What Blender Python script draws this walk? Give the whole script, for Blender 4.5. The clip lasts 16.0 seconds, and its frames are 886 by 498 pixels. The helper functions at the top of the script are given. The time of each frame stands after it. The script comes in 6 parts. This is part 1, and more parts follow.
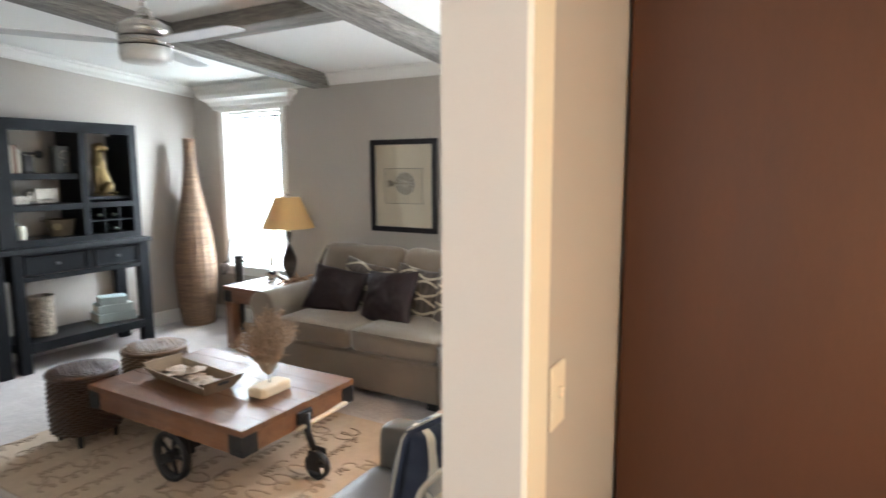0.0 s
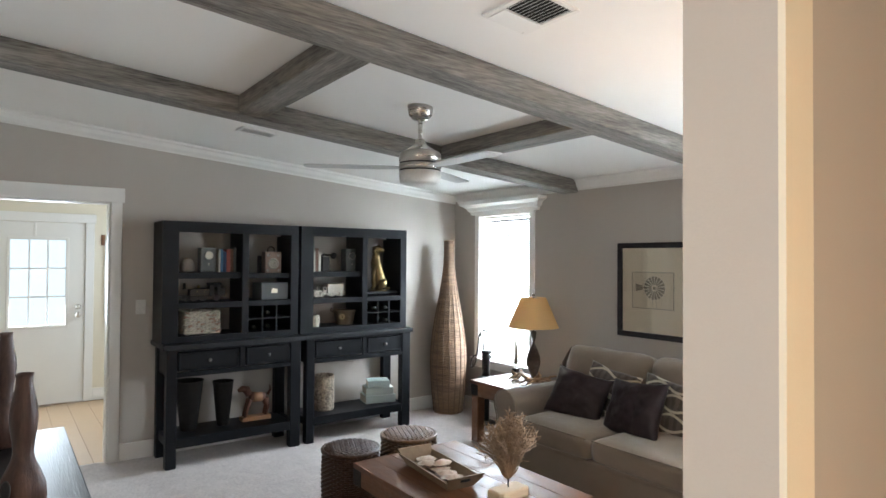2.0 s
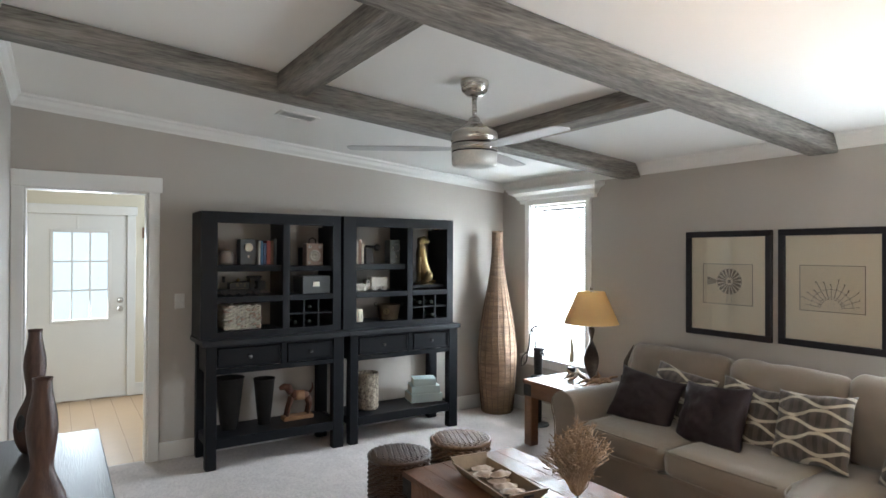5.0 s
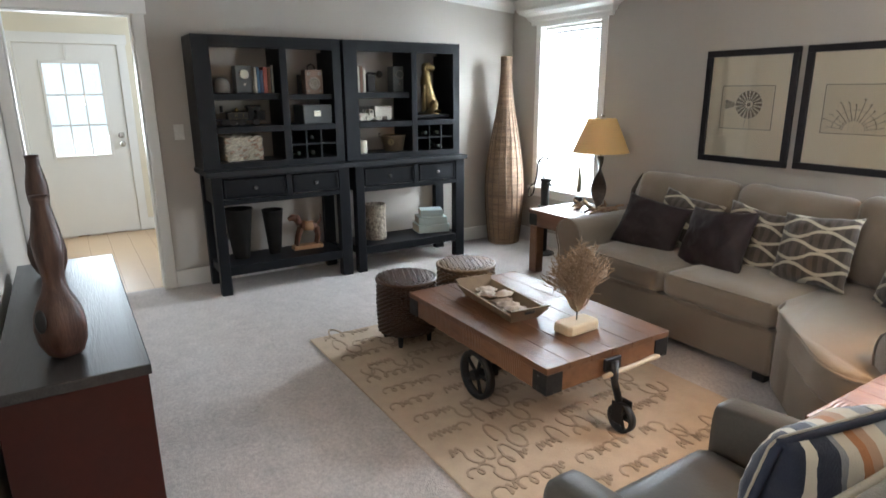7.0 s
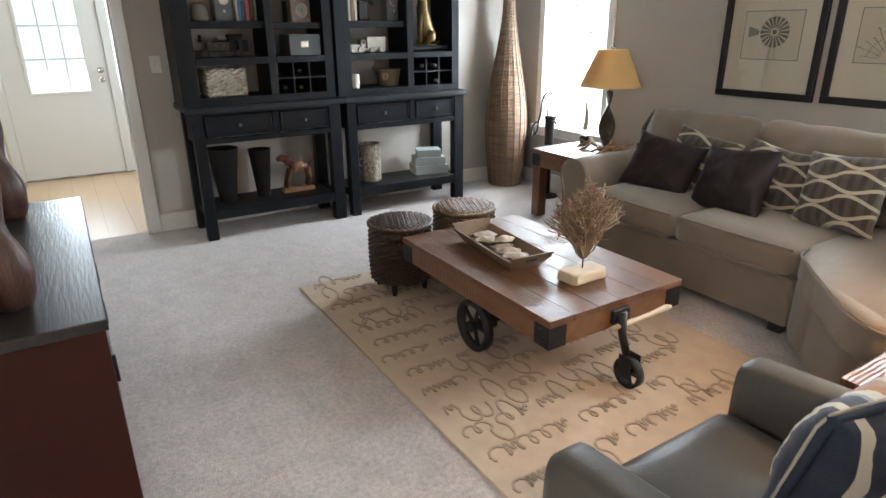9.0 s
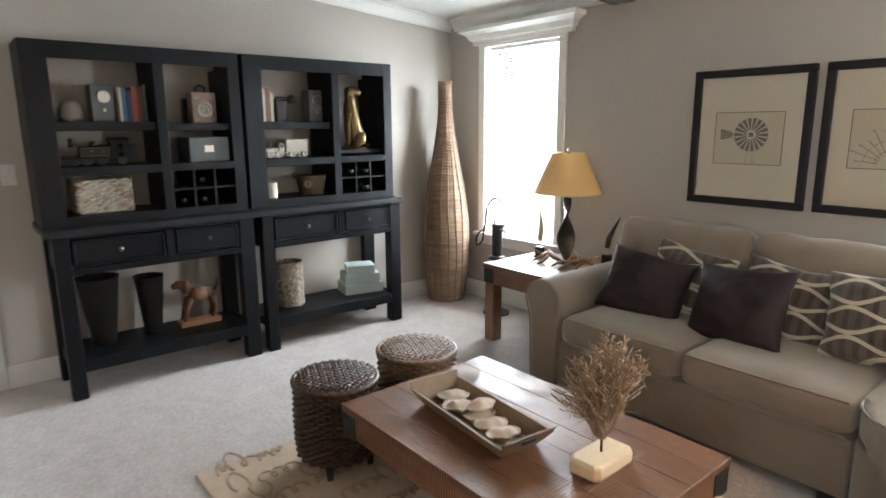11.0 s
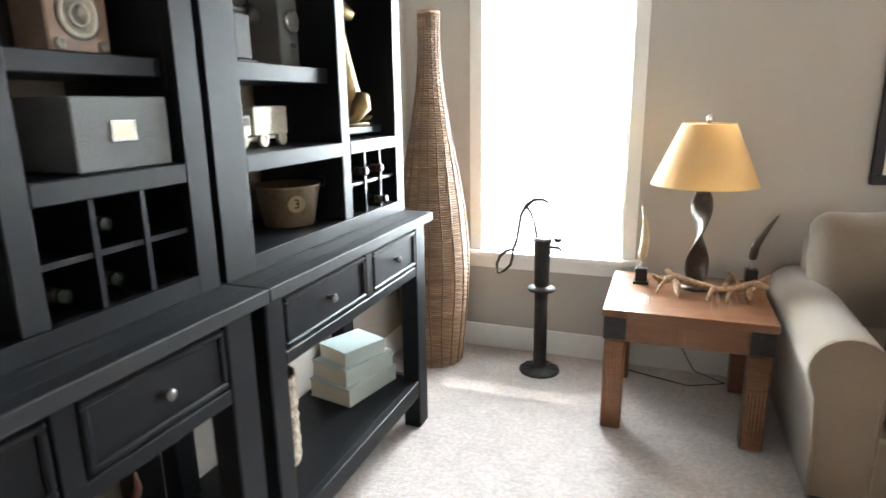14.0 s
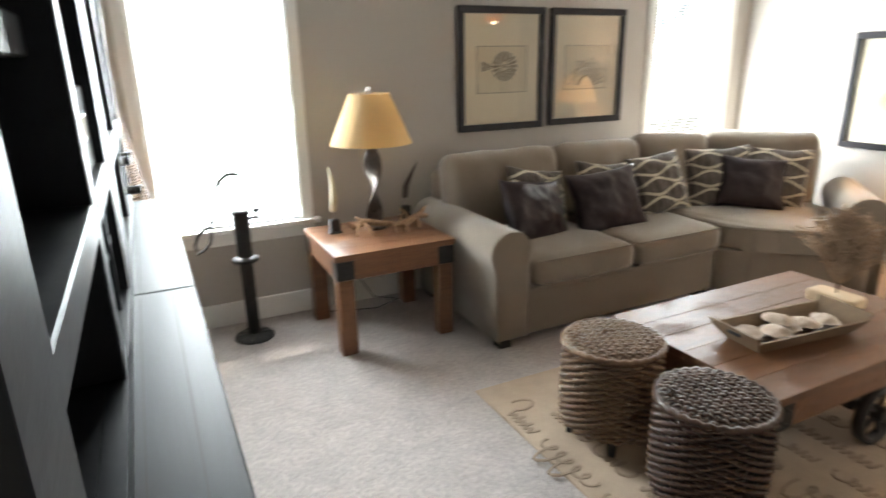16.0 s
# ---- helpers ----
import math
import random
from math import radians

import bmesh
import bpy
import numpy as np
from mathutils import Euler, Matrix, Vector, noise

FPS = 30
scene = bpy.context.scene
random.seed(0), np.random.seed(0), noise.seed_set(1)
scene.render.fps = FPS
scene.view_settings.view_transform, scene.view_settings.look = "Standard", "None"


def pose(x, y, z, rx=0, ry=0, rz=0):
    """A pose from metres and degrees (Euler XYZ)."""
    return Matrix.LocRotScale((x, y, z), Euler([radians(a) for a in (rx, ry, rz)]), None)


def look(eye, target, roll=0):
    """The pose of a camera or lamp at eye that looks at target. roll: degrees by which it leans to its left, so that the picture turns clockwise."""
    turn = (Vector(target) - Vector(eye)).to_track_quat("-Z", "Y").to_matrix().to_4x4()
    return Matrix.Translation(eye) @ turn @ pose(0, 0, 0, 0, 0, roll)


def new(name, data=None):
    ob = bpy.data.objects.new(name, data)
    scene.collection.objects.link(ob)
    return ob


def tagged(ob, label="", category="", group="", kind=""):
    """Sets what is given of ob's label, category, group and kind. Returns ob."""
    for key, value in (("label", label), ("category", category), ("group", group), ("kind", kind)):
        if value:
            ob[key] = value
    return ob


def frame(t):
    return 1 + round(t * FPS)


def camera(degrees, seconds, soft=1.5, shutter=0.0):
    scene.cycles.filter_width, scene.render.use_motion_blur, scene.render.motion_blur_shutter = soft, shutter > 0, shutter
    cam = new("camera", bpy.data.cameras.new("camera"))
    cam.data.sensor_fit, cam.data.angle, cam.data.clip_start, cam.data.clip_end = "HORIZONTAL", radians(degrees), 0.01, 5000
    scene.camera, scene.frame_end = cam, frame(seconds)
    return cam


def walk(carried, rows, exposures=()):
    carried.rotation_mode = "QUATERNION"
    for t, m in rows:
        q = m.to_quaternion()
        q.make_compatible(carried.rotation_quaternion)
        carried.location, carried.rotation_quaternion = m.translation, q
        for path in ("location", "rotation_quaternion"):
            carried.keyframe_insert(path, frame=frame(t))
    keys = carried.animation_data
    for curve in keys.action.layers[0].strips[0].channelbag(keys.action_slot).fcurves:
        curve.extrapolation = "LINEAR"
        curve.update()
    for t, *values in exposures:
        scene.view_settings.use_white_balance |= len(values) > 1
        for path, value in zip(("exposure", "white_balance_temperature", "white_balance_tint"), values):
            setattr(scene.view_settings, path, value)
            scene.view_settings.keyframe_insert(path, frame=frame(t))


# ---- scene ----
cam = camera(73.0, 16.0, shutter=0.4)
PATH = [
    (0, (5.28, -4.076, 1.514), (4.282, -2.363, 1.248), -0.2),
    (0.5, (5.27, -4.099, 1.525), (3.96, -2.6, 1.326), -0.0),
    (1, (5.287, -4.092, 1.557), (3.807, -2.752, 1.447), 0.1),
    (1.5, (5.314, -4.111, 1.578), (3.752, -2.863, 1.557), 0.2),
    (2, (5.325, -4.109, 1.604), (3.718, -2.919, 1.64), 0.4),
    (2.5, (5.262, -4.092, 1.59), (3.627, -2.942, 1.67), 0.4),
    (3, (5.137, -4.062, 1.605), (3.485, -2.941, 1.718), 0.3),
    (3.2, (5.084, -4.055, 1.591), (3.427, -2.943, 1.725), 0.3),
    (5.5, (5.001, -3.979, 1.59), (3.315, -2.907, 1.498), -0.1),
    (6, (4.994, -3.961, 1.575), (3.314, -2.901, 1.34), -0.3),
    (6.5, (4.984, -3.956, 1.535), (3.321, -2.912, 1.157), -0.3),
    (7, (4.969, -3.94, 1.5), (3.329, -2.917, 0.988), -0.4),
    (7.5, (4.957, -3.927, 1.47), (3.348, -2.923, 0.836), -0.5),
    (8, (4.93, -3.885, 1.442), (3.348, -2.902, 0.713), -0.6),
    (10.5, (4.312, -3.564, 1.432), (2.729, -2.446, 0.941), -0.4),
    (11, (4.046, -3.478, 1.451), (2.543, -2.222, 1.05), -0.4),
    (11.5, (3.673, -3.478, 1.473), (2.311, -2.065, 1.086), -0.4),
    (12, (3.282, -3.395, 1.447), (2.022, -1.888, 1.071), -0.4),
    (12.5, (2.857, -3.276, 1.445), (1.695, -1.7, 1.038), -0.4),
    (13, (2.39, -3.219, 1.437), (1.401, -1.537, 0.995), -0.4),
    (13.5, (1.92, -3.123, 1.421), (1.075, -1.364, 0.982), -0.3),
    (14, (1.370, -3.142, 1.376), (0.693, -1.321, 0.901), -0.8),
    (14.5, (0.971, -3.163, 1.354), (0.482, -1.291, 0.846), -1.0),
    (15, (0.696, -3.276, 1.374), (0.490, -1.361, 0.837), -1.2),
    (15.5, (0.520, -3.403, 1.400), (0.837, -1.537, 0.750), -0.9),
    (16, (0.432, -3.408, 1.425), (1.273, -1.693, 0.83), -1.1),
]
EXPOSURES = [(0, 0.28, 6350, 10), (0.5, 0.22, 6350, 10), (1, 0.1, 6350, 10), (3.2, -0.1, 6350, 10), (5.5, -0.1, 6350, 10), (8, 0.08, 6400, 10), (10.5, 0.15, 6600, 10), (12.5, 0.48, 6750, 10), (14, 0.92, 6750, 10), (15, 0.82, 6850, 10), (15.5, 0.62, 6850, 10), (16, 0.25, 6900, 10)]
walk(cam, [(t, look(eye, target, roll)) for t, eye, target, roll in PATH], EXPOSURES)


# ---- world, sun, lights ----
world = bpy.data.worlds.new("sky")
scene.world = world
world.use_nodes = True
wn = world.node_tree.nodes
sky = wn.new("ShaderNodeTexSky")
sky.sky_type, sky.sun_disc = "NISHITA", False
sky.sun_elevation, sky.sun_rotation = radians(52), radians(20)
world.node_tree.links.new(sky.outputs[0], wn["Background"].inputs[0])
wn["Background"].inputs[1].default_value = 0.12


def lamp_object(name, kind, m, energy, color, **settings):
    data = bpy.data.lights.new(name, kind)
    data.energy, data.color = energy, color
    for key, value in settings.items():
        if key == "size" and kind == "POINT":
            data.shadow_soft_size = value
        elif key == "size":
            data.size = value
        elif key == "size_y":
            data.size_y = value
        elif key == "angle":
            data.angle = value
    if kind == "AREA":
        data.shape = "RECTANGLE"
    ob = new(name, data)
    ob.matrix_world = m
    return ob


lamp_object("sun", "SUN", look((2, 4, 6), (1.2, -0.4, 0)), 5.0, (1.0, 0.95, 0.86), angle=radians(0.6))
DAY = (0.80, 0.91, 1.0)
lamp_object("window_light", "AREA", look((0.815, 0.085, 1.32), (0.815, -2.0, 1.32)), 165, DAY, size=0.73, size_y=1.48)
lamp_object("window_light", "AREA", look((4.2, 0.085, 1.32), (4.2, -2.0, 1.70)), 195, DAY, size=0.73, size_y=1.48)
lamp_object("door_light", "AREA", look((-2.40, -3.77, 1.33), (0.0, -3.77, 0.9)), 30, (0.78, 0.90, 1.0), size=0.5, size_y=0.9)
# added fill before the plain north entry wall; no window stands there
lamp_object("entry_fill_light", "AREA", look((-1.3, -1.96, 1.5), (-1.3, -4.0, 0.8)), 45, (0.74, 0.87, 1.0), size=1.2, size_y=1.2)
# lamps of the unseen pendants, added for the wall end's warm tint
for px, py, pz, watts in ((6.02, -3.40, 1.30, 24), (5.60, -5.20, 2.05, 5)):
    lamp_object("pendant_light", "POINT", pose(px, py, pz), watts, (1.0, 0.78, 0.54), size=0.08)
lamp_object("table_lamp_light", "POINT", pose(4.54, -1.77, 1.17), 38, (1.0, 0.60, 0.28), size=0.03)
# unseen fills added on the kitchen side, whose walls have no windows
lamp_object("kitchen_fill_light", "AREA", look((4.62, -5.54, 1.5), (4.3, -2.0, 1.3)), 27, (0.90, 0.95, 1.0), size=0.9, size_y=1.2)
lamp_object("kitchen_fill_light", "AREA", look((7.22, -4.9, 1.5), (4.0, -3.9, 0.9)), 10, (0.95, 0.97, 1.0), size=1.2, size_y=1.2)


# ---- materials ----
def material(name, color, rough=0.6, metal=0.0, second=None, scale=8.0, grain=60.0, bump=0.15, stretch=(1, 1, 1), spread=0.5, detail=4.0, random=0.0, sheen=0.0, coat=0.0, specular=0.5):
    """A surface whose colour drifts between two tones at a coarse and a fine scale, with fine relief."""
    m = bpy.data.materials.new(name)
    m.use_nodes = True
    nodes, link = m.node_tree.nodes, m.node_tree.links.new
    bsdf = nodes["Principled BSDF"]
    second = second or tuple(c * 0.72 for c in color)
    co = nodes.new("ShaderNodeTexCoord")
    mp = nodes.new("ShaderNodeMapping")
    mp.inputs["Scale"].default_value = stretch
    link(co.outputs["Object"], mp.inputs["Vector"])
    source = mp.outputs["Vector"]
    if random:
        info = nodes.new("ShaderNodeObjectInfo")
        shift = nodes.new("ShaderNodeVectorMath")
        shift.operation = "MULTIPLY_ADD"
        shift.inputs[1].default_value = (37.0, 37.0, 37.0)
        link(info.outputs["Random"], shift.inputs[0])
        link(mp.outputs["Vector"], shift.inputs[2])
        source = shift.outputs["Vector"]
    big, fine = nodes.new("ShaderNodeTexNoise"), nodes.new("ShaderNodeTexNoise")
    for node, s in ((big, scale), (fine, grain)):
        node.inputs["Scale"].default_value, node.inputs["Detail"].default_value = s, detail
        link(source, node.inputs["Vector"])
    add = nodes.new("ShaderNodeMath")
    add.operation = "ADD"
    link(big.outputs["Fac"], add.inputs[0])
    link(fine.outputs["Fac"], add.inputs[1])
    ramp = nodes.new("ShaderNodeMapRange")
    ramp.inputs["From Min"].default_value, ramp.inputs["From Max"].default_value = 1.0 - spread, 1.0 + spread
    link(add.outputs[0], ramp.inputs["Value"])
    mix = nodes.new("ShaderNodeMix")
    mix.data_type = "RGBA"
    mix.inputs["A"].default_value, mix.inputs["B"].default_value = (*second, 1), (*color, 1)
    link(ramp.outputs["Result"], mix.inputs["Factor"])
    out = mix.outputs["Result"]
    if random:
        hsv = nodes.new("ShaderNodeHueSaturation")
        val = nodes.new("ShaderNodeMapRange")
        val.inputs["To Min"].default_value, val.inputs["To Max"].default_value = 1 - random, 1 + random
        link(info.outputs["Random"], val.inputs["Value"])
        link(val.outputs["Result"], hsv.inputs["Value"])
        link(out, hsv.inputs["Color"])
        out = hsv.outputs["Color"]
    link(out, bsdf.inputs["Base Color"])
    bsdf.inputs["Roughness"].default_value, bsdf.inputs["Metallic"].default_value = rough, metal
    bsdf.inputs["Sheen Weight"].default_value = sheen
    bsdf.inputs["Coat Weight"].default_value = coat
    bsdf.inputs["Specular IOR Level"].default_value = specular
    rr = nodes.new("ShaderNodeMapRange")
    rr.inputs["To Min"].default_value, rr.inputs["To Max"].default_value = max(rough - 0.08, 0.02), min(rough + 0.08, 1)
    link(big.outputs["Fac"], rr.inputs["Value"])
    link(rr.outputs["Result"], bsdf.inputs["Roughness"])
    if bump:
        b = nodes.new("ShaderNodeBump")
        b.inputs["Strength"].default_value, b.inputs["Distance"].default_value = bump, 0.004
        link(fine.outputs["Fac"], b.inputs["Height"])
        link(b.outputs["Normal"], bsdf.inputs["Normal"])
    return m


def glass_material(name, tint=(1, 1, 1), rough=0.0):
    """Clear pane: light goes straight through, gloss by Fresnel."""
    m = bpy.data.materials.new(name)
    m.use_nodes = True
    nodes, link = m.node_tree.nodes, m.node_tree.links.new
    nodes.remove(nodes["Principled BSDF"])
    clear, gloss, mix, fr = (nodes.new("ShaderNode" + k) for k in ("BsdfTransparent", "BsdfGlossy", "MixShader", "Fresnel"))
    clear.inputs["Color"].default_value = (*tint, 1)
    gloss.inputs["Roughness"].default_value = rough
    fr.inputs["IOR"].default_value = 1.45
    link(fr.outputs[0], mix.inputs[0])
    link(clear.outputs[0], mix.inputs[1])
    link(gloss.outputs[0], mix.inputs[2])
    link(mix.outputs[0], nodes["Material Output"].inputs[0])
    return m


def translucent_material(name, color, through_color, amount=0.5):
    """Cloth or vinyl that lets some light through."""
    m = material(name, color, 0.7, scale=20, grain=300, bump=0.1, second=tuple(c * 0.92 for c in color))
    nodes, link = m.node_tree.nodes, m.node_tree.links.new
    tr, mix = nodes.new("ShaderNodeBsdfTranslucent"), nodes.new("ShaderNodeMixShader")
    tr.inputs["Color"].default_value = (*through_color, 1)
    mix.inputs[0].default_value = amount
    link(nodes["Principled BSDF"].outputs[0], mix.inputs[1])
    link(tr.outputs[0], mix.inputs[2])
    link(mix.outputs[0], nodes["Material Output"].inputs[0])
    return m


def glow_material(name, color, strength):
    m = bpy.data.materials.new(name)
    m.use_nodes = True
    nodes, link = m.node_tree.nodes, m.node_tree.links.new
    nodes.remove(nodes["Principled BSDF"])
    e = nodes.new("ShaderNodeEmission")
    e.inputs[0].default_value, e.inputs[1].default_value = (*color, 1), strength
    link(e.outputs[0], nodes["Material Output"].inputs[0])
    return m


def saw_marks(m):
    """Adds patches of faint cross-cut saw lines to a plank's relief and gloss."""
    nodes, link = m.node_tree.nodes, m.node_tree.links.new
    bump = next(n for n in nodes if n.type == "BUMP")
    fine = bump.inputs["Height"].links[0].from_socket
    co, wave, spot, mask, mul, add = (nodes.new("ShaderNode" + k) for k in ("TexCoord", "TexWave", "TexNoise", "MapRange", "Math", "Math"))
    wave.inputs["Scale"].default_value, wave.inputs["Distortion"].default_value, wave.inputs["Detail"].default_value = 24.0, 1.2, 2.0
    spot.inputs["Scale"].default_value = 5.0
    mask.inputs["To Max"].default_value = 2.2
    mask.inputs["From Min"].default_value, mask.inputs["From Max"].default_value = 0.49, 0.62
    mul.operation, add.operation = "MULTIPLY", "ADD"
    for node in (wave, spot):
        link(co.outputs["Object"], node.inputs["Vector"])
    link(spot.outputs["Fac"], mask.inputs["Value"])
    link(wave.outputs["Fac"], mul.inputs[0])
    link(mask.outputs["Result"], mul.inputs[1])
    link(mul.outputs[0], add.inputs[0])
    link(fine, add.inputs[1])
    link(add.outputs[0], bump.inputs["Height"])
    return m


def trodden(m):
    """Adds broad soft patches where the pile lies in different directions."""
    nodes, link = m.node_tree.nodes, m.node_tree.links.new
    bsdf = nodes["Principled BSDF"]
    base = bsdf.inputs["Base Color"].links[0].from_socket
    co, patch, rng, hsv = (nodes.new("ShaderNode" + k) for k in ("TexCoord", "TexNoise", "MapRange", "HueSaturation"))
    patch.inputs["Scale"].default_value, patch.inputs["Detail"].default_value, patch.inputs["Distortion"].default_value = 9.0, 6.0, 0.6
    rng.inputs["From Min"].default_value, rng.inputs["From Max"].default_value = 0.34, 0.66
    rng.inputs["To Min"].default_value, rng.inputs["To Max"].default_value = 0.90, 1.07
    link(co.outputs["Object"], patch.inputs["Vector"])
    link(patch.outputs["Fac"], rng.inputs["Value"])
    link(rng.outputs["Result"], hsv.inputs["Value"])
    link(base, hsv.inputs["Color"])
    link(hsv.outputs["Color"], bsdf.inputs["Base Color"])
    return m


M_WALL = material("greige wall paint", (0.45, 0.412, 0.370), 0.75, second=(0.43, 0.392, 0.350), scale=1.5, grain=220, bump=0.12)
M_ENTRY = material("cream wall paint", (0.74, 0.68, 0.55), 0.75, second=(0.71, 0.65, 0.52), scale=1.5, grain=220, bump=0.1)
M_CEIL = material("ceiling paint", (0.85, 0.84, 0.81), 0.85, second=(0.82, 0.81, 0.78), scale=2, grain=300, bump=0.12)
M_TRIM = material("white trim paint", (0.80, 0.79, 0.76), 0.4, second=(0.76, 0.75, 0.72), scale=5, grain=90, bump=0.04)
M_CARPET = trodden(material("carpet pile", (0.605, 0.537, 0.507), 0.95, second=(0.305, 0.264, 0.246), scale=50, grain=150, bump=1.0, spread=0.38, detail=8, sheen=0.3))
M_RUG = material("woven rug", (0.57, 0.440, 0.325), 0.95, second=(0.44, 0.336, 0.245), scale=14, grain=260, bump=0.6, spread=0.4)
M_INK = material("rug script yarn", (0.42, 0.318, 0.232), 0.95, second=(0.33, 0.248, 0.18), scale=30, grain=300, bump=0.4)
M_BLACK = material("black painted wood", (0.0058, 0.0070, 0.0098), 0.44, second=(0.0028, 0.0034, 0.0048), scale=4, grain=34, bump=0.16, stretch=(1, 0.6, 1.5), spread=0.5, specular=0.20)
M_BLACKTOP = material("black satin wood top", (0.0085, 0.010, 0.0135), 0.50, second=(0.004, 0.005, 0.0065), scale=4, grain=30, bump=0.08, stretch=(4, 0.2, 4), spread=0.4, specular=0.36)
M_BEAM = material("weathered grey beam", (0.31, 0.285, 0.255), 0.8, second=(0.070, 0.060, 0.052), scale=3, grain=22, bump=0.8, stretch=(7, 0.5, 7), spread=0.30)
M_BEAMX = material("weathered grey cross beam", (0.27, 0.245, 0.215), 0.8, second=(0.070, 0.060, 0.052), scale=3, grain=22, bump=0.8, stretch=(0.5, 7, 7), spread=0.30)
M_OAK = saw_marks(material("warm plank wood", (0.225, 0.102, 0.047), 0.43, second=(0.105, 0.042, 0.019), scale=3, grain=22, bump=0.45, stretch=(1, 9, 9), spread=0.45, random=0.12))
M_LAMINATE = material("light laminate", (0.52, 0.36, 0.22), 0.4, second=(0.42, 0.28, 0.165), scale=2, grain=18, bump=0.08, stretch=(8, 1, 8), random=0.1)
M_IRON = material("black iron", (0.022, 0.022, 0.024), 0.5, 0.6, second=(0.045, 0.04, 0.036), scale=20, grain=90, bump=0.25)
M_SOFA = material("taupe chenille", (0.235, 0.186, 0.140), 0.95, second=(0.178, 0.139, 0.103), scale=7, grain=240, bump=0.6, sheen=0.35)
M_LEATHER = material("grey leather", (0.074, 0.064, 0.052), 0.42, second=(0.050, 0.043, 0.035), scale=5, grain=120, bump=0.22, specular=0.42)
M_CONSOLE = material("dark espresso wood", (0.030, 0.027, 0.026), 0.34, second=(0.010, 0.009, 0.009), scale=3, grain=16, bump=0.3, stretch=(0.7, 9, 9), spread=0.3)
M_CONSOLE_SIDE = material("mahogany panel", (0.042, 0.0085, 0.006), 0.5, second=(0.026, 0.0055, 0.004), scale=4, grain=40, bump=0.1, specular=0.22)
M_BROWN = material("brown stained panel", (0.068, 0.026, 0.011), 0.55, second=(0.054, 0.020, 0.0085), scale=3, grain=50, bump=0.06, stretch=(6, 6, 0.6), specular=0.25)
M_WICKER = material("honey rattan", (0.345, 0.225, 0.145), 0.6, second=(0.135, 0.080, 0.050), scale=3.0, grain=9, bump=0.3, stretch=(0.9, 0.9, 9.0), spread=0.34, specular=0.3)
M_STAKE = material("darker rattan stake", (0.20, 0.125, 0.080), 0.6, second=(0.105, 0.062, 0.040), scale=12, grain=40, bump=0.3)
M_SEAGRASS = material("dark woven seagrass", (0.088, 0.044, 0.025), 0.30, second=(0.026, 0.013, 0.008), scale=12, grain=90, bump=0.5, spread=0.45, specular=0.35)
M_SEAGRASS2 = material("honey woven seagrass", (0.23, 0.135, 0.072), 0.30, second=(0.075, 0.040, 0.021), scale=12, grain=90, bump=0.5, spread=0.45, specular=0.4)
M_STEEL = material("brushed nickel", (0.55, 0.52, 0.48), 0.28, 1.0, second=(0.48, 0.45, 0.41), scale=6, grain=80, bump=0.05, stretch=(1, 1, 8))
M_BLADE = material("silver fan blade", (0.60, 0.60, 0.59), 0.6, 0.0, scale=5, grain=60, bump=0.03)
M_PLATE = material("white plastic", (0.78, 0.77, 0.73), 0.35, scale=5, grain=60, bump=0.0)
M_GLASS = glass_material("window glass")
M_PICGLASS = glass_material("picture glass")
M_BLIND = translucent_material("white vinyl slat", (0.86, 0.87, 0.86), (0.93, 0.95, 0.95), 0.65)
M_SKYGLOW = glow_material("bright daylight outside", (0.93, 0.97, 1.0), 4.2)
M_ENTRYGLOW = glow_material("bluish daylight outside the door", (0.78, 0.91, 1.0), 1.35)
# near-black for the painted shade behind vent slats, and for countertop seams
M_LOCO_DARK = material("dark duct shade and seam", (0.02, 0.018, 0.016), 0.8, scale=9, grain=60, bump=0.0)
M_KNOB = material("dark nickel", (0.20, 0.195, 0.19), 0.38, 0.8, second=(0.12, 0.115, 0.11), scale=20, grain=80, bump=0.05)
M_FROST = material("frosted glass", (0.75, 0.74, 0.70), 0.3, scale=9, grain=80, bump=0.05)


# ---- mesh helpers ----
def part(name, bm, mat, parent=None, label="", smooth=False):
    """Links a bmesh as one mesh object, under a thing or a part."""
    me = bpy.data.meshes.new(name)
    bm.to_mesh(me)
    bm.free()
    me.materials.append(mat)
    if smooth:
        for p in me.polygons:
            p.use_smooth = True
    ob = new(name, me)
    if parent:
        ob.parent = parent
    return tagged(ob, label)


def thing(name, x, y, z, rz=0, label="", category="", group="", kind=""):
    ob = new(name)
    ob.empty_display_size = 0.05
    ob.matrix_world = pose(x, y, z, 0, 0, rz)
    return tagged(ob, label, category, group, kind)


def add_box(bm, x0, x1, y0, y1, z0, z1, bevel=0.0, segments=1):
    made = bmesh.ops.create_cube(bm, size=1.0, matrix=Matrix.Translation(((x0 + x1) / 2, (y0 + y1) / 2, (z0 + z1) / 2)) @ Matrix.Diagonal((x1 - x0, y1 - y0, z1 - z0, 1)))
    if bevel:
        edges = list({e for v in made["verts"] for e in v.link_edges})
        bmesh.ops.bevel(bm, geom=edges, offset=bevel, segments=segments, affect="EDGES", profile=0.5)
    return bm


def box(x0, x1, y0, y1, z0, z1, bevel=0.0, segments=1):
    return add_box(bmesh.new(), x0, x1, y0, y1, z0, z1, bevel, segments)


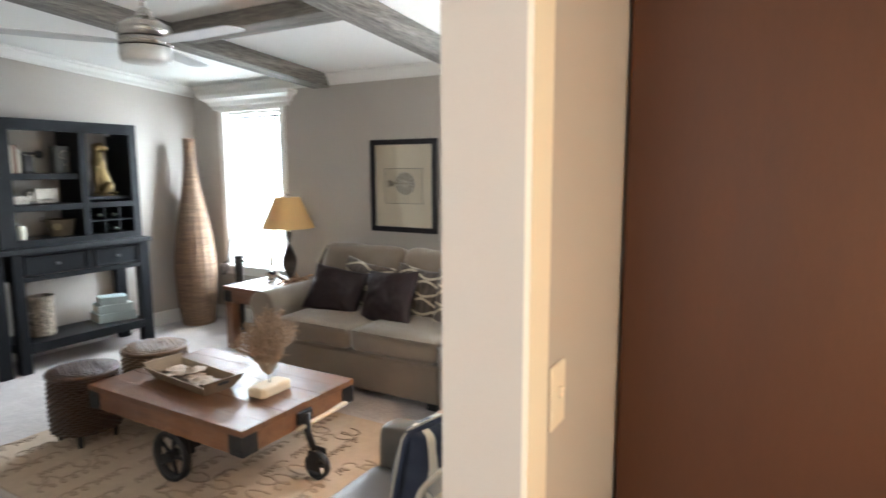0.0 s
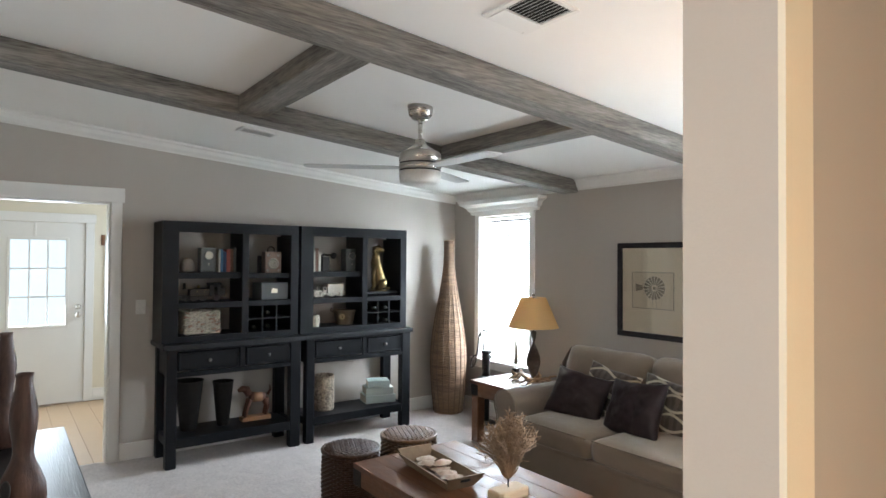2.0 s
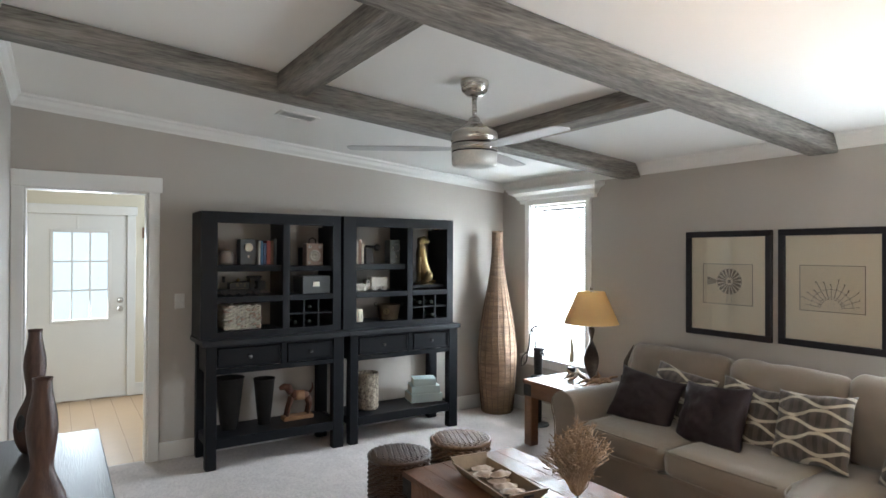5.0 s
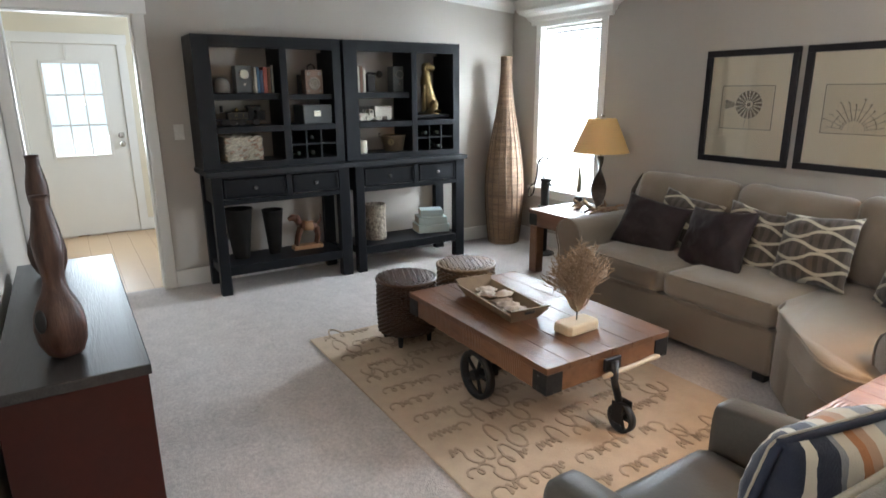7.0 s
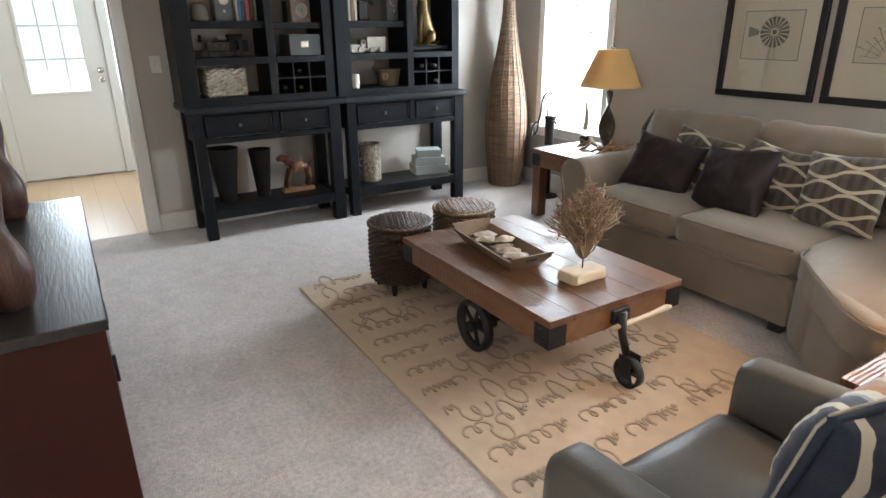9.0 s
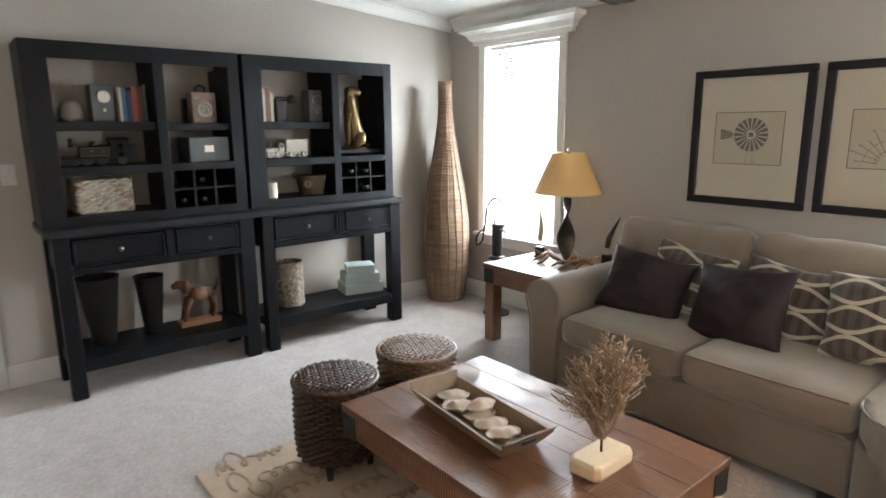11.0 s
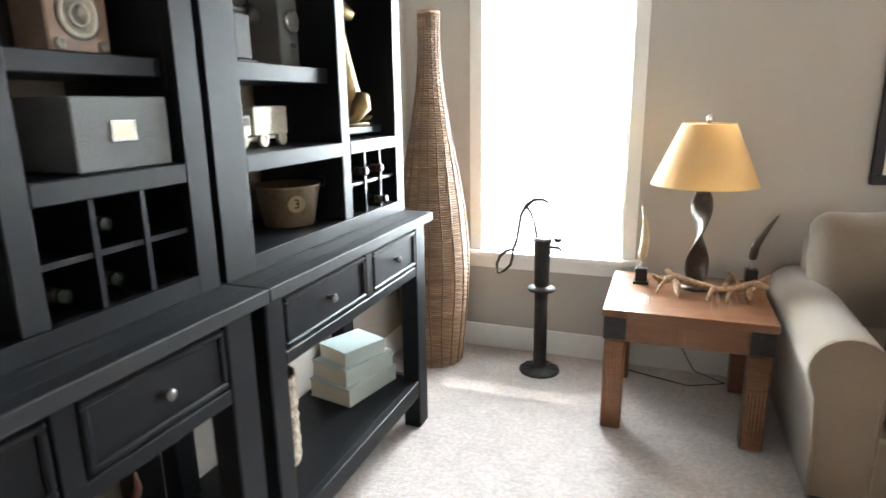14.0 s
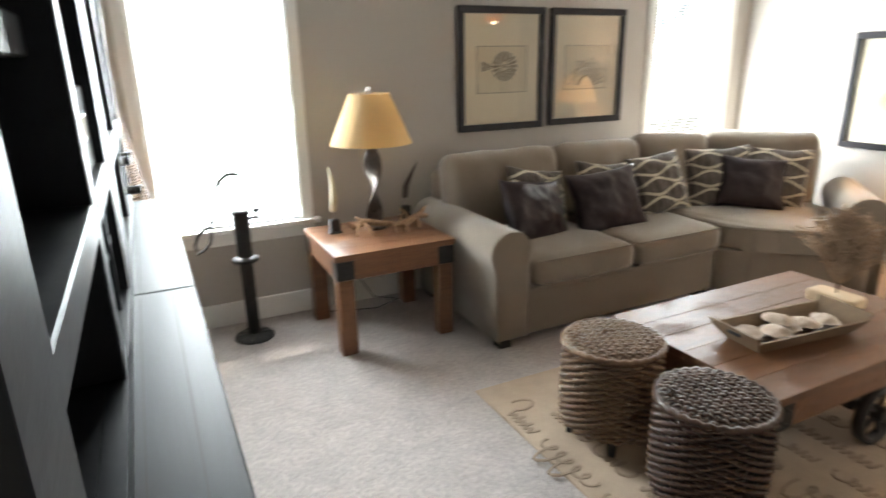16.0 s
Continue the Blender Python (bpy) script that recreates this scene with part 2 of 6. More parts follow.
def lathe(profile, segments=32, bm=None, m=None):
    """Turns (radius, z) pairs round the z axis."""
    bm = bm or bmesh.new()
    m = m or Matrix()
    rings = []
    for r, z in profile:
        rings.append([bm.verts.new(m @ Vector((max(r, 1e-4) * math.cos(a), max(r, 1e-4) * math.sin(a), z))) for a in (2 * math.pi * i / segments for i in range(segments))])
    for a, b in zip(rings, rings[1:]):
        for i in range(segments):
            j = (i + 1) % segments
            bm.faces.new((a[i], a[j], b[j], b[i]))
    bm.faces.new(list(reversed(rings[0])))
    bm.faces.new(rings[-1])
    return bm


def tube(points, radius, sides=6, bm=None, closed=False, flat=1.0):
    """Sweeps a round (or flattened) section along points; radius is one number or one for each point."""
    bm = bm or bmesh.new()
    pts = [Vector(p) for p in points]
    n = len(pts)
    radii = radius if isinstance(radius, (list, tuple)) else [radius] * n
    rings, up = [], None
    for i, p in enumerate(pts):
        a = pts[(i - 1) % n] if closed or i > 0 else p
        b = pts[(i + 1) % n] if closed or i < n - 1 else p
        d = (b - a).normalized()
        if up is None:
            up = Vector((0, 0, 1)) if abs(d.z) < 0.9 else Vector((1, 0, 0))
        side = d.cross(up).normalized()
        up = side.cross(d).normalized()
        rings.append([bm.verts.new(p + radii[i] * (math.cos(t) * side + flat * math.sin(t) * up)) for t in (2 * math.pi * k / sides for k in range(sides))])
    pairs = list(zip(rings, rings[1:])) + ([(rings[-1], rings[0])] if closed else [])
    for a, b in pairs:
        for k in range(sides):
            j = (k + 1) % sides
            bm.faces.new((a[k], a[j], b[j], b[k]))
    if not closed:
        bm.faces.new(list(reversed(rings[0])))
        bm.faces.new(rings[-1])
    return bm


def prism(outline, z0, z1, bevel=0.0, segments=2, bm=None, sides_too=False):
    """Raises a closed outline of (x, y) from z0 to z1, with rounded rims."""
    bm = bm or bmesh.new()
    low = [bm.verts.new((x, y, z0)) for x, y in outline]
    high = [bm.verts.new((x, y, z1)) for x, y in outline]
    n = len(outline)
    bottom, top = bm.faces.new(list(reversed(low))), bm.faces.new(high)
    for i in range(n):
        bm.faces.new((low[i], low[(i + 1) % n], high[(i + 1) % n], high[i]))
    if bevel:
        edges = list(set(top.edges) | set(bottom.edges))
        bmesh.ops.bevel(bm, geom=edges, offset=bevel, segments=segments, affect="EDGES", profile=0.5)
    return bm


def rounded(points, r=0.06, steps=4):
    """Rounds the corners of a closed outline."""
    out, n = [], len(points)
    for i in range(n):
        a, b, c = Vector(points[i - 1]), Vector(points[i]), Vector(points[(i + 1) % n])
        p = b + (a - b).normalized() * min(r, (a - b).length * 0.45)
        q = b + (c - b).normalized() * min(r, (c - b).length * 0.45)
        for k in range(steps + 1):
            t = k / steps
            v = (1 - t) ** 2 * p + 2 * t * (1 - t) * b + t * t * q
            out.append((v.x, v.y))
    return out


def cushion(w, d, h, puff=0.35, n=10, crown=0.03, wrinkle=0.004, seed=0):
    """A stuffed cushion of width w, depth d and height h, centred, with soft rims and a domed face."""
    bm = bmesh.new()
    bmesh.ops.create_cube(bm, size=1.0)
    bmesh.ops.subdivide_edges(bm, edges=bm.edges[:], cuts=n, use_grid_fill=True)
    r = puff * min(w, d, h)
    for v in bm.verts:
        p = Vector((v.co.x * w, v.co.y * d, v.co.z * h))
        inner = Vector((max(-w / 2 + r, min(w / 2 - r, p.x)), max(-d / 2 + r, min(d / 2 - r, p.y)), max(-h / 2 + r, min(h / 2 - r, p.z))))
        off = p - inner
        if off.length > 1e-6:
            p = inner + off.normalized() * r
        fx, fy = 1 - (2 * v.co.x) ** 2, 1 - (2 * v.co.y) ** 2
        p.z += crown * fx * fy * (1 if v.co.z > 0 else -1) * (abs(v.co.z) * 2)
        p += Vector((1, 1, 1)) * wrinkle * noise.noise(p * 9 + Vector((seed * 7.1, 0, 0)))
        v.co = p
    return bm


def pillow(w, h, t, n=14, seed=0):
    """A throw pillow standing in the xz plane: thin seams, pointed corners, full middle."""
    bm = bmesh.new()
    grid = {}
    for s in (1, -1):
        for i in range(n + 1):
            for j in range(n + 1):
                u, v = 2 * i / n - 1, 2 * j / n - 1
                edge = max(abs(u), abs(v)) > 0.999
                if edge and s < 0:
                    grid[s, i, j] = grid[1, i, j]
                    continue
                pinch = 1 - 0.11 * (1 - v * v) * u * u + 0.05 * noise.noise(Vector((v * 2.0 + seed, u * 0.8, 3.0)))
                pinch2 = 1 - 0.10 * (1 - u * u) * v * v + 0.05 * noise.noise(Vector((u * 2.0 + seed, v * 0.8, 7.0)))
                full = ((1 - u * u) * (1 - v * v)) ** 0.42
                wr = 0.020 * noise.noise(Vector((u * 2.2 + seed * 3.7, v * 2.2, s))) + 0.010 * noise.noise(Vector((u * 6.5 + v * 2, v * 3.5 + seed, s))) + 0.005 * noise.noise(Vector((u * 5, v * 13 + seed, s * 2)))
                grid[s, i, j] = bm.verts.new((u * w / 2 * pinch, s * (t / 2 * full + wr * full), v * h / 2 * pinch2))
    for s in (1, -1):
        for i in range(n):
            for j in range(n):
                q = [grid[s, i, j], grid[s, i + 1, j], grid[s, i + 1, j + 1], grid[s, i, j + 1]]
                bm.faces.new(q if s < 0 else list(reversed(q)))
    return bm


def place(bm, m):
    bmesh.ops.transform(bm, matrix=m, verts=bm.verts)
    return bm


# ---- the large structure ----
def zc(y):
    """Height of the sloping ceiling."""
    return 2.32 - 0.083 * y


def wall_piece(bm, x0, x1, y0, y1, z0, z1=None):
    """One block of a wall; with no top given it runs up into the sloping ceiling."""
    made = bmesh.ops.create_cube(bm, size=1.0, matrix=Matrix.Translation(((x0 + x1) / 2, (y0 + y1) / 2, z0 + 0.5)) @ Matrix.Diagonal((x1 - x0, y1 - y0, 1, 1)))
    for v in made["verts"]:
        v.co.z = z0 if v.co.z < z0 + 0.5 else (z1 if z1 is not None else zc(v.co.y) + 0.04)


def structure(name, bm, mat, label, smooth=False):
    return tagged(part(name, bm, mat, None, label, smooth), kind="structure")


DOOR_Y0, DOOR_Y1, DOOR_H = -4.185, -3.412, 2.036
WINDOWS = ((0.44, 1.19), (3.83, 4.57))
SILL, HEAD = 0.575, 2.065

bm = bmesh.new()
wall_piece(bm, -0.12, 0, -5.72, DOOR_Y0, 0)
wall_piece(bm, -0.12, 0, DOOR_Y1, 0, 0)
wall_piece(bm, -0.12, 0, DOOR_Y0, DOOR_Y1, DOOR_H)
structure("wall_west", bm, M_WALL, "greige painted wall behind the black cabinets")

bm = bmesh.new()
edges = [-0.12, WINDOWS[0][0], WINDOWS[0][1], WINDOWS[1][0], WINDOWS[1][1], 7.3]
for k in (0, 2, 4):
    wall_piece(bm, edges[k], edges[k + 1], 0, 0.15, 0)
for a, b in WINDOWS:
    wall_piece(bm, a, b, 0, 0.15, 0, SILL)
    wall_piece(bm, a, b, 0, 0.15, HEAD)
structure("wall_north", bm, M_WALL, "greige painted wall with two windows")
bm = bmesh.new()
wall_piece(bm, 4.80, 4.942, -3.257, 0, 0)
structure("wall_east", bm, M_WALL, "greige wall ending beside the grey leather armchair")
bm = bmesh.new()
wall_piece(bm, 0, 3.9, -4.38, -4.26, 0)
structure("wall_south", bm, M_WALL, "greige wall behind the dark console")
bm = bmesh.new()
wall_piece(bm, 7.3, 7.42, -5.72, 0.15, 0)
structure("wall_kitchen_east", bm, M_ENTRY, "plain cream wall closing the kitchen side")
bm = bmesh.new()
wall_piece(bm, 3.9, 7.3, -5.72, -5.60, 0)
structure("wall_kitchen_south", bm, M_ENTRY, "plain cream wall closing the kitchen side")
bm = bmesh.new()
wall_piece(bm, 3.78, 3.9, -5.72, -4.38, 0)
structure("wall_kitchen_west", bm, M_ENTRY, "plain cream wall beside the kitchen side")

bm = bmesh.new()
lo = [bm.verts.new(p) for p in ((-0.12, -5.72, zc(-5.72)), (7.42, -5.72, zc(-5.72)), (7.42, 0.15, zc(0.15)), (-0.12, 0.15, zc(0.15)))]
hi = [bm.verts.new(v.co + Vector((0, 0, 0.14))) for v in lo]
bm.faces.new(list(reversed(lo)))
bm.faces.new(hi)
for i in range(4):
    bm.faces.new((lo[i], lo[(i + 1) % 4], hi[(i + 1) % 4], hi[i]))
structure("ceiling", bm, M_CEIL, "white sloping ceiling of the living room")
structure("floor", box(-0.06, 7.42, -5.72, 0.15, -0.1, 0), M_CARPET, "pale beige cut-pile carpet")
structure("casing", box(4.942, 4.952, -3.257, -3.172, 0, 2.30), M_ENTRY, "cream corner casing on the wall end")


def crown(name, a, b, inward):
    """Crown moulding between plan points a and b, on the wall side, leaning into the room."""
    prof = ((0, 0.092), (0.010, 0.092), (0.012, 0.078), (0.030, 0.055), (0.042, 0.026), (0.055, 0.016), (0.058, 0), (0, 0))
    bm = bmesh.new()
    rings = [[bm.verts.new((x + inward[0] * p, y + inward[1] * p, zc(y + inward[1] * p) - 0.001 - d)) for p, d in prof] for x, y in (a, b)]
    n = len(prof)
    for i in range(n):
        bm.faces.new((rings[0][i], rings[1][i], rings[1][(i + 1) % n], rings[0][(i + 1) % n]))
    bm.faces.new(rings[0])
    bm.faces.new(list(reversed(rings[1])))
    bmesh.ops.recalc_face_normals(bm, faces=bm.faces)
    return structure(name, bm, M_TRIM, "white crown moulding under the ceiling")


crown("trim_crown_west", (0, -4.26), (0, 0), (1, 0))
crown("trim_crown_north", (0.058, 0), (4.80, 0), (0, -1))
crown("trim_crown_south", (0.058, -4.26), (3.9, -4.26), (0, 1))
crown("trim_crown_east", (4.80, -3.257), (4.80, -0.058), (-1, 0))


def skirting(name, x0, x1, y0, y1, mat=None):
    return structure(name, box(x0, x1, y0, y1, 0, 0.135, 0.004), mat or M_TRIM, "white painted baseboard")


skirting("baseboard", 0, 0.014, DOOR_Y1 + 0.080, 0)
skirting("baseboard", 0.014, 4.80, -0.014, 0)
skirting("baseboard", 4.786, 4.80, -3.257, -0.014)
skirting("baseboard", 0.014, 3.9, -4.26, -4.246)

# beams under the ceiling
for x0, x1 in ((1.605, 1.785), (3.085, 3.255)):
    bm = bmesh.new()
    add_box(bm, x0, x1, -4.26, -0.0, -0.114, -0.001, 0.008, 2)
    for v in bm.verts:
        v.co.z += zc(v.co.y)
    tagged(part("ceiling_beam", bm, M_BEAM, None, "weathered grey timber beam under the white ceiling"), category="beam", group="ceiling beams")
for y0, y1 in ((-2.995, -2.825), (-1.515, -1.345)):
    bm = bmesh.new()
    add_box(bm, 1.787, 3.083, y0, y1, -0.098, -0.001, 0.008, 2)
    for v in bm.verts:
        v.co.z += zc(v.co.y)
    tagged(part("cross_beam", bm, M_BEAMX, None, "weathered grey timber cross beam between two longer beams"), category="beam", group="ceiling beams")


def window(name, x0, x1):
    w = thing(name, 0, 0, 0, label="bright window with white casing and closed mini blinds", kind="structure")
    part("window_casing", box(x0 - 0.068, x0, -0.018, 0.0, SILL, HEAD, 0.003), M_TRIM, w)
    part("window_casing", box(x1, x1 + 0.068, -0.018, 0.0, SILL, HEAD, 0.003), M_TRIM, w)
    for a, b in ((x0, x0 + 0.012), (x1 - 0.012, x1)):
        part("jamb", box(a, b, 0.0, 0.14, SILL, HEAD), M_TRIM, w)
    part("window_sill", box(x0 - 0.10, x1 + 0.10, -0.055, 0.10, SILL - 0.028, SILL, 0.006, 2), M_TRIM, w)
    part("apron", box(x0 - 0.068, x1 + 0.068, -0.016, 0.0, SILL - 0.10, SILL - 0.03, 0.003), M_TRIM, w)
    # stepped cornice head
    prof = ((0.030, 0.0), (0.034, 0.030), (0.052, 0.040), (0.070, 0.075), (0.105, 0.095), (0.120, 0.100), (0.120, 0.128))
    bm = bmesh.new()
    rings = []
    for d, z in prof:
        grow = d + 0.055
        ext = min(x1 + 0.04 + grow, 4.796)
        rings.append([bm.verts.new(p) for p in ((x0 - 0.04 - grow, 0, HEAD + 0.02 + z), (x0 - 0.04 - grow, -d, HEAD + 0.02 + z), (ext, -d, HEAD + 0.02 + z), (ext, 0, HEAD + 0.02 + z))])
    for a, b in zip(rings, rings[1:]):
        for i in range(4):
            j = (i + 1) % 4
            bm.faces.new((a[i], a[j], b[j], b[i]))
    bm.faces.new(list(reversed(rings[0])))
    bm.faces.new(rings[-1])
    bmesh.ops.recalc_face_normals(bm, faces=bm.faces)
    part("window_head", bm, M_TRIM, w, "white stepped cornice")
    part("head_frieze", box(x0 - 0.068, x1 + 0.068, -0.020, 0.0, HEAD, HEAD + 0.022), M_TRIM, w)
    for z0, z1 in ((SILL, SILL + 0.05), ((SILL + HEAD) / 2 - 0.02, (SILL + HEAD) / 2 + 0.02), (HEAD - 0.04, HEAD)):
        part("sash_rail", box(x0 + 0.012, x1 - 0.012, 0.10, 0.13, z0, z1), M_TRIM, w)
    g = part("pane", box(x0 + 0.012, x1 - 0.012, 0.112, 0.116, SILL, HEAD), M_GLASS, w)
    g.visible_shadow = False
    blind = thing("window_blind", (x0 + x1) / 2, 0.035, 0, label="white vinyl mini blind hanging closed in the window", category="blind", group="window blinds")
    half = (x1 - x0) / 2 - 0.022
    part("headrail", box(-half, half, -0.016, 0.016, HEAD - 0.032, HEAD - 0.004, 0.003), M_TRIM, blind)
    part("bottom_rail", box(-half, half, -0.012, 0.012, SILL + 0.002, SILL + 0.020, 0.003), M_BLIND, blind)
    sm = box(-half, half, -0.013, 0.013, -0.0006, 0.0006)
    bmesh.ops.transform(sm, matrix=Matrix.Rotation(radians(23), 4, "X"), verts=sm.verts)
    first = part("slat", sm, M_BLIND, blind)
    n = 66
    first.location.z = SILL + 0.04
    tilt = random.Random(8)
    for i in range(1, n):
        s = new("slat", first.data)
        s.parent, s.location = blind, (0, 0, SILL + 0.04 + i * (HEAD - SILL - 0.09) / n)
        s.rotation_euler.x = radians((20 if 3 <= i <= 9 and i != 6 else 0) + tilt.uniform(-1.2, 1.2))
    for x in (-half * 0.6, half * 0.6):
        part("cord", box(x - 0.001, x + 0.001, -0.017, -0.015, SILL + 0.02, HEAD - 0.03), M_TRIM, blind)


window("window_1", *WINDOWS[0])
window("window_2", *WINDOWS[1])
structure("backdrop", box(-1.0, 7.0, 1.6, 1.62, -0.5, 2.5), M_SKYGLOW, "plain bright overexposed daylight outside the windows")

# cased opening to the entry
for n, b in (("door_casing", (0, 0.018, DOOR_Y1, DOOR_Y1 + 0.078, 0, DOOR_H)), ("door_casing", (0, 0.018, -4.258, DOOR_Y0, 0, DOOR_H)), ("door_header", (0, 0.022, -4.259, DOOR_Y1 + 0.095, DOOR_H, 2.15)),
             ("jamb", (-0.12, 0.0, DOOR_Y1 - 0.014, DOOR_Y1, 0, DOOR_H)), ("jamb", (-0.12, 0.0, DOOR_Y0, DOOR_Y0 + 0.014, 0, DOOR_H)), ("jamb", (-0.12, 0.0, DOOR_Y0 + 0.014, DOOR_Y1 - 0.014, DOOR_H - 0.014, DOOR_H))):
    structure("trim_" + n, box(*b, 0.003), M_TRIM, "white flat trim round the doorway")

# entry room beyond the doorway
EX = -2.45
bm = bmesh.new()
ED0, ED1, EDH = -4.245, -3.335, 1.985
EW0, EW1 = -3.135, -2.55
wall_piece(bm, EX - 0.12, EX, -5.2, ED0, 0, 2.5)
wall_piece(bm, EX - 0.12, EX, ED1, EW0, 0, 2.5)
wall_piece(bm, EX - 0.12, EX, EW1, -1.9, 0, 2.5)
wall_piece(bm, EX - 0.12, EX, ED0, ED1, EDH, 2.5)
wall_piece(bm, EX - 0.12, EX, EW0, EW1, 0, 0.9)
wall_piece(bm, EX - 0.12, EX, EW0, EW1, 1.77, 2.5)
structure("wall_entry_west", bm, M_ENTRY, "cream entry wall around the white outside door")
bm = bmesh.new()
wall_piece(bm, EX, -0.12, -5.2, -5.08, 0, 2.5)
structure("wall_entry_south", bm, M_ENTRY, "plain cream wall closing the entry")
bm = bmesh.new()
wall_piece(bm, EX, -0.12, -1.92, -1.8, 0, 2.5)
structure("wall_entry_north", bm, M_ENTRY, "plain cream wall closing the entry")
structure("ceiling_entry", box(EX - 0.12, -0.12, -5.2, -1.8, 2.44, 2.54), M_CEIL, "white flat entry ceiling")
structure("floor_entry", box(EX, -0.06, -5.2, -1.8, -0.1, -0.006), M_LAMINATE, "light wood laminate entry floor")
for n, b in (("door_casing", (EX, EX + 0.018, ED1, ED1 + 0.085, 0, EDH)), ("door_casing", (EX, EX + 0.018, ED0 - 0.085, ED0, 0, EDH)), ("door_header", (EX, EX + 0.022, ED0 - 0.10, ED1 + 0.10, EDH, EDH + 0.10)), ("baseboard", (EX, EX + 0.014, ED1 + 0.085, -1.93, 0, 0.135))):
    structure("trim_entry_" + n, box(*b, 0.003), M_TRIM, "white painted entry trim")
ew = thing("window_entry", 0, 0, 0, label="bright narrow entry window with white frame", kind="structure")
part("window_frame", box(EX, EX + 0.02, EW0 - 0.012, EW0 + 0.02, 0.88, 1.79), M_TRIM, ew)
g = part("pane", box(EX - 0.06, EX - 0.055, EW0, EW1, 0.9, 1.77), M_GLASS, ew)
g.visible_shadow = False
structure("backdrop_entry", box(-5.0, -4.98, -8, 1, -0.5, 4.0), M_ENTRYGLOW, "plain bright overexposed daylight outside the door")


def outside_door():
    d = thing("door_1", EX - 0.045, ED0, 0, label="white outside door with a nine-pane window and nickel knob", kind="structure")
    w = ED1 - ED0
    gy0, gy1, gz0, gz1 = -4.02 - ED0, -3.52 - ED0, 0.865, 1.79
    for b in ((0.004, gy0, 0.012, EDH - 0.004), (gy1, w - 0.004, 0.012, EDH - 0.004), (gy0, gy1, 0.012, gz0), (gy0, gy1, gz1, EDH - 0.004)):
        part("door_panel", box(0, 0.042, b[0], b[1], b[2], b[3]), M_TRIM, d)
    for b in ((gy0 - 0.03, gy0, gz0 - 0.03, gz1 + 0.03), (gy1, gy1 + 0.03, gz0 - 0.03, gz1 + 0.03), (gy0, gy1, gz0 - 0.03, gz0), (gy0, gy1, gz1, gz1 + 0.03)):
        part("glazing_bead", box(0.042, 0.052, *b, 0.003), M_TRIM, d)
    for i in range(3):
        for j in range(3):
            y0, z0 = gy0 + (gy1 - gy0) * i / 3, gz0 + (gz1 - gz0) * j / 3
            g = part("pane", box(0.018, 0.022, y0 + 0.001, y0 + (gy1 - gy0) / 3 - 0.001, z0 + 0.001, z0 + (gz1 - gz0) / 3 - 0.001), M_GLASS, d)
            g.visible_shadow = False
    for i in (1, 2):
        y, z = gy0 + (gy1 - gy0) * i / 3, gz0 + (gz1 - gz0) * i / 3
        part("muntin", box(0.022, 0.046, y - 0.008, y + 0.008, gz0, gz1, 0.002), M_TRIM, d)
        part("muntin", box(0.024, 0.044, gy0, gy1, z - 0.008, z + 0.008, 0.002), M_TRIM, d)
    for z, r in ((0.965, 0.028), (1.055, 0.022)):
        m = pose(0.042, w - 0.065, z, 0, 90, 0)
        k = part("door_knob" if r > 0.025 else "deadbolt", lathe(((0.03, 0), (0.03, 0.006), (0.012, 0.01), (0.012, 0.03), (r, 0.038), (r, 0.055), (r * 0.6, 0.062)), 20), M_STEEL, d, "brushed nickel", True)
        k.matrix_basis = m
    part("closer_hook", box(0.042, 0.060, w * 0.47, w * 0.47 + 0.025, EDH - 0.16, EDH - 0.004, 0.003), M_TRIM, d)
    part("threshold", box(0.0, 0.07, 0.004, w - 0.004, 0, 0.012), M_STEEL, d)


outside_door()
tagged(part("wooden_plaque", box(EX + 0.0005, EX + 0.018, -3.185, -3.145, 1.74, 1.86, 0.003), M_OAK, None, "small reddish wooden plaque on the cream entry wall"), category="plaque")

# brown tall cabinet on the kitchen side
cab = thing("tall_cabinet", 5.30, -2.36, 0, label="tall brown stained wood cabinet against the wall end", category="cabinet")
part("side_panel", box(-0.348, 0.75, -0.322, -0.30, 0.0, 2.14, 0.002), M_BROWN, cab)
part("body", box(-0.346, 0.75, -0.298, 0.30, 0.08, 2.14, 0.002), M_BROWN, cab)


def switch(x, y, z, rz, label, mat=None):
    s = thing("light_switch", x, y, z, rz, label, "light switch")
    part("plate", box(0, 0.006, -0.036, 0.036, -0.058, 0.058, 0.003), mat or M_PLATE, s)
    part("toggle", box(0.006, 0.016, -0.006, 0.006, -0.004, 0.016, 0.002), mat or M_PLATE, s)


switch(0, -3.190, 1.208, 0, "white light switch plate on the greige wall")
switch(4.942, -3.105, 1.12, 0, "cream light switch plate on the wall end", M_ENTRY)


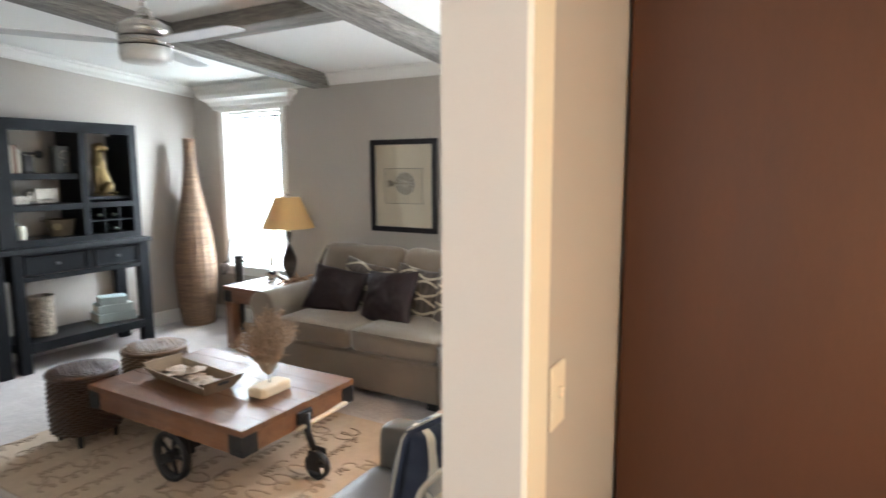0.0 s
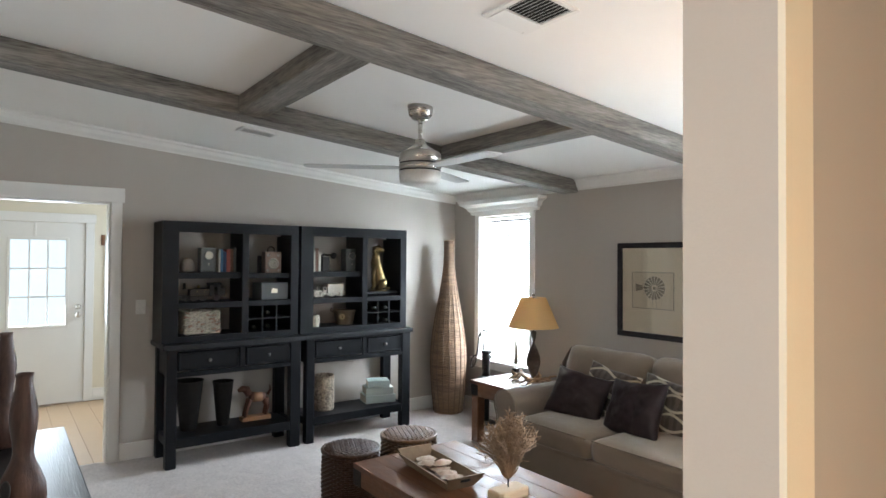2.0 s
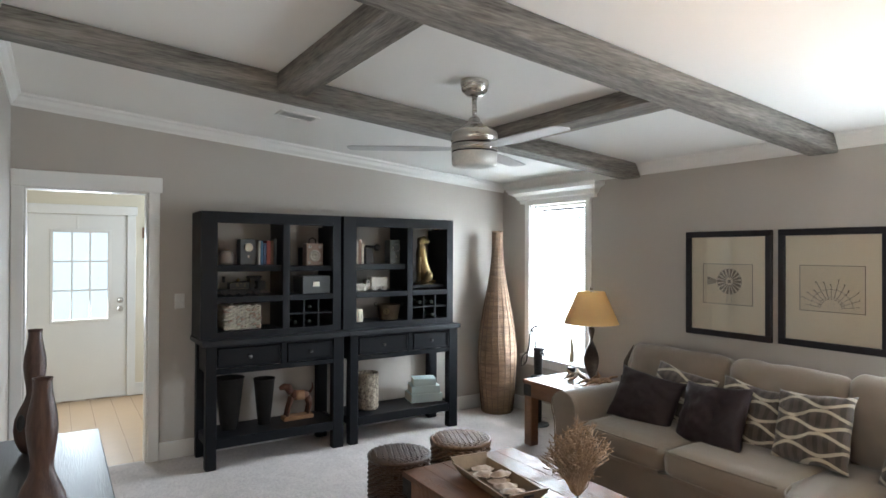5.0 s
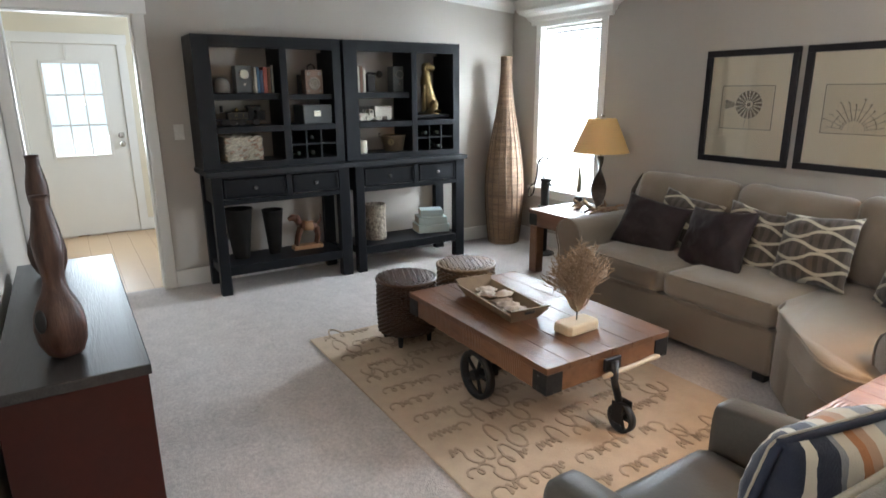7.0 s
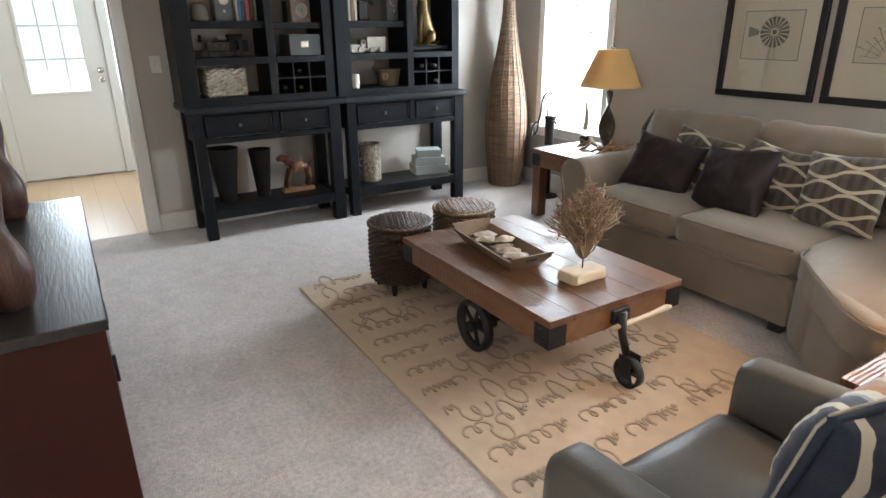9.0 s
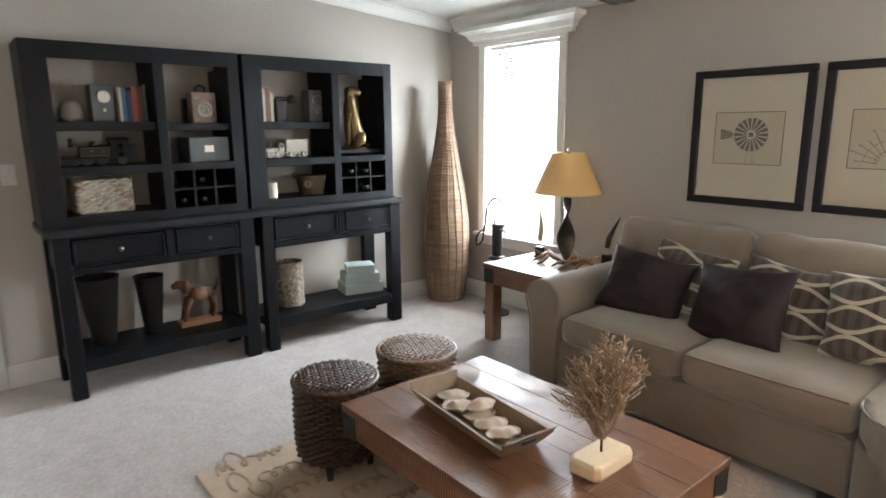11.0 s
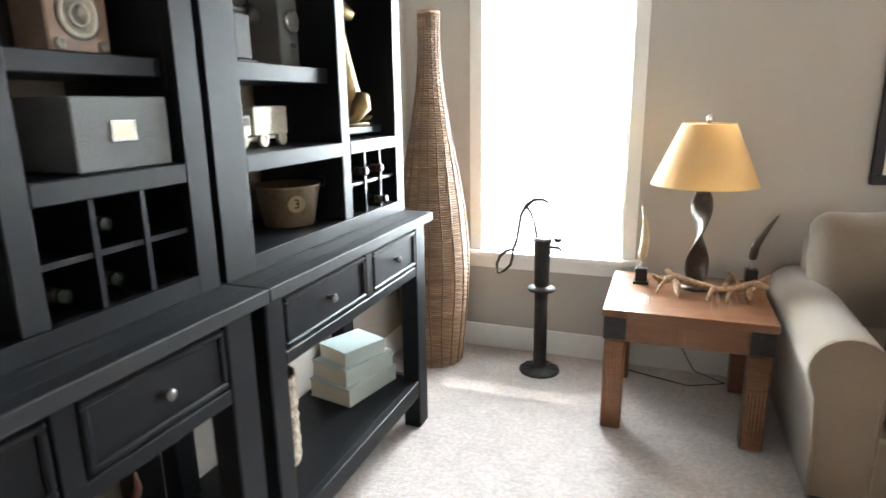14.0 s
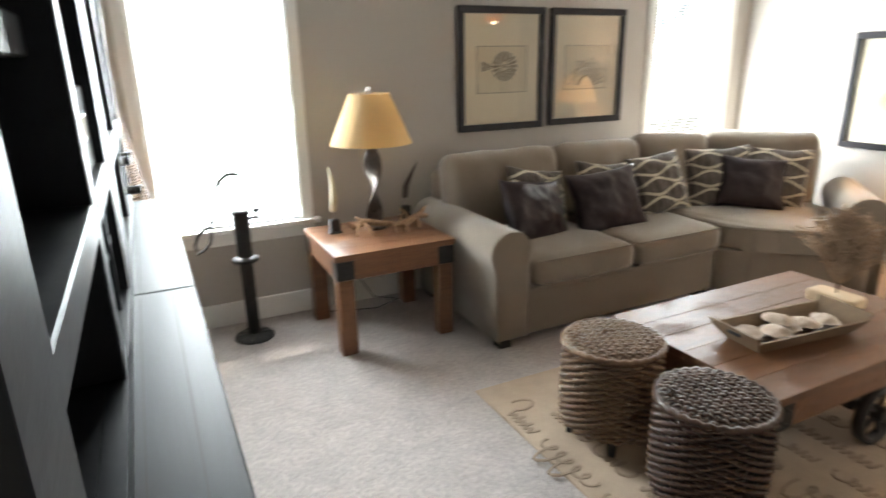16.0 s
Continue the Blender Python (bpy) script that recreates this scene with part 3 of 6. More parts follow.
def vent(x, y, sx, sy, label):
    v = thing("ceiling_vent", x, y, zc(y), label=label, category="vent", group="ceiling vents")
    v.matrix_world = pose(x, y, zc(y), -4.75, 0, 0)
    t = 0.022
    for b in ((-sx / 2, sx / 2, -sy / 2, -sy / 2 + t), (-sx / 2, sx / 2, sy / 2 - t, sy / 2), (-sx / 2, -sx / 2 + t, -sy / 2 + t, sy / 2 - t), (sx / 2 - t, sx / 2, -sy / 2 + t, sy / 2 - t)):
        part("frame", box(*b, -0.010, -0.0005, 0.002), M_TRIM, v)
    # no duct is cut: the larger vent's backing is coloured dark as its shade
    part("backing", box(-sx / 2 + t, sx / 2 - t, -sy / 2 + t, sy / 2 - t, -0.003, -0.0008), M_LOCO_DARK if sx > 0.25 else M_BLADE, v)
    if sx > 0.25:
        part("blank_panel", box(-sx / 2 + t, -sx / 2 + t + 0.085, -sy / 2 + t, sy / 2 - t, -0.012, -0.0035), M_TRIM, v)
    n = max(5, int((sy - 2 * t) / 0.018))
    sm = box(-sx / 2 + t, sx / 2 - t, -0.006, 0.006, -0.0008, 0.0008)
    bmesh.ops.transform(sm, matrix=Matrix.Rotation(radians(35), 4, "X"), verts=sm.verts)
    f = part("slat", sm, M_TRIM, v)
    f.location = (0, -sy / 2 + t + 0.008, -0.007)
    for i in range(1, n):
        s = new("slat", f.data)
        s.parent, s.location = v, (0, -sy / 2 + t + 0.008 + i * (sy - 2 * t) / n, -0.007)


vent(0.98, -2.60, 0.17, 0.27, "small white ceiling vent near the cabinets")
vent(3.735, -2.535, 0.29, 0.23, "white louvred ceiling vent beside the beam")


def ceiling_fan():
    x, y = 2.435, -2.14
    f = thing("ceiling_fan", x, y, zc(y), label="brushed nickel ceiling fan with glass light and three blades", category="ceiling fan")
    part("canopy", lathe(((0.075, 0.012), (0.075, -0.02), (0.068, -0.05), (0.045, -0.075), (0.02, -0.082)), 32), M_STEEL, f, "", True)
    part("rod", lathe(((0.013, -0.08), (0.013, -0.20)), 16), M_STEEL, f, "", True)
    part("housing", lathe(((0.02, -0.185), (0.032, -0.20), (0.04, -0.225), (0.085, -0.255), (0.118, -0.272), (0.124, -0.29), (0.124, -0.33)), 40), M_STEEL, f, "", True)
    part("band", lathe(((0.120, -0.3305), (0.120, -0.3375)), 40), M_IRON, f)
    part("drum", lathe(((0.124, -0.338), (0.124, -0.372)), 40), M_STEEL, f, "", True)
    part("band", lathe(((0.120, -0.3725), (0.120, -0.3795)), 40), M_IRON, f)
    part("light_glass", lathe(((0.121, -0.38), (0.121, -0.415), (0.117, -0.445), (0.10, -0.452)), 48), M_FROST, f, "ribbed frosted glass", True)
    for k in range(3):
        m = Matrix.Rotation(radians(240 + 120 * k), 4, "Z")
        bm = bmesh.new()
        outline = rounded([(0.12, -0.045), (0.30, -0.065), (0.66, -0.06), (0.67, 0.05), (0.30, 0.065), (0.12, 0.045)], 0.03)
        prism(outline, -0.362, -0.356, 0.0015, 1, bm)
        place(bm, m)
        part("blade", bm, M_BLADE, f)


ceiling_fan()


# ---- black cabinets along the west wall ----
def cabinet(y0, tall_right):
    """Open console base with two drawers and a hutch of open bays on top."""
    w = 1.105
    g = "black cabinets"
    c = thing("console_cabinet", 0.02, y0, 0, label="black painted console base with two drawers and a low shelf", category="cabinet", group=g)
    top = part("countertop", box(0.0, 0.468, -0.003 if tall_right else -0.012, w - 0.004 if tall_right else w + 0.015, 0.905, 0.942, 0.004, 2), M_BLACKTOP, c)
    for sx in (0.352, 0.418):
        part("top_seam", box(sx, sx + 0.0022, 0.0, w - 0.016, 0.942, 0.9424), M_LOCO_DARK, top)
    for ly0, ly1 in ((0.022, 0.098), (w - 0.104, w - 0.012)):
        for lx0, lx1 in ((0.355, 0.43), (0.01, 0.075)):
            part("leg", box(lx0, lx1, ly0, ly1, 0.0, 0.905, 0.004), M_BLACK, c)
    a, b = 0.098, w - 0.104
    mid = a + 0.475
    part("rail", box(0.40, 0.428, a, b, 0.885, 0.905, 0.002), M_BLACK, c)
    part("rail", box(0.40, 0.428, a, b, 0.690, 0.728, 0.003), M_BLACK, c)
    part("stile", box(0.40, 0.428, mid, mid + 0.045, 0.728, 0.885, 0.002), M_BLACK, c)
    for ly in (0.04, w - 0.06):
        part("side_rail", box(0.075, 0.355, ly, ly + 0.022, 0.690, 0.905, 0.002), M_BLACK, c)
        part("side_rail", box(0.075, 0.355, ly, ly + 0.030, 0.150, 0.215, 0.002), M_BLACK, c)
    part("back_rail", box(0.01, 0.03, a, b, 0.690, 0.905, 0.002), M_BLACK, c)
    part("shelf", box(0.02, 0.40, 0.07, w - 0.08, 0.195, 0.218, 0.002), M_BLACK, c)
    part("shelf_rail", box(0.40, 0.428, a, b, 0.150, 0.222, 0.003), M_BLACK, c)
    for d0, d1 in ((a + 0.008, mid - 0.008), (mid + 0.053, b - 0.008)):
        d = part("drawer", box(0.20, 0.422, d0, d1, 0.735, 0.880, 0.002), M_BLACK, c)
        t = 0.016
        for q in ((d0, d1, 0.735, 0.735 + t), (d0, d1, 0.880 - t, 0.880), (d0, d0 + t, 0.735 + t, 0.880 - t), (d1 - t, d1, 0.735 + t, 0.880 - t)):
            part("drawer_moulding", box(0.422, 0.431, *q, 0.004), M_BLACK, d)
        k = part("knob", lathe(((0.009, 0), (0.006, 0.008), (0.013, 0.016), (0.014, 0.022), (0.008, 0.028)), 16), M_KNOB, d, "small dark nickel knob", True)
        k.matrix_basis = pose(0.422, (d0 + d1) / 2, 0.808, 0, 90, 0)
    h = thing("hutch", 0.02, y0, 0.943, label="black open hutch with shelves and wine rack on the console", category="hutch", group=g)
    H, X = 0.949, 0.34
    s0, s1, v0, v1 = 0.118, w - 0.072, 0.612, 0.668
    part("side", box(0, X - 0.03, 0, 0.03, 0, H), M_BLACK, h)
    part("side", box(0, X - 0.03, w - 0.035, w - 0.005, 0, H), M_BLACK, h)
    part("face_stile", box(X - 0.03, X, 0, s0, 0, H, 0.0008), M_BLACK, h)
    part("face_stile", box(X - 0.03, X, s1, w - 0.005, 0, H, 0.0008), M_BLACK, h)
    part("side_lining", box(0.0, X - 0.03, 0.03, s0, 0.047, H - 0.09), M_BLACK, h)
    part("side_lining", box(0.0, X - 0.03, s1, w - 0.035, 0.047, H - 0.09), M_BLACK, h)
    part("face_rail", box(X - 0.03, X, s0, s1, H - 0.085, H, 0.0008), M_BLACK, h)
    part("face_rail", box(X - 0.03, X, s0, s1, 0, 0.046, 0.0008), M_BLACK, h)
    part("top", box(0, X - 0.03, 0.03, w - 0.035, H - 0.03, H), M_BLACK, h)
    part("bottom", box(0, X - 0.03, 0.03, w - 0.035, 0.022, 0.046), M_BLACK, h)
    part("divider", box(0.0, X - 0.002, v0, v1, 0.046, H - 0.03, 0.003), M_BLACK, h)
    part("shelf", box(0.0, X - 0.04, s0, v0, 0.497, 0.546, 0.003), M_BLACK, h)
    part("shelf", box(0.0, X - 0.001, s0, v0, 0.262, 0.309, 0.003), M_BLACK, h)
    if tall_right:
        part("shelf", box(0.0, X - 0.06, v1, s1, 0.325, 0.352, 0.003), M_BLACK, h)
    else:
        part("shelf", box(0.0, X - 0.04, v1, s1, 0.494, 0.536, 0.003), M_BLACK, h)
    part("shelf", box(0.0, X - 0.001, v1, s1, 0.264, 0.309, 0.003), M_BLACK, h)
    for i in (1, 2):
        y = v1 + (s1 - v1) * i / 3
        part("rack_slat", box(0.0, X - 0.012, y - 0.006, y + 0.006, 0.046, 0.264), M_BLACK, h)
    part("rack_slat", box(0.0, X - 0.018, v1, s1, 0.149, 0.161), M_BLACK, h)
    return c


cabinet(-3.105, False)
cabinet(-1.980, True)


# ---- sofa ----
def sofa():
    s = thing("sectional_sofa", 0, 0, 0, label="taupe chenille sectional sofa with rolled arms and an angled cuddler end", category="sofa")
    part("base", box(2.02, 3.46, -1.02, -0.12, 0.045, 0.30, 0.02, 2), M_SOFA, s)
    wedge = [(3.462, -1.035), (3.62, -1.20), (3.93, -1.52), (4.08, -1.57), (4.22, -1.48), (4.62, -1.06), (4.68, -0.85), (4.20, -0.25), (3.85, -0.12), (3.462, -0.12)]
    part("cuddler_base", prism(rounded(wedge, 0.07), 0.045, 0.315, 0.02, 2), M_SOFA, s, "", True)
    seat = [(3.468, -1.06), (3.62, -1.23), (3.92, -1.555), (4.07, -1.61), (4.20, -1.50), (4.33, -1.30), (4.47, -0.86), (4.02, -0.42), (3.75, -0.34), (3.468, -0.34)]
    part("cuddler_cushion", prism(rounded(seat, 0.09), 0.318, 0.465, 0.045, 4), M_SOFA, s, "", True)
    rim = rounded(seat, 0.09)
    part("piping", tube([(x, y, 0.452) for x, y in rim], 0.006, 6, closed=True), M_SOFA, s)
    # rolled arm
    for k, (m, l) in enumerate(((pose(1.985, -1.04, 0), 0.94), (pose(4.13, -1.50, 0, 0, 0, -48), 0.74))):
        bm = bmesh.new()
        prof = [(-0.088, 0.05), (-0.092, 0.25), (-0.102, 0.42)] + [(0.120 * math.cos(a) - 0.013, 0.520 + 0.112 * math.sin(a)) for a in (radians(205 - 18 * i) for i in range(13))] + [(0.094, 0.42), (0.094, 0.05)]
        ends = [[bm.verts.new((x, y, z)) for x, z in prof] for y in (0.0, l)]
        for i in range(len(prof) - 1):
            bm.faces.new((ends[0][i], ends[0][i + 1], ends[1][i + 1], ends[1][i]))
        bm.faces.new((ends[0][-1], ends[0][0], ends[1][0], ends[1][-1]))
        f0, f1 = bm.faces.new(list(reversed(ends[0]))), bm.faces.new(ends[1])
        bmesh.ops.recalc_face_normals(bm, faces=bm.faces)
        bmesh.ops.bevel(bm, geom=list(f0.edges), offset=0.018, segments=3, affect="EDGES", profile=0.5)
        place(bm, m)
        arm = part("arm", bm, M_SOFA, s, "", True)
        rim = tube([m @ Vector((x * 0.97, -0.001, z * 0.995)) for x, z in prof], 0.005, 6)
        part("piping", rim, M_SOFA, arm)
    for x0, x1, k in ((2.105, 2.778, 1), (2.782, 3.462, 2)):
        bm = cushion(x1 - x0, 0.80, 0.165, 0.34, 10, 0.018, 0.004, k)
        place(bm, pose((x0 + x1) / 2, -0.665, 0.385))
        cu = part("seat_cushion", bm, M_SOFA, s, "", True)
        part("piping", tube([(x0 + 0.02, -1.048, 0.452), ((x0 + x1) / 2, -1.058, 0.454), (x1 - 0.02, -1.048, 0.452)], 0.005, 6), M_SOFA, cu)
        part("piping", tube([(x0 + 0.02, -1.048, 0.318), ((x0 + x1) / 2, -1.058, 0.316), (x1 - 0.02, -1.048, 0.318)], 0.005, 6), M_SOFA, cu)
    part("back", box(1.98, 3.46, -0.24, -0.06, 0.05, 0.80, 0.05, 3), M_SOFA, s, "", True)
    part("cuddler_back", prism(rounded([(3.46, -0.24), (3.80, -0.25), (4.10, -0.36), (4.56, -0.86), (4.70, -0.82), (4.62, -0.55), (4.24, -0.16), (3.90, -0.06), (3.46, -0.06)], 0.06), 0.05, 0.80, 0.04, 3), M_SOFA, s, "", True)
    for m, w, k in ((pose(2.365, -0.30, 0.675, -12), 0.79, 3), (pose(3.10, -0.30, 0.675, -12), 0.70, 4), (pose(3.72, -0.33, 0.69, -11, 0, -12), 0.58, 5), (pose(4.27, -0.62, 0.69, -11, 0, -48), 0.74, 6)):
        bm = cushion(w, 0.20, 0.48, 0.40, 16, 0.0, 0.014, k)
        for v in bm.verts:
            v.co.y -= 0.045 * max(0, 1 - (2 * v.co.x / w) ** 2) * max(0, 1 - (v.co.z / 0.25) ** 2) * (1 if v.co.y < 0 else 0)
        place(bm, m)
        part("back_cushion", bm, M_SOFA, s, "", True)
    for x, y in ((1.955, -0.985), (1.955, -0.15), (3.40, -0.97), (4.05, -1.49), (4.58, -0.98), (4.0, -0.2)):
        part("foot", box(x - 0.035, x + 0.035, y - 0.035, y + 0.035, 0, 0.05, 0.004), M_IRON, s)


sofa()


# ---- plank tables ----
def corner_bracket(parent, x, y, sx, sy, z0, z1):
    """Black iron angle on a table corner: sx, sy point inwards."""
    bm = bmesh.new()
    l = 0.085
    add_box(bm, min(x, x + sx * l), max(x, x + sx * l), min(y, y - sy * 0.004), max(y, y - sy * 0.004), z0, z1)
    add_box(bm, min(x, x - sx * 0.004), max(x, x - sx * 0.004), min(y - sy * 0.004, y + sy * l), max(y - sy * 0.004, y + sy * l), z0, z1)
    b = part("bracket", bm, M_IRON, parent, "black iron corner bracket")
    for z in (z0 + 0.02, z1 - 0.02):
        k = part("bolt", lathe(((0.006, 0), (0.006, 0.003), (0.003, 0.005)), 8), M_IRON, b)
        k.matrix_basis = pose(x + sx * 0.05, y - sy * 0.004, z, 90 * (1 if sy > 0 else -1), 0, 0)


def side_table(x0, x1, y0, y1, label):
    t = thing("end_table", (x0 + x1) / 2, (y0 + y1) / 2, 0, label=label, category="table", group="plank end tables")
    w, d, h = (x1 - x0) / 2, (y1 - y0) / 2, 0.54
    n = 5
    for i in range(n):
        a = -d + 2 * d * i / n
        part("plank", box(-w, w, a + 0.0003, a + 2 * d / n - 0.0003, h - 0.030, h, 0.0012), M_OAK, t)
    i = 0.010
    for b in ((-w + i, w - i, -d + i, -d + i + 0.024), (-w + i, w - i, d - i - 0.024, d - i), (-w + i, -w + i + 0.024, -d + i + 0.024, d - i - 0.024), (w - i - 0.024, w - i, -d + i + 0.024, d - i - 0.024)):
        part("apron", box(*b, h - 0.135, h - 0.031, 0.003), M_OAK, t)
    for sx in (-1, 1):
        for sy in (-1, 1):
            x, y = sx * (w - i - 0.042), sy * (d - i - 0.042)
            part("leg", box(x - 0.042, x + 0.042, y - 0.042, y + 0.042, 0, h - 0.136, 0.005), M_OAK, t)
            corner_bracket(t, sx * (w - i), sy * (d - i), -sx, -sy, h - 0.130, h - 0.035)


side_table(1.170, 1.822, -0.722, -0.105, "warm brown plank end table with black corner brackets beside the sofa")
side_table(4.170, 4.770, -2.150, -1.640, "reddish plank end table beside the grey leather armchair")


def wheel(parent, x, y, z, r, width, along, spokes, name="wheel"):
    bm = lathe(((r * 0.80, -width / 2), (r, -width / 2), (r, width / 2), (r * 0.80, width / 2), (r * 0.80, -width / 2)), 28)
    turn = pose(x, y, z, 90, 0, along)
    # the ring is open: drop its end caps
    caps = [f for f in bm.faces if len(f.verts) > 4]
    bmesh.ops.delete(bm, geom=caps, context="FACES_ONLY")
    w = part(name, bm, M_IRON, parent, "", True)
    w.matrix_basis = turn
    part("hub", lathe(((r * 0.22, -width * 0.8), (r * 0.22, width * 0.8)), 16), M_IRON, w)
    for k in range(spokes):
        s = part("spoke", box(r * 0.2, r * 0.83, -r * 0.05, r * 0.05, -width * 0.18, width * 0.18), M_IRON, w)
        s.matrix_basis = Matrix.Rotation(2 * math.pi * k / spokes, 4, "Z")
    return w


M_HANDLE = material("pale handle wood", (0.62, 0.50, 0.36), 0.45, second=(0.50, 0.38, 0.26), scale=9, grain=50, bump=0.1, stretch=(6, 1, 6))


def coffee_table():
    x0, x1, y0, y1, h = 2.105, 3.280, -2.385, -1.615, 0.385
    t = thing("cart_coffee_table", (x0 + x1) / 2, (y0 + y1) / 2, 0.012, label="warm plank factory-cart coffee table on black iron wheels", category="coffee table")
    w, d, z = (x1 - x0) / 2, (y1 - y0) / 2, h - 0.012
    n = 6
    for i in range(n):
        a = -d + 2 * d * i / n
        part("plank", box(-w, w, a + 0.0004, a + 2 * d / n - 0.0004, z - 0.030, z - 0.0006 * (i % 2), 0.0015), M_OAK, t)
    for b in ((-w + 0.006, w - 0.006, -d + 0.006, -d + 0.034), (-w + 0.006, w - 0.006, d - 0.034, d - 0.006), (-w + 0.006, -w + 0.034, -d + 0.034, d - 0.034), (w - 0.034, w - 0.006, -d + 0.034, d - 0.034)):
        part("apron", box(*b, z - 0.125, z - 0.031, 0.003), M_OAK, t)
    for sx in (-1, 1):
        for sy in (-1, 1):
            corner_bracket(t, sx * (w - 0.006), sy * (d - 0.006), -sx, -sy, z - 0.125, z - 0.032)
    for sy in (-1, 1):
        wheel(t, 0.06, sy * (d - 0.022), 0.125, 0.125, 0.036, 0, 5)
    part("axle", place(lathe(((0.014, -d + 0.05), (0.014, d - 0.05)), 12), pose(0.06, 0, 0.125, 90)), M_IRON, t)
    for sy in (-1, 1):
        part("axle_strut", box(0.03, 0.09, sy * 0.27 - 0.02, sy * 0.27 + 0.02, 0.10, z - 0.126, 0.004), M_IRON, t)
    # single swivel caster under the short end
    cx = w + 0.012
    part("caster_stem", tube([(cx, 0, z - 0.055), (cx + 0.012, 0, 0.22), (cx + 0.045, 0, 0.14)], [0.022, 0.017, 0.017], 10), M_IRON, t, "", True)
    for k in (-1, 1):
        part("caster_fork", box(cx + 0.03, cx + 0.095, k * 0.028 - 0.004, k * 0.028 + 0.004, 0.05, 0.15, 0.003), M_IRON, t)
    wheel(t, cx + 0.065, 0, 0.068, 0.068, 0.034, 0, 5, "caster_wheel")
    part("caster_plate", box(w - 0.006, w + 0.012, -0.05, 0.05, z - 0.10, z - 0.04, 0.003), M_IRON, t)
    part("brake_bar", tube([(w + 0.012, -0.06, z - 0.118), (w + 0.022, 0.02, z - 0.108), (w + 0.024, 0.16, z - 0.104), (w + 0.020, 0.27, z - 0.100), (w + 0.020, 0.30, z - 0.104)], [0.010, 0.012, 0.012, 0.014, 0.008], 8), M_HANDLE, t, "pale wooden handle bar", True)


coffee_table()


# ---- armchair ----
def soft_square(power, n=28):
    """Unit outline between a circle and a square."""
    out = []
    for k in range(n):
        c, s = math.cos(2 * math.pi * k / n), math.sin(2 * math.pi * k / n)
        out.append((math.copysign(abs(c) ** (2 / power), c), math.copysign(abs(s) ** (2 / power), s)))
    return out


def loft(sections):
    """Skins closed outlines one after another and caps both ends."""
    bm = bmesh.new()
    rings = [[bm.verts.new(p) for p in s] for s in sections]
    n = len(rings[0])
    for a, b in zip(rings, rings[1:]):
        for k in range(n):
            bm.faces.new((a[k], a[(k + 1) % n], b[(k + 1) % n], b[k]))
    bm.faces.new(list(reversed(rings[0])))
    bm.faces.new(rings[-1])
    bmesh.ops.recalc_face_normals(bm, faces=bm.faces)
    return bm


def armchair():
    a = thing("armchair", 4.36, -2.64, 0.0, label="grey-green leather armchair with sloping arms facing the coffee table", category="armchair")
    part("base", box(-0.36, 0.20, -0.31, 0.31, 0.10, 0.29, 0.015, 2), M_LEATHER, a, "", True)
    bm = cushion(0.56, 0.545, 0.15, 0.3, 12, 0.022, 0.004, 11)
    place(bm, pose(-0.09, 0, 0.36))
    part("seat_cushion", bm, M_LEATHER, a, "", True)
    for sy in (-1, 1):
        sections = []
        for k in range(25):
            t = k / 24
            end = min(1.0, t * 12, (1 - t) * 12)
            soft = math.sqrt(max(0.0, 1 - (1 - end) ** 2))
            x = -0.385 + 0.60 * t + 0.03 * (1 - soft) * (0.5 - t)
            high = 0.556 + 0.055 * t
            half_w, half_h = 0.045 + 0.022 * soft, (high - 0.09) / 2 - 0.022 * (1 - soft)
            sections.append([(x, sy * 0.345 + half_w * c, 0.09 + (high - 0.09) / 2 + half_h * s) for c, s in soft_square(6.0)])
        part("arm", loft(sections), M_LEATHER, a, "", True)
    sections = []
    for k in range(29):
        t = k / 28
        end = min(1.0, t * 8, (1 - t) * 8)
        soft = math.sqrt(max(0.0, 1 - (1 - end) ** 2))
        y = -0.36 + 0.72 * t
        bow = 0.05 * (2 * t - 1) ** 2
        half_h = 0.295 - 0.05 * (1 - soft)
        sections.append([(0.225 - bow + (0.040 + 0.040 * soft) * c + 0.05 * s, y, 0.395 + half_h * s) for c, s in soft_square(4.0)])
    part("back", loft(sections), M_LEATHER, a, "", True)
    for x in (-0.32, 0.22):
        for y in (-0.32, 0.32):
            part("foot", lathe(((0.018, 0.0), (0.026, 0.11)), 12, None, pose(x, y, 0)), M_IRON, a)


armchair()

# ---- console along the south wall ----
con = thing("media_console", 2.18, -4.018, 0, label="dark espresso wood console with a mahogany end panel", category="console")
part("top", box(-0.80, 0.80, -0.21, 0.215, 0.625, 0.661, 0.004, 2), M_CONSOLE, con)
part("side_panel", box(0.760, 0.785, -0.205, 0.205, 0.0, 0.624, 0.003), M_CONSOLE_SIDE, con)
part("side_panel", box(-0.785, -0.760, -0.205, 0.205, 0.0, 0.624, 0.003), M_CONSOLE_SIDE, con)
part("plinth", box(-0.76, 0.76, -0.20, 0.175, 0.0, 0.07, 0.002), M_CONSOLE, con)
part("body", box(-0.758, 0.758, -0.20, 0.178, 0.071, 0.623), M_CONSOLE, con)
for i in range(3):
    d = part("door", box(-0.755 + i * 0.5045, -0.755 + i * 0.5045 + 0.50, 0.180, 0.203, 0.08, 0.618, 0.003), M_CONSOLE, con)
    part("handle", box(-0.755 + i * 0.5045 + 0.24, -0.755 + i * 0.5045 + 0.26, 0.203, 0.215, 0.30, 0.40, 0.003), M_IRON, d)

# ---- rug ----
rug = thing("area_rug", 2.80, -2.07, 0, label="beige woven rug with brown handwriting pattern on the carpet", category="rug")
part("weave", box(-1.20, 1.20, -0.748, 0.748, 0.0, 0.011, 0.004), M_RUG, rug)


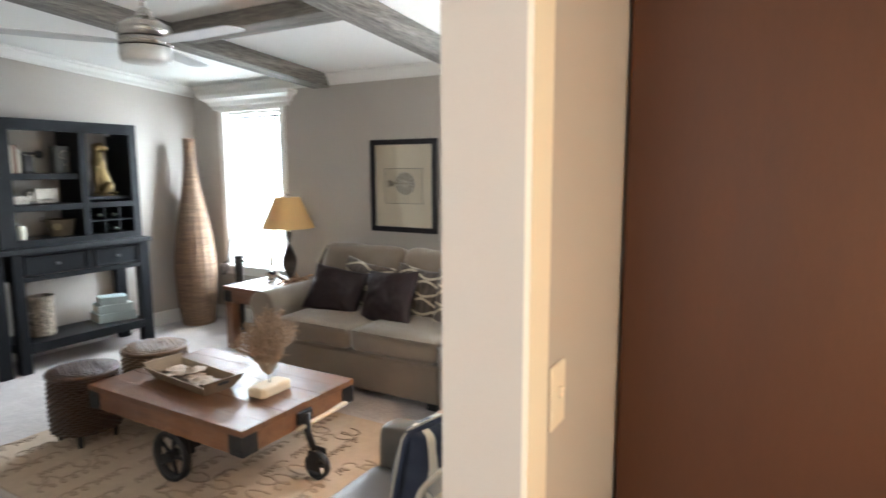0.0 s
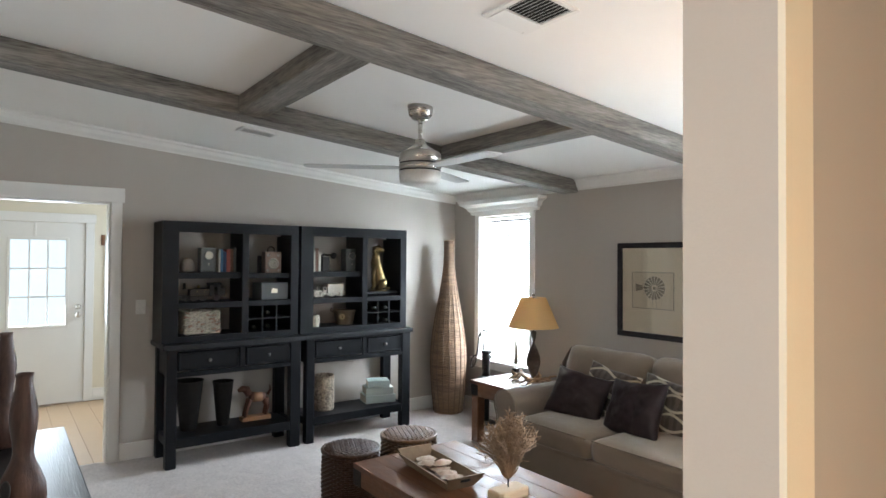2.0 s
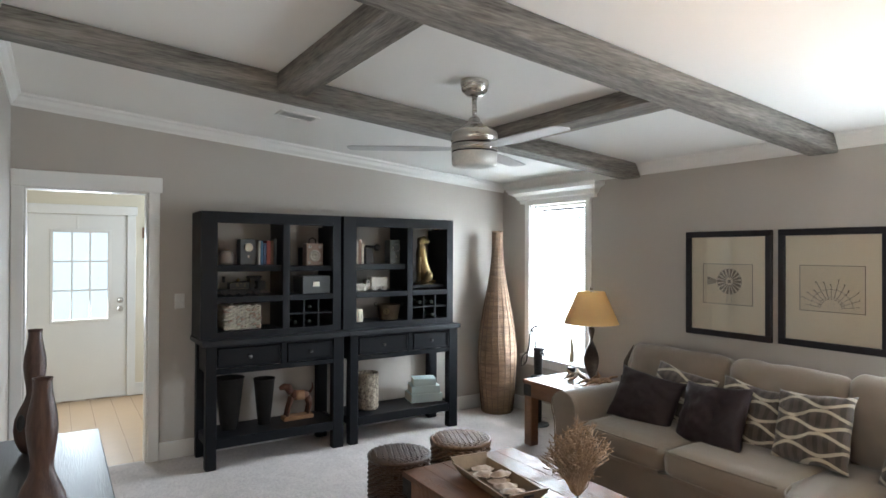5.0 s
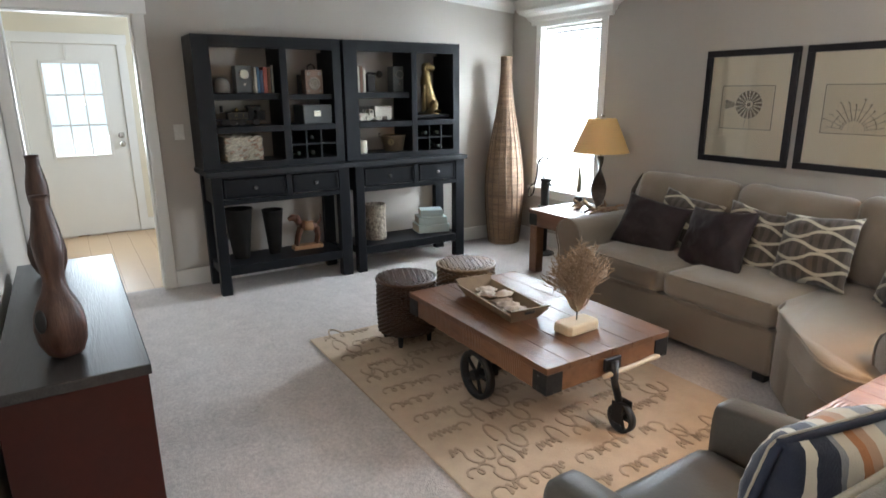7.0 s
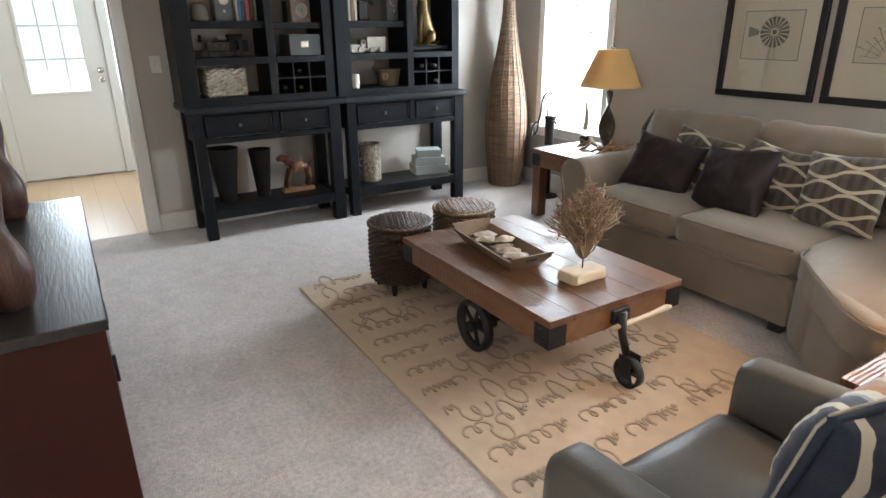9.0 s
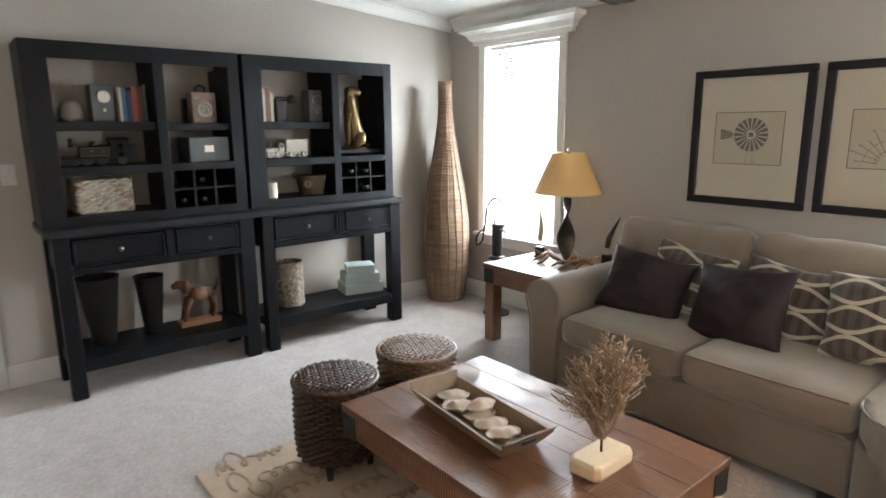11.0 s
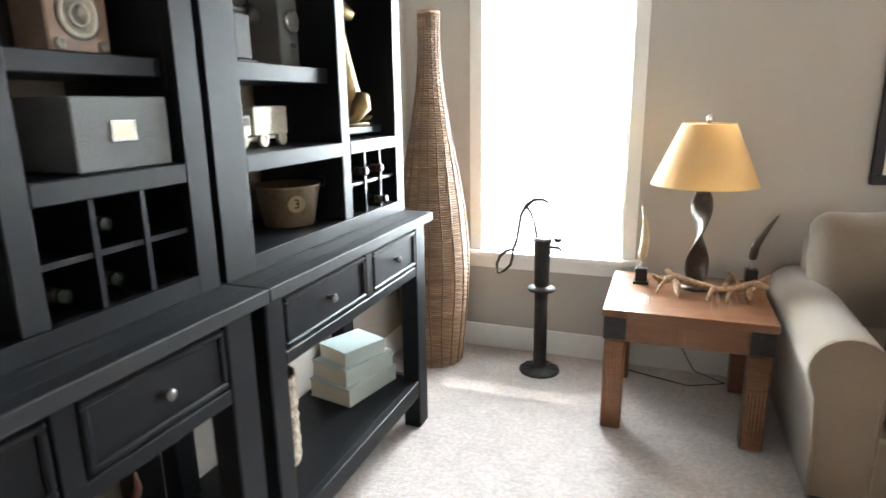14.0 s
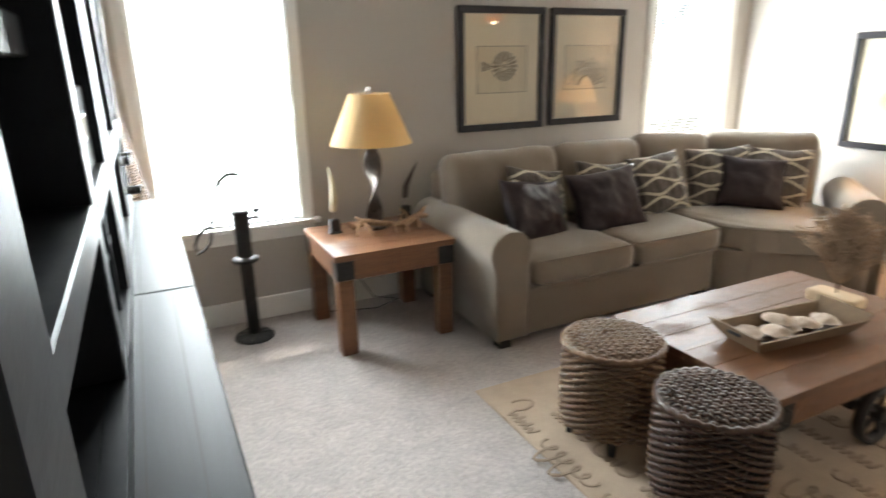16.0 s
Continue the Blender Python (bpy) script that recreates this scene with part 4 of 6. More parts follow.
# ---- woven stools ----
def stool(x, y, r, h, label, seed, mat):
    s = thing("woven_stool", x, y, 0.011, label=label, category="stool", group="woven stools")
    part("core", lathe(((r * 0.86, 0.075), (r * 0.93, 0.10), (r * 0.93, h - 0.04), (r * 0.90, h - 0.022)), 32), mat, s, "", True)
    bm = bmesh.new()
    rows, waves, steps = 25, 21, 126
    for i in range(rows):
        z = 0.08 + (h - 0.11) * i / (rows - 1)
        swell = 0.965 + 0.03 * math.sin(math.pi * i / (rows - 1))
        pts = []
        for k in range(steps):
            a = 2 * math.pi * k / steps
            rr = r * swell + 0.0075 * math.cos(waves * a + math.pi * (i % 2)) - 0.008
            pts.append((rr * math.cos(a), rr * math.sin(a), z + 0.0015 * math.sin(7 * a + i + seed)))
        tube(pts, 0.0070, 5, bm, True)
    part("side_weave", bm, mat, s, "", True)
    rim = [(r * 0.965 * math.cos(2 * math.pi * k / 60), r * 0.965 * math.sin(2 * math.pi * k / 60), h - 0.030 + 0.004 * math.cos(math.pi * k)) for k in range(60)]
    part("rim_braid", tube(rim, 0.0115, 6, None, True), mat, s, "", True)
    bm = bmesh.new()
    pitch = 0.0225
    n = int(r * 0.95 / pitch)
    for along in (0, 1):
        for i in range(-n, n + 1):
            u = i * pitch
            half = math.sqrt(max((r * 0.985) ** 2 - u * u, 0.0004))
            m = max(6, int(half * 2 / 0.0056))
            pts = []
            for k in range(m + 1):
                v = -half + 2 * half * k / m
                fall = (math.hypot(u, v) / r) ** 7 * 0.026
                lift = 0.0060 * math.cos(math.pi * (v / pitch + i + along))
                x, y = (u, v) if along else (v, u)
                pts.append((x * 0.92 - y * 0.39, x * 0.39 + y * 0.92, h - 0.016 - fall + lift))
            tube(pts, 0.0096 if along else 0.0082, 6, bm, False, 0.55)
    part("seat_weave", bm, mat, s, "", True)
    for k in range(4):
        a = radians(45 + 90 * k + seed * 11)
        part("leg", lathe(((0.013, 0), (0.022, 0.11)), 12, None, pose(r * 0.76 * math.cos(a), r * 0.76 * math.sin(a), 0)), M_IRON, s)


stool(1.915, -2.30, 0.183, 0.424, "dark woven seagrass drum stool tucked against the coffee table", 0, M_SEAGRASS)
stool(1.900, -1.852, 0.190, 0.436, "woven seagrass drum stool with a glossy plaited seat", 1, M_SEAGRASS2)


# ---- tall wicker floor vase ----
def wicker_vase():
    v = thing("wicker_floor_vase", 0.240, -0.262, 0, label="tall tapering honey rattan floor vase in the corner", category="vase")
    prof = ((0.150, 0.0), (0.158, 0.06), (0.172, 0.20), (0.186, 0.38), (0.192, 0.54), (0.188, 0.66), (0.172, 0.82), (0.146, 0.98), (0.116, 1.14), (0.088, 1.30), (0.066, 1.44), (0.054, 1.55), (0.049, 1.66), (0.050, 1.80))

    def radius(z):
        for (r0, z0), (r1, z1) in zip(prof, prof[1:]):
            if z <= z1:
                t = (z - z0) / (z1 - z0)
                return r0 + (r1 - r0) * (t * t * (3 - 2 * t) * 0.4 + t * 0.6)
        return prof[-1][0]

    part("body", lathe([(radius(z) - 0.008, z) for z in [i * 0.06 for i in range(30)]], 28), M_WICKER, v, "", True)
    bm = bmesh.new()
    rows = 150
    for i in range(rows):
        z = 0.008 + 1.785 * i / (rows - 1)
        r = radius(z)
        steps = 42 if z < 1.25 else 28
        waves = 14 if z < 1.25 else 7
        pts = []
        for k in range(steps):
            a = 2 * math.pi * k / steps
            rr = r - 0.005 + 0.0036 * math.cos(waves * a + math.pi * (i % 2)) + 0.004 * noise.noise(Vector((math.cos(a) * 1.3, math.sin(a) * 1.3, z * 3)))
            pts.append((rr * math.cos(a), rr * math.sin(a), z))
        tube(pts, 0.0070, 5, bm, True)
    part("weave", bm, M_WICKER, v, "", True)
    for k in range(18):
        a = 2 * math.pi * k / 18 + 0.1
        line = [((radius(z) + 0.0035) * math.cos(a + 0.02 * math.sin(z * 9 + k)), (radius(z) + 0.0035) * math.sin(a + 0.02 * math.sin(z * 9 + k)), z) for z in (0.01 + 0.0596 * i for i in range(31))]
        part("stake", tube(line, [0.0042 if z < 1.2 else 0.0030 for _, _, z in line], 5), M_STAKE, v, "", True)
    part("rim", tube([(0.05 * math.cos(a), 0.05 * math.sin(a), 1.80) for a in (2 * math.pi * k / 28 for k in range(28))], 0.009, 6, None, True), M_WICKER, v, "", True)


wicker_vase()


# ---- framed prints ----
M_FRAME = material("dark walnut frame", (0.018, 0.015, 0.018), 0.45, second=(0.010, 0.008, 0.010), scale=5, grain=40, bump=0.15, specular=0.3)
M_MAT = material("cream mat board", (0.80, 0.71, 0.55), 0.85, second=(0.76, 0.67, 0.51), scale=6, grain=200, bump=0.05)
M_PAPER = material("aged print paper", (0.76, 0.67, 0.51), 0.85, second=(0.66, 0.57, 0.42), scale=7, grain=120, bump=0.03)
M_SEPIA = material("sepia ink", (0.13, 0.10, 0.072), 0.8, second=(0.26, 0.21, 0.15), scale=40, grain=200, bump=0.0)


def picture(m, w, h, label, drawing):
    p = thing("framed_print", 0, 0, 0, label=label, category="picture", group="framed prints")
    p.matrix_world = m
    f = 0.042
    for b in ((-w / 2, w / 2, -h / 2, -h / 2 + f), (-w / 2, w / 2, h / 2 - f, h / 2), (-w / 2, -w / 2 + f, -h / 2 + f, h / 2 - f), (w / 2 - f, w / 2, -h / 2 + f, h / 2 - f)):
        part("frame_bar", box(b[0], b[1], -0.030, -0.001, b[2], b[3], 0.004), M_FRAME, p)
    part("mat_board", box(-w / 2 + f, w / 2 - f, -0.010, -0.004, -h / 2 + f, h / 2 - f), M_MAT, p)
    art = part("print", box(-0.182, 0.182, -0.0115, -0.0102, -0.14, 0.14), M_PAPER, p)
    for b in ((-0.186, 0.186, -0.144, -0.140), (-0.186, 0.186, 0.140, 0.144), (-0.186, -0.182, -0.14, 0.14), (0.182, 0.186, -0.14, 0.14)):
        part("print_border", box(b[0], b[1], -0.0120, -0.0102, b[2], b[3]), M_SEPIA, p)
    bm = bmesh.new()
    if drawing == "windmill":
        cx, cz = 0.017, 0.02
        for k in range(18):
            a = 2 * math.pi * k / 18
            corners = [(r * math.cos(a + d), r * math.sin(a + d)) for r, d in ((0.026, -0.10), (0.090, -0.125), (0.090, 0.115), (0.026, 0.10))]
            bm.faces.new([bm.verts.new((cx + p, -0.0124, cz + q)) for p, q in corners])
        for r in (0.036, 0.066, 0.091):
            tube([(cx + r * math.cos(2 * math.pi * k / 32), -0.0122, cz + r * math.sin(2 * math.pi * k / 32)) for k in range(32)], 0.0016, 4, bm, True, 0.3)
        add_box(bm, cx - 0.012, cx + 0.012, -0.0126, -0.0118, cz - 0.012, cz + 0.012)
        add_box(bm, -0.10, cx - 0.02, -0.0126, -0.0118, cz - 0.002, cz + 0.003)
        for k in range(4):
            z0 = cz - 0.030 + 0.016 * k
            bm.faces.new([bm.verts.new(p) for p in ((-0.150 - 0.004 * (k % 2), -0.0124, z0), (-0.085, -0.0124, cz - 0.014 + 0.007 * k), (-0.085, -0.0124, cz - 0.009 + 0.007 * k), (-0.150, -0.0124, z0 + 0.013))])
        for sx in (-1, 1):
            for (za, zb) in ((-0.14, -0.02),):
                tube([(cx + sx * 0.022, -0.0122, za), (cx + sx * 0.006, -0.0122, zb)], 0.0022, 4, bm, False, 0.3)
    else:
        for r in (0.050, 0.060, 0.098):
            tube([(r * 1.25 * math.cos(a), -0.0122, -0.125 + r * 1.25 * math.sin(a)) for a in (radians(8 + 164 * k / 24) for k in range(25))], 0.0034, 4, bm, False, 0.3)
        for k in range(13):
            a = radians(8 + 164 * k / 12)
            l = 0.155 + 0.018 * (k % 3)
            tube([(0.06 * math.cos(a), -0.0122, -0.125 + 0.06 * math.sin(a)), (l * math.cos(a), -0.0122, -0.125 + l * math.sin(a))], 0.0042, 4, bm, False, 0.3)
            tube([((l - 0.012) * math.cos(a), -0.0122, -0.125 + (l - 0.012) * math.sin(a)), (l * math.cos(a + 0.04), -0.0122, -0.125 + l * math.sin(a + 0.04))], 0.008, 4, bm, False, 0.1)
    part("drawing", bm, M_SEPIA, art)
    g = part("glass", box(-w / 2 + f, w / 2 - f, -0.016, -0.0145, -h / 2 + f, h / 2 - f), M_PICGLASS, p)
    g.visible_shadow = False


picture(pose(2.541, 0, 1.3745), 0.640, 0.752, "dark framed windmill print with cream mat on the greige wall", "windmill")
picture(pose(3.219, 0, 1.3765), 0.630, 0.748, "dark framed windmill wheel print with cream mat on the greige wall", "wheel")
picture(pose(4.80, -1.18, 1.19, 0, 0, -90), 0.66, 0.75, "dark framed print with cream mat on the end wall", "wheel")


# ---- materials of the small things ----
M_SHADE = translucent_material("golden lamp shade", (0.76, 0.56, 0.29), (0.86, 0.64, 0.35), 0.5)
M_BRONZE = material("dark bronze", (0.13, 0.105, 0.09), 0.30, 0.7, second=(0.045, 0.036, 0.031), scale=14, grain=60, bump=0.4)
M_GOLD = material("aged gold", (0.27, 0.195, 0.088), 0.36, 0.8, second=(0.12, 0.082, 0.034), scale=14, grain=50, bump=0.25)
M_SILVER = material("worn pewter", (0.52, 0.48, 0.41), 0.42, 0.5, second=(0.33, 0.30, 0.25), scale=25, grain=90, bump=0.2)
M_GREYBOX = material("grey canvas board", (0.155, 0.16, 0.157), 0.8, second=(0.115, 0.12, 0.117), scale=12, grain=220, bump=0.3)
M_BOXBOARD = material("dark grey canvas board", (0.105, 0.11, 0.11), 0.75, second=(0.075, 0.08, 0.08), scale=12, grain=220, bump=0.3)
M_STONE = material("rough grey stone", (0.26, 0.23, 0.20), 0.9, second=(0.16, 0.14, 0.12), scale=30, grain=110, bump=0.7)
M_PINK = material("worn pink-brown paint", (0.37, 0.27, 0.215), 0.6, second=(0.25, 0.165, 0.125), scale=18, grain=80, bump=0.3)
M_LABEL = material("cream label paper", (0.72, 0.68, 0.56), 0.8, second=(0.66, 0.62, 0.5), scale=9, grain=90, bump=0.0)
M_LOCO = material("dull black tinplate", (0.014, 0.013, 0.013), 0.50, second=(0.022, 0.020, 0.018), scale=16, grain=70, bump=0.2, specular=0.10)
M_LOCO2 = material("dark brown tinplate", (0.030, 0.025, 0.021), 0.5, scale=16, grain=70, bump=0.15, specular=0.25)
M_PAPERWEAVE = material("twisted newspaper strands", (0.70, 0.64, 0.52), 0.85, second=(0.36, 0.32, 0.26), scale=22, grain=90, bump=0.5, spread=0.35)
M_REDPAPER = material("red printed paper", (0.46, 0.29, 0.22), 0.85, scale=22, grain=90, bump=0.3)
M_BARK = material("carved pale bark", (0.42, 0.355, 0.28), 0.85, second=(0.12, 0.09, 0.065), scale=38, grain=70, bump=1.0, spread=0.22)
M_DOGWOOD = material("red-brown toy wood", (0.15, 0.055, 0.028), 0.5, second=(0.085, 0.030, 0.016), scale=8, grain=40, bump=0.2, stretch=(1, 1, 5))
M_TANWOOD = material("tan toy wood", (0.36, 0.19, 0.09), 0.55, second=(0.26, 0.13, 0.06), scale=8, grain=40, bump=0.2, stretch=(1, 5, 1))
M_BLOCK = material("pale raw wood block", (0.68, 0.52, 0.34), 0.7, second=(0.58, 0.42, 0.26), scale=9, grain=40, bump=0.2, stretch=(4, 1, 4))
M_TWIG = material("dry tan twigs", (0.38, 0.255, 0.160), 0.85, second=(0.20, 0.125, 0.075), scale=20, grain=90, bump=0.2)
M_TRAY = material("weathered dough bowl wood", (0.27, 0.18, 0.105), 0.7, second=(0.16, 0.10, 0.055), scale=6, grain=40, bump=0.4, stretch=(1, 6, 6))
M_SHELL = material("cream dried pods", (0.56, 0.44, 0.34), 0.7, second=(0.36, 0.26, 0.19), scale=18, grain=80, bump=0.3)
M_DRIFT = material("tan driftwood", (0.46, 0.30, 0.185), 0.6, second=(0.16, 0.085, 0.045), scale=16, grain=60, bump=0.5, spread=0.3)
M_HORN = material("cream horn", (0.66, 0.58, 0.40), 0.4, second=(0.40, 0.32, 0.18), scale=16, grain=60, bump=0.1)
M_DARKPIL = material("dark brown leather", (0.031, 0.0195, 0.021), 0.48, second=(0.021, 0.0125, 0.0135), scale=9, grain=70, bump=0.3, specular=0.25)
M_GOURD = material("carved gourd wood", (0.085, 0.043, 0.031), 0.40, second=(0.038, 0.019, 0.015), scale=5, grain=26, bump=0.3, stretch=(5, 5, 0.8), spread=0.35, specular=0.35)
M_BOTTLE = material("dark green bottle glass", (0.012, 0.016, 0.010), 0.22, scale=5, grain=30, bump=0.0, specular=0.3)
M_AQUA = material("pale aqua book cloth", (0.45, 0.53, 0.52), 0.8, second=(0.40, 0.47, 0.465), scale=9, grain=200, bump=0.15)
M_PAGES = material("book paper edges", (0.66, 0.62, 0.52), 0.9, second=(0.52, 0.48, 0.39), scale=10, grain=160, bump=0.2, stretch=(1, 1, 14))
M_BLUE = material("blue book cloth", (0.045, 0.14, 0.25), 0.6, scale=9, grain=150, bump=0.1)
M_NAVY = material("navy book cloth", (0.03, 0.05, 0.11), 0.6, scale=9, grain=150, bump=0.1)
M_REDBOOK = material("red book cloth", (0.33, 0.07, 0.045), 0.6, scale=9, grain=150, bump=0.1)
M_BROWNBOOK = material("brown book cloth", (0.20, 0.10, 0.06), 0.6, scale=9, grain=150, bump=0.1)
M_PALEBOOK = material("pale book cloth", (0.55, 0.50, 0.40), 0.7, scale=9, grain=150, bump=0.1)
M_THROW = material("grey knitted throw", (0.25, 0.235, 0.21), 0.95, second=(0.18, 0.168, 0.15), scale=12, grain=160, bump=0.7, sheen=0.4)
M_CREAMYARN = material("cream yarn trim", (0.46, 0.41, 0.33), 0.95, scale=12, grain=160, bump=0.6)
M_PENDANT = glow_material("lit pendant bulb", (1.0, 0.70, 0.42), 14.0)


def wave_cloth(name):
    """Cloth woven with cream ogee waves over bands of brown and grey."""
    m = material(name, (0.100, 0.078, 0.062), 0.9, second=(0.068, 0.053, 0.043), scale=8, grain=240, bump=0.5, sheen=0.3)
    nodes, link = m.node_tree.nodes, m.node_tree.links.new
    bsdf = nodes["Principled BSDF"]
    base = bsdf.inputs["Base Color"].links[0].from_socket
    co, sep = nodes.new("ShaderNodeTexCoord"), nodes.new("ShaderNodeSeparateXYZ")
    link(co.outputs["Object"], sep.inputs[0])

    def calc(kind, a, b=None, c=None):
        n = nodes.new("ShaderNodeMath")
        n.operation = kind
        for i, v in enumerate((a, b, c)):
            if v is None:
                continue
            if isinstance(v, (int, float)):
                n.inputs[i].default_value = v
            else:
                link(v, n.inputs[i])
        return n.outputs[0]

    wave = calc("SINE", calc("MULTIPLY", sep.outputs["X"], 21.0))
    lines = None
    for sign, shift in ((0.022, 5.0), (-0.022, 5.0625)):
        f = calc("FRACT", calc("DIVIDE", calc("ADD", calc("MULTIPLY_ADD", wave, sign, sep.outputs["Z"]), shift), 0.125))
        on = calc("LESS_THAN", f, 0.14)
        lines = on if lines is None else calc("MAXIMUM", lines, on)
    mix = nodes.new("ShaderNodeMix")
    mix.data_type = "RGBA"
    mix.inputs["B"].default_value = (0.44, 0.385, 0.29, 1)
    link(lines, mix.inputs["Factor"])
    link(base, mix.inputs["A"])
    band = calc("LESS_THAN", calc("FRACT", calc("DIVIDE", calc("ADD", sep.outputs["X"], 5.0), 0.05)), 0.45)
    mix2 = nodes.new("ShaderNodeMix")
    mix2.data_type, mix2.blend_type = "RGBA", "MULTIPLY"
    mix2.inputs["B"].default_value = (0.62, 0.60, 0.58, 1)
    link(calc("MULTIPLY", band, calc("SUBTRACT", 1.0, lines)), mix2.inputs["Factor"])
    link(mix.outputs["Result"], mix2.inputs["A"])
    link(mix2.outputs["Result"], bsdf.inputs["Base Color"])
    return m


def stripe_cloth(name):
    """Cloth of navy, cream, orange and grey stripes."""
    m = material(name, (0.6, 0.55, 0.45), 0.9, scale=8, grain=220, bump=0.5, sheen=0.2)
    nodes, link = m.node_tree.nodes, m.node_tree.links.new
    co, sep, rng, ramp = nodes.new("ShaderNodeTexCoord"), nodes.new("ShaderNodeSeparateXYZ"), nodes.new("ShaderNodeMapRange"), nodes.new("ShaderNodeValToRGB")
    link(co.outputs["Object"], sep.inputs[0])
    rng.inputs["From Min"].default_value, rng.inputs["From Max"].default_value = -0.24, 0.24
    link(sep.outputs["X"], rng.inputs["Value"])
    link(rng.outputs["Result"], ramp.inputs["Fac"])
    ramp.color_ramp.interpolation = "CONSTANT"
    navy, cream, orange, grey, pale = (0.014, 0.019, 0.038), (0.62, 0.56, 0.45), (0.42, 0.17, 0.055), (0.26, 0.27, 0.28), (0.44, 0.28, 0.18)
    stops = ((0.0, navy), (0.10, cream), (0.155, navy), (0.265, grey), (0.30, cream), (0.38, orange), (0.44, pale), (0.50, cream), (0.57, grey), (0.645, navy), (0.66, cream), (0.74, orange), (0.86, cream), (0.93, navy))
    el = ramp.color_ramp.elements
    while len(el) < len(stops):
        el.new(0.5)
    for e, (p, c) in zip(el, stops):
        e.position, e.color = p, (*c, 1)
    link(ramp.outputs["Color"], nodes["Principled BSDF"].inputs["Base Color"])
    return m


M_WAVES = wave_cloth("ogee wave cloth")
M_STRIPES = stripe_cloth("multicolour stripe cloth")


def lettering(parent, text, size, m, mat, name="lettering"):
    cu = bpy.data.curves.new(name, "FONT")
    cu.body, cu.size, cu.align_x, cu.align_y, cu.extrude = text, size, "CENTER", "CENTER", 0.0006
    tmp = bpy.data.objects.new(name, cu)
    scene.collection.objects.link(tmp)
    bpy.context.view_layer.update()
    me = bpy.data.meshes.new_from_object(tmp.evaluated_get(bpy.context.evaluated_depsgraph_get()))
    bpy.data.objects.remove(tmp)
    me.materials.clear()
    me.materials.append(mat)
    ob = new(name, me)
    ob.parent, ob.matrix_basis = parent, m
    return ob


FACE_X = pose(0, 0, 0, 90, 0, 90)  # lettering turned to face +x


# ---- things in the hutches ----
def book(y0, y1, h, mat, label, x0=0.10, x1=0.25, z=1.490, name="book"):
    b = thing(name, (x0 + x1) / 2, (y0 + y1) / 2, z, label=label, category="book", group="shelf books")
    w, d = (y1 - y0) / 2, (x1 - x0) / 2
    part("page_block", box(-d + 0.004, d - 0.003, -w + 0.003, w - 0.003, 0.003, h - 0.003), M_PAGES, b)
    for s in (-1, 1):
        part("cover", box(-d, d, min(s * w, s * (w - 0.003)), max(s * w, s * (w - 0.003)), 0, h, 0.001), mat, b)
    part("spine", box(d - 0.003, d + 0.002, -w, w, 0, h, 0.001), mat, b)


def clock(y, label, dial_mat, h=0.20, z=1.490, w=0.125):
    c = thing("box_clock", 0.16, y, z, label=label, category="clock", group="box clocks")
    part("case", box(-0.055, 0.055, -w / 2, w / 2, 0, h, 0.004), M_GREYBOX, c)
    ring = part("bezel", lathe(((0.036, 0), (0.036, 0.008), (0.030, 0.010)), 28), M_STEEL, c, "", True)
    ring.matrix_basis = pose(0.055, 0, h * 0.68, 0, 90, 0)
    part("dial", lathe(((0.030, 0.0101), (0.030, 0.0112)), 28), dial_mat, ring)
    k = part("key", lathe(((0.010, 0), (0.010, 0.006)), 12), M_STEEL, c)
    k.matrix_basis = pose(0.055, 0, h * 0.32, 0, 90, 0)


d = thing("stone_dome", 0.19, -2.885, 1.490, label="rough grey stone beehive ornament on the shelf", category="ornament")
part("dome", lathe(((0.050, 0), (0.057, 0.03), (0.054, 0.07), (0.040, 0.10), (0.018, 0.115)), 24), M_STONE, d, "", True)
clock(-2.724, "grey box clock with a white round dial", M_LABEL, 0.200)
book(-2.655, -2.640, 0.185, M_PALEBOOK, "pale slim book standing on the hutch shelf")
book(-2.638, -2.618, 0.190, M_BLUE, "bright blue book standing on the hutch shelf")
book(-2.616, -2.592, 0.170, M_NAVY, "navy blue book standing on the hutch shelf")
book(-2.590, -2.560, 0.190, M_REDBOOK, "red book standing on the hutch shelf")
book(-2.558, -2.535, 0.190, M_BROWNBOOK, "reddish brown book standing on the hutch shelf")
book(-2.530, -2.512, 0.205, M_GREYBOX, "grey book standing on the hutch shelf")

r = thing("box_camera_radio", 0.175, -2.180, 1.4795, label="worn pinkish box ornament with a round silver ring and handle", category="ornament")
part("case", box(-0.05, 0.05, -0.072, 0.072, 0, 0.185, 0.004), M_PINK, r)
for rad, z, y in ((0.050, 0.080, 0), (0.026, 0.080, 0), (0.014, 0.155, -0.045), (0.014, 0.155, 0.045), (0.012, 0.022, 0.05), (0.012, 0.022, -0.05)):
    k = part("ring", lathe(((rad, 0), (rad, 0.006), (rad * 0.72, 0.008), (rad * 0.68, 0.003)), 24), M_SILVER, r, "dull silver ring", True)
    k.matrix_basis = pose(0.05, y, z, 0, 90, 0)
part("handle", tube([(-0.01, -0.03, 0.183), (-0.01, -0.028, 0.215), (-0.01, 0, 0.232), (-0.01, 0.028, 0.215), (-0.01, 0.03, 0.183)], 0.006, 8), M_IRON, r, "black strap handle")
part("back_box", box(-0.12, -0.051, -0.085, -0.02, 0, 0.15, 0.004), M_IRON, r)


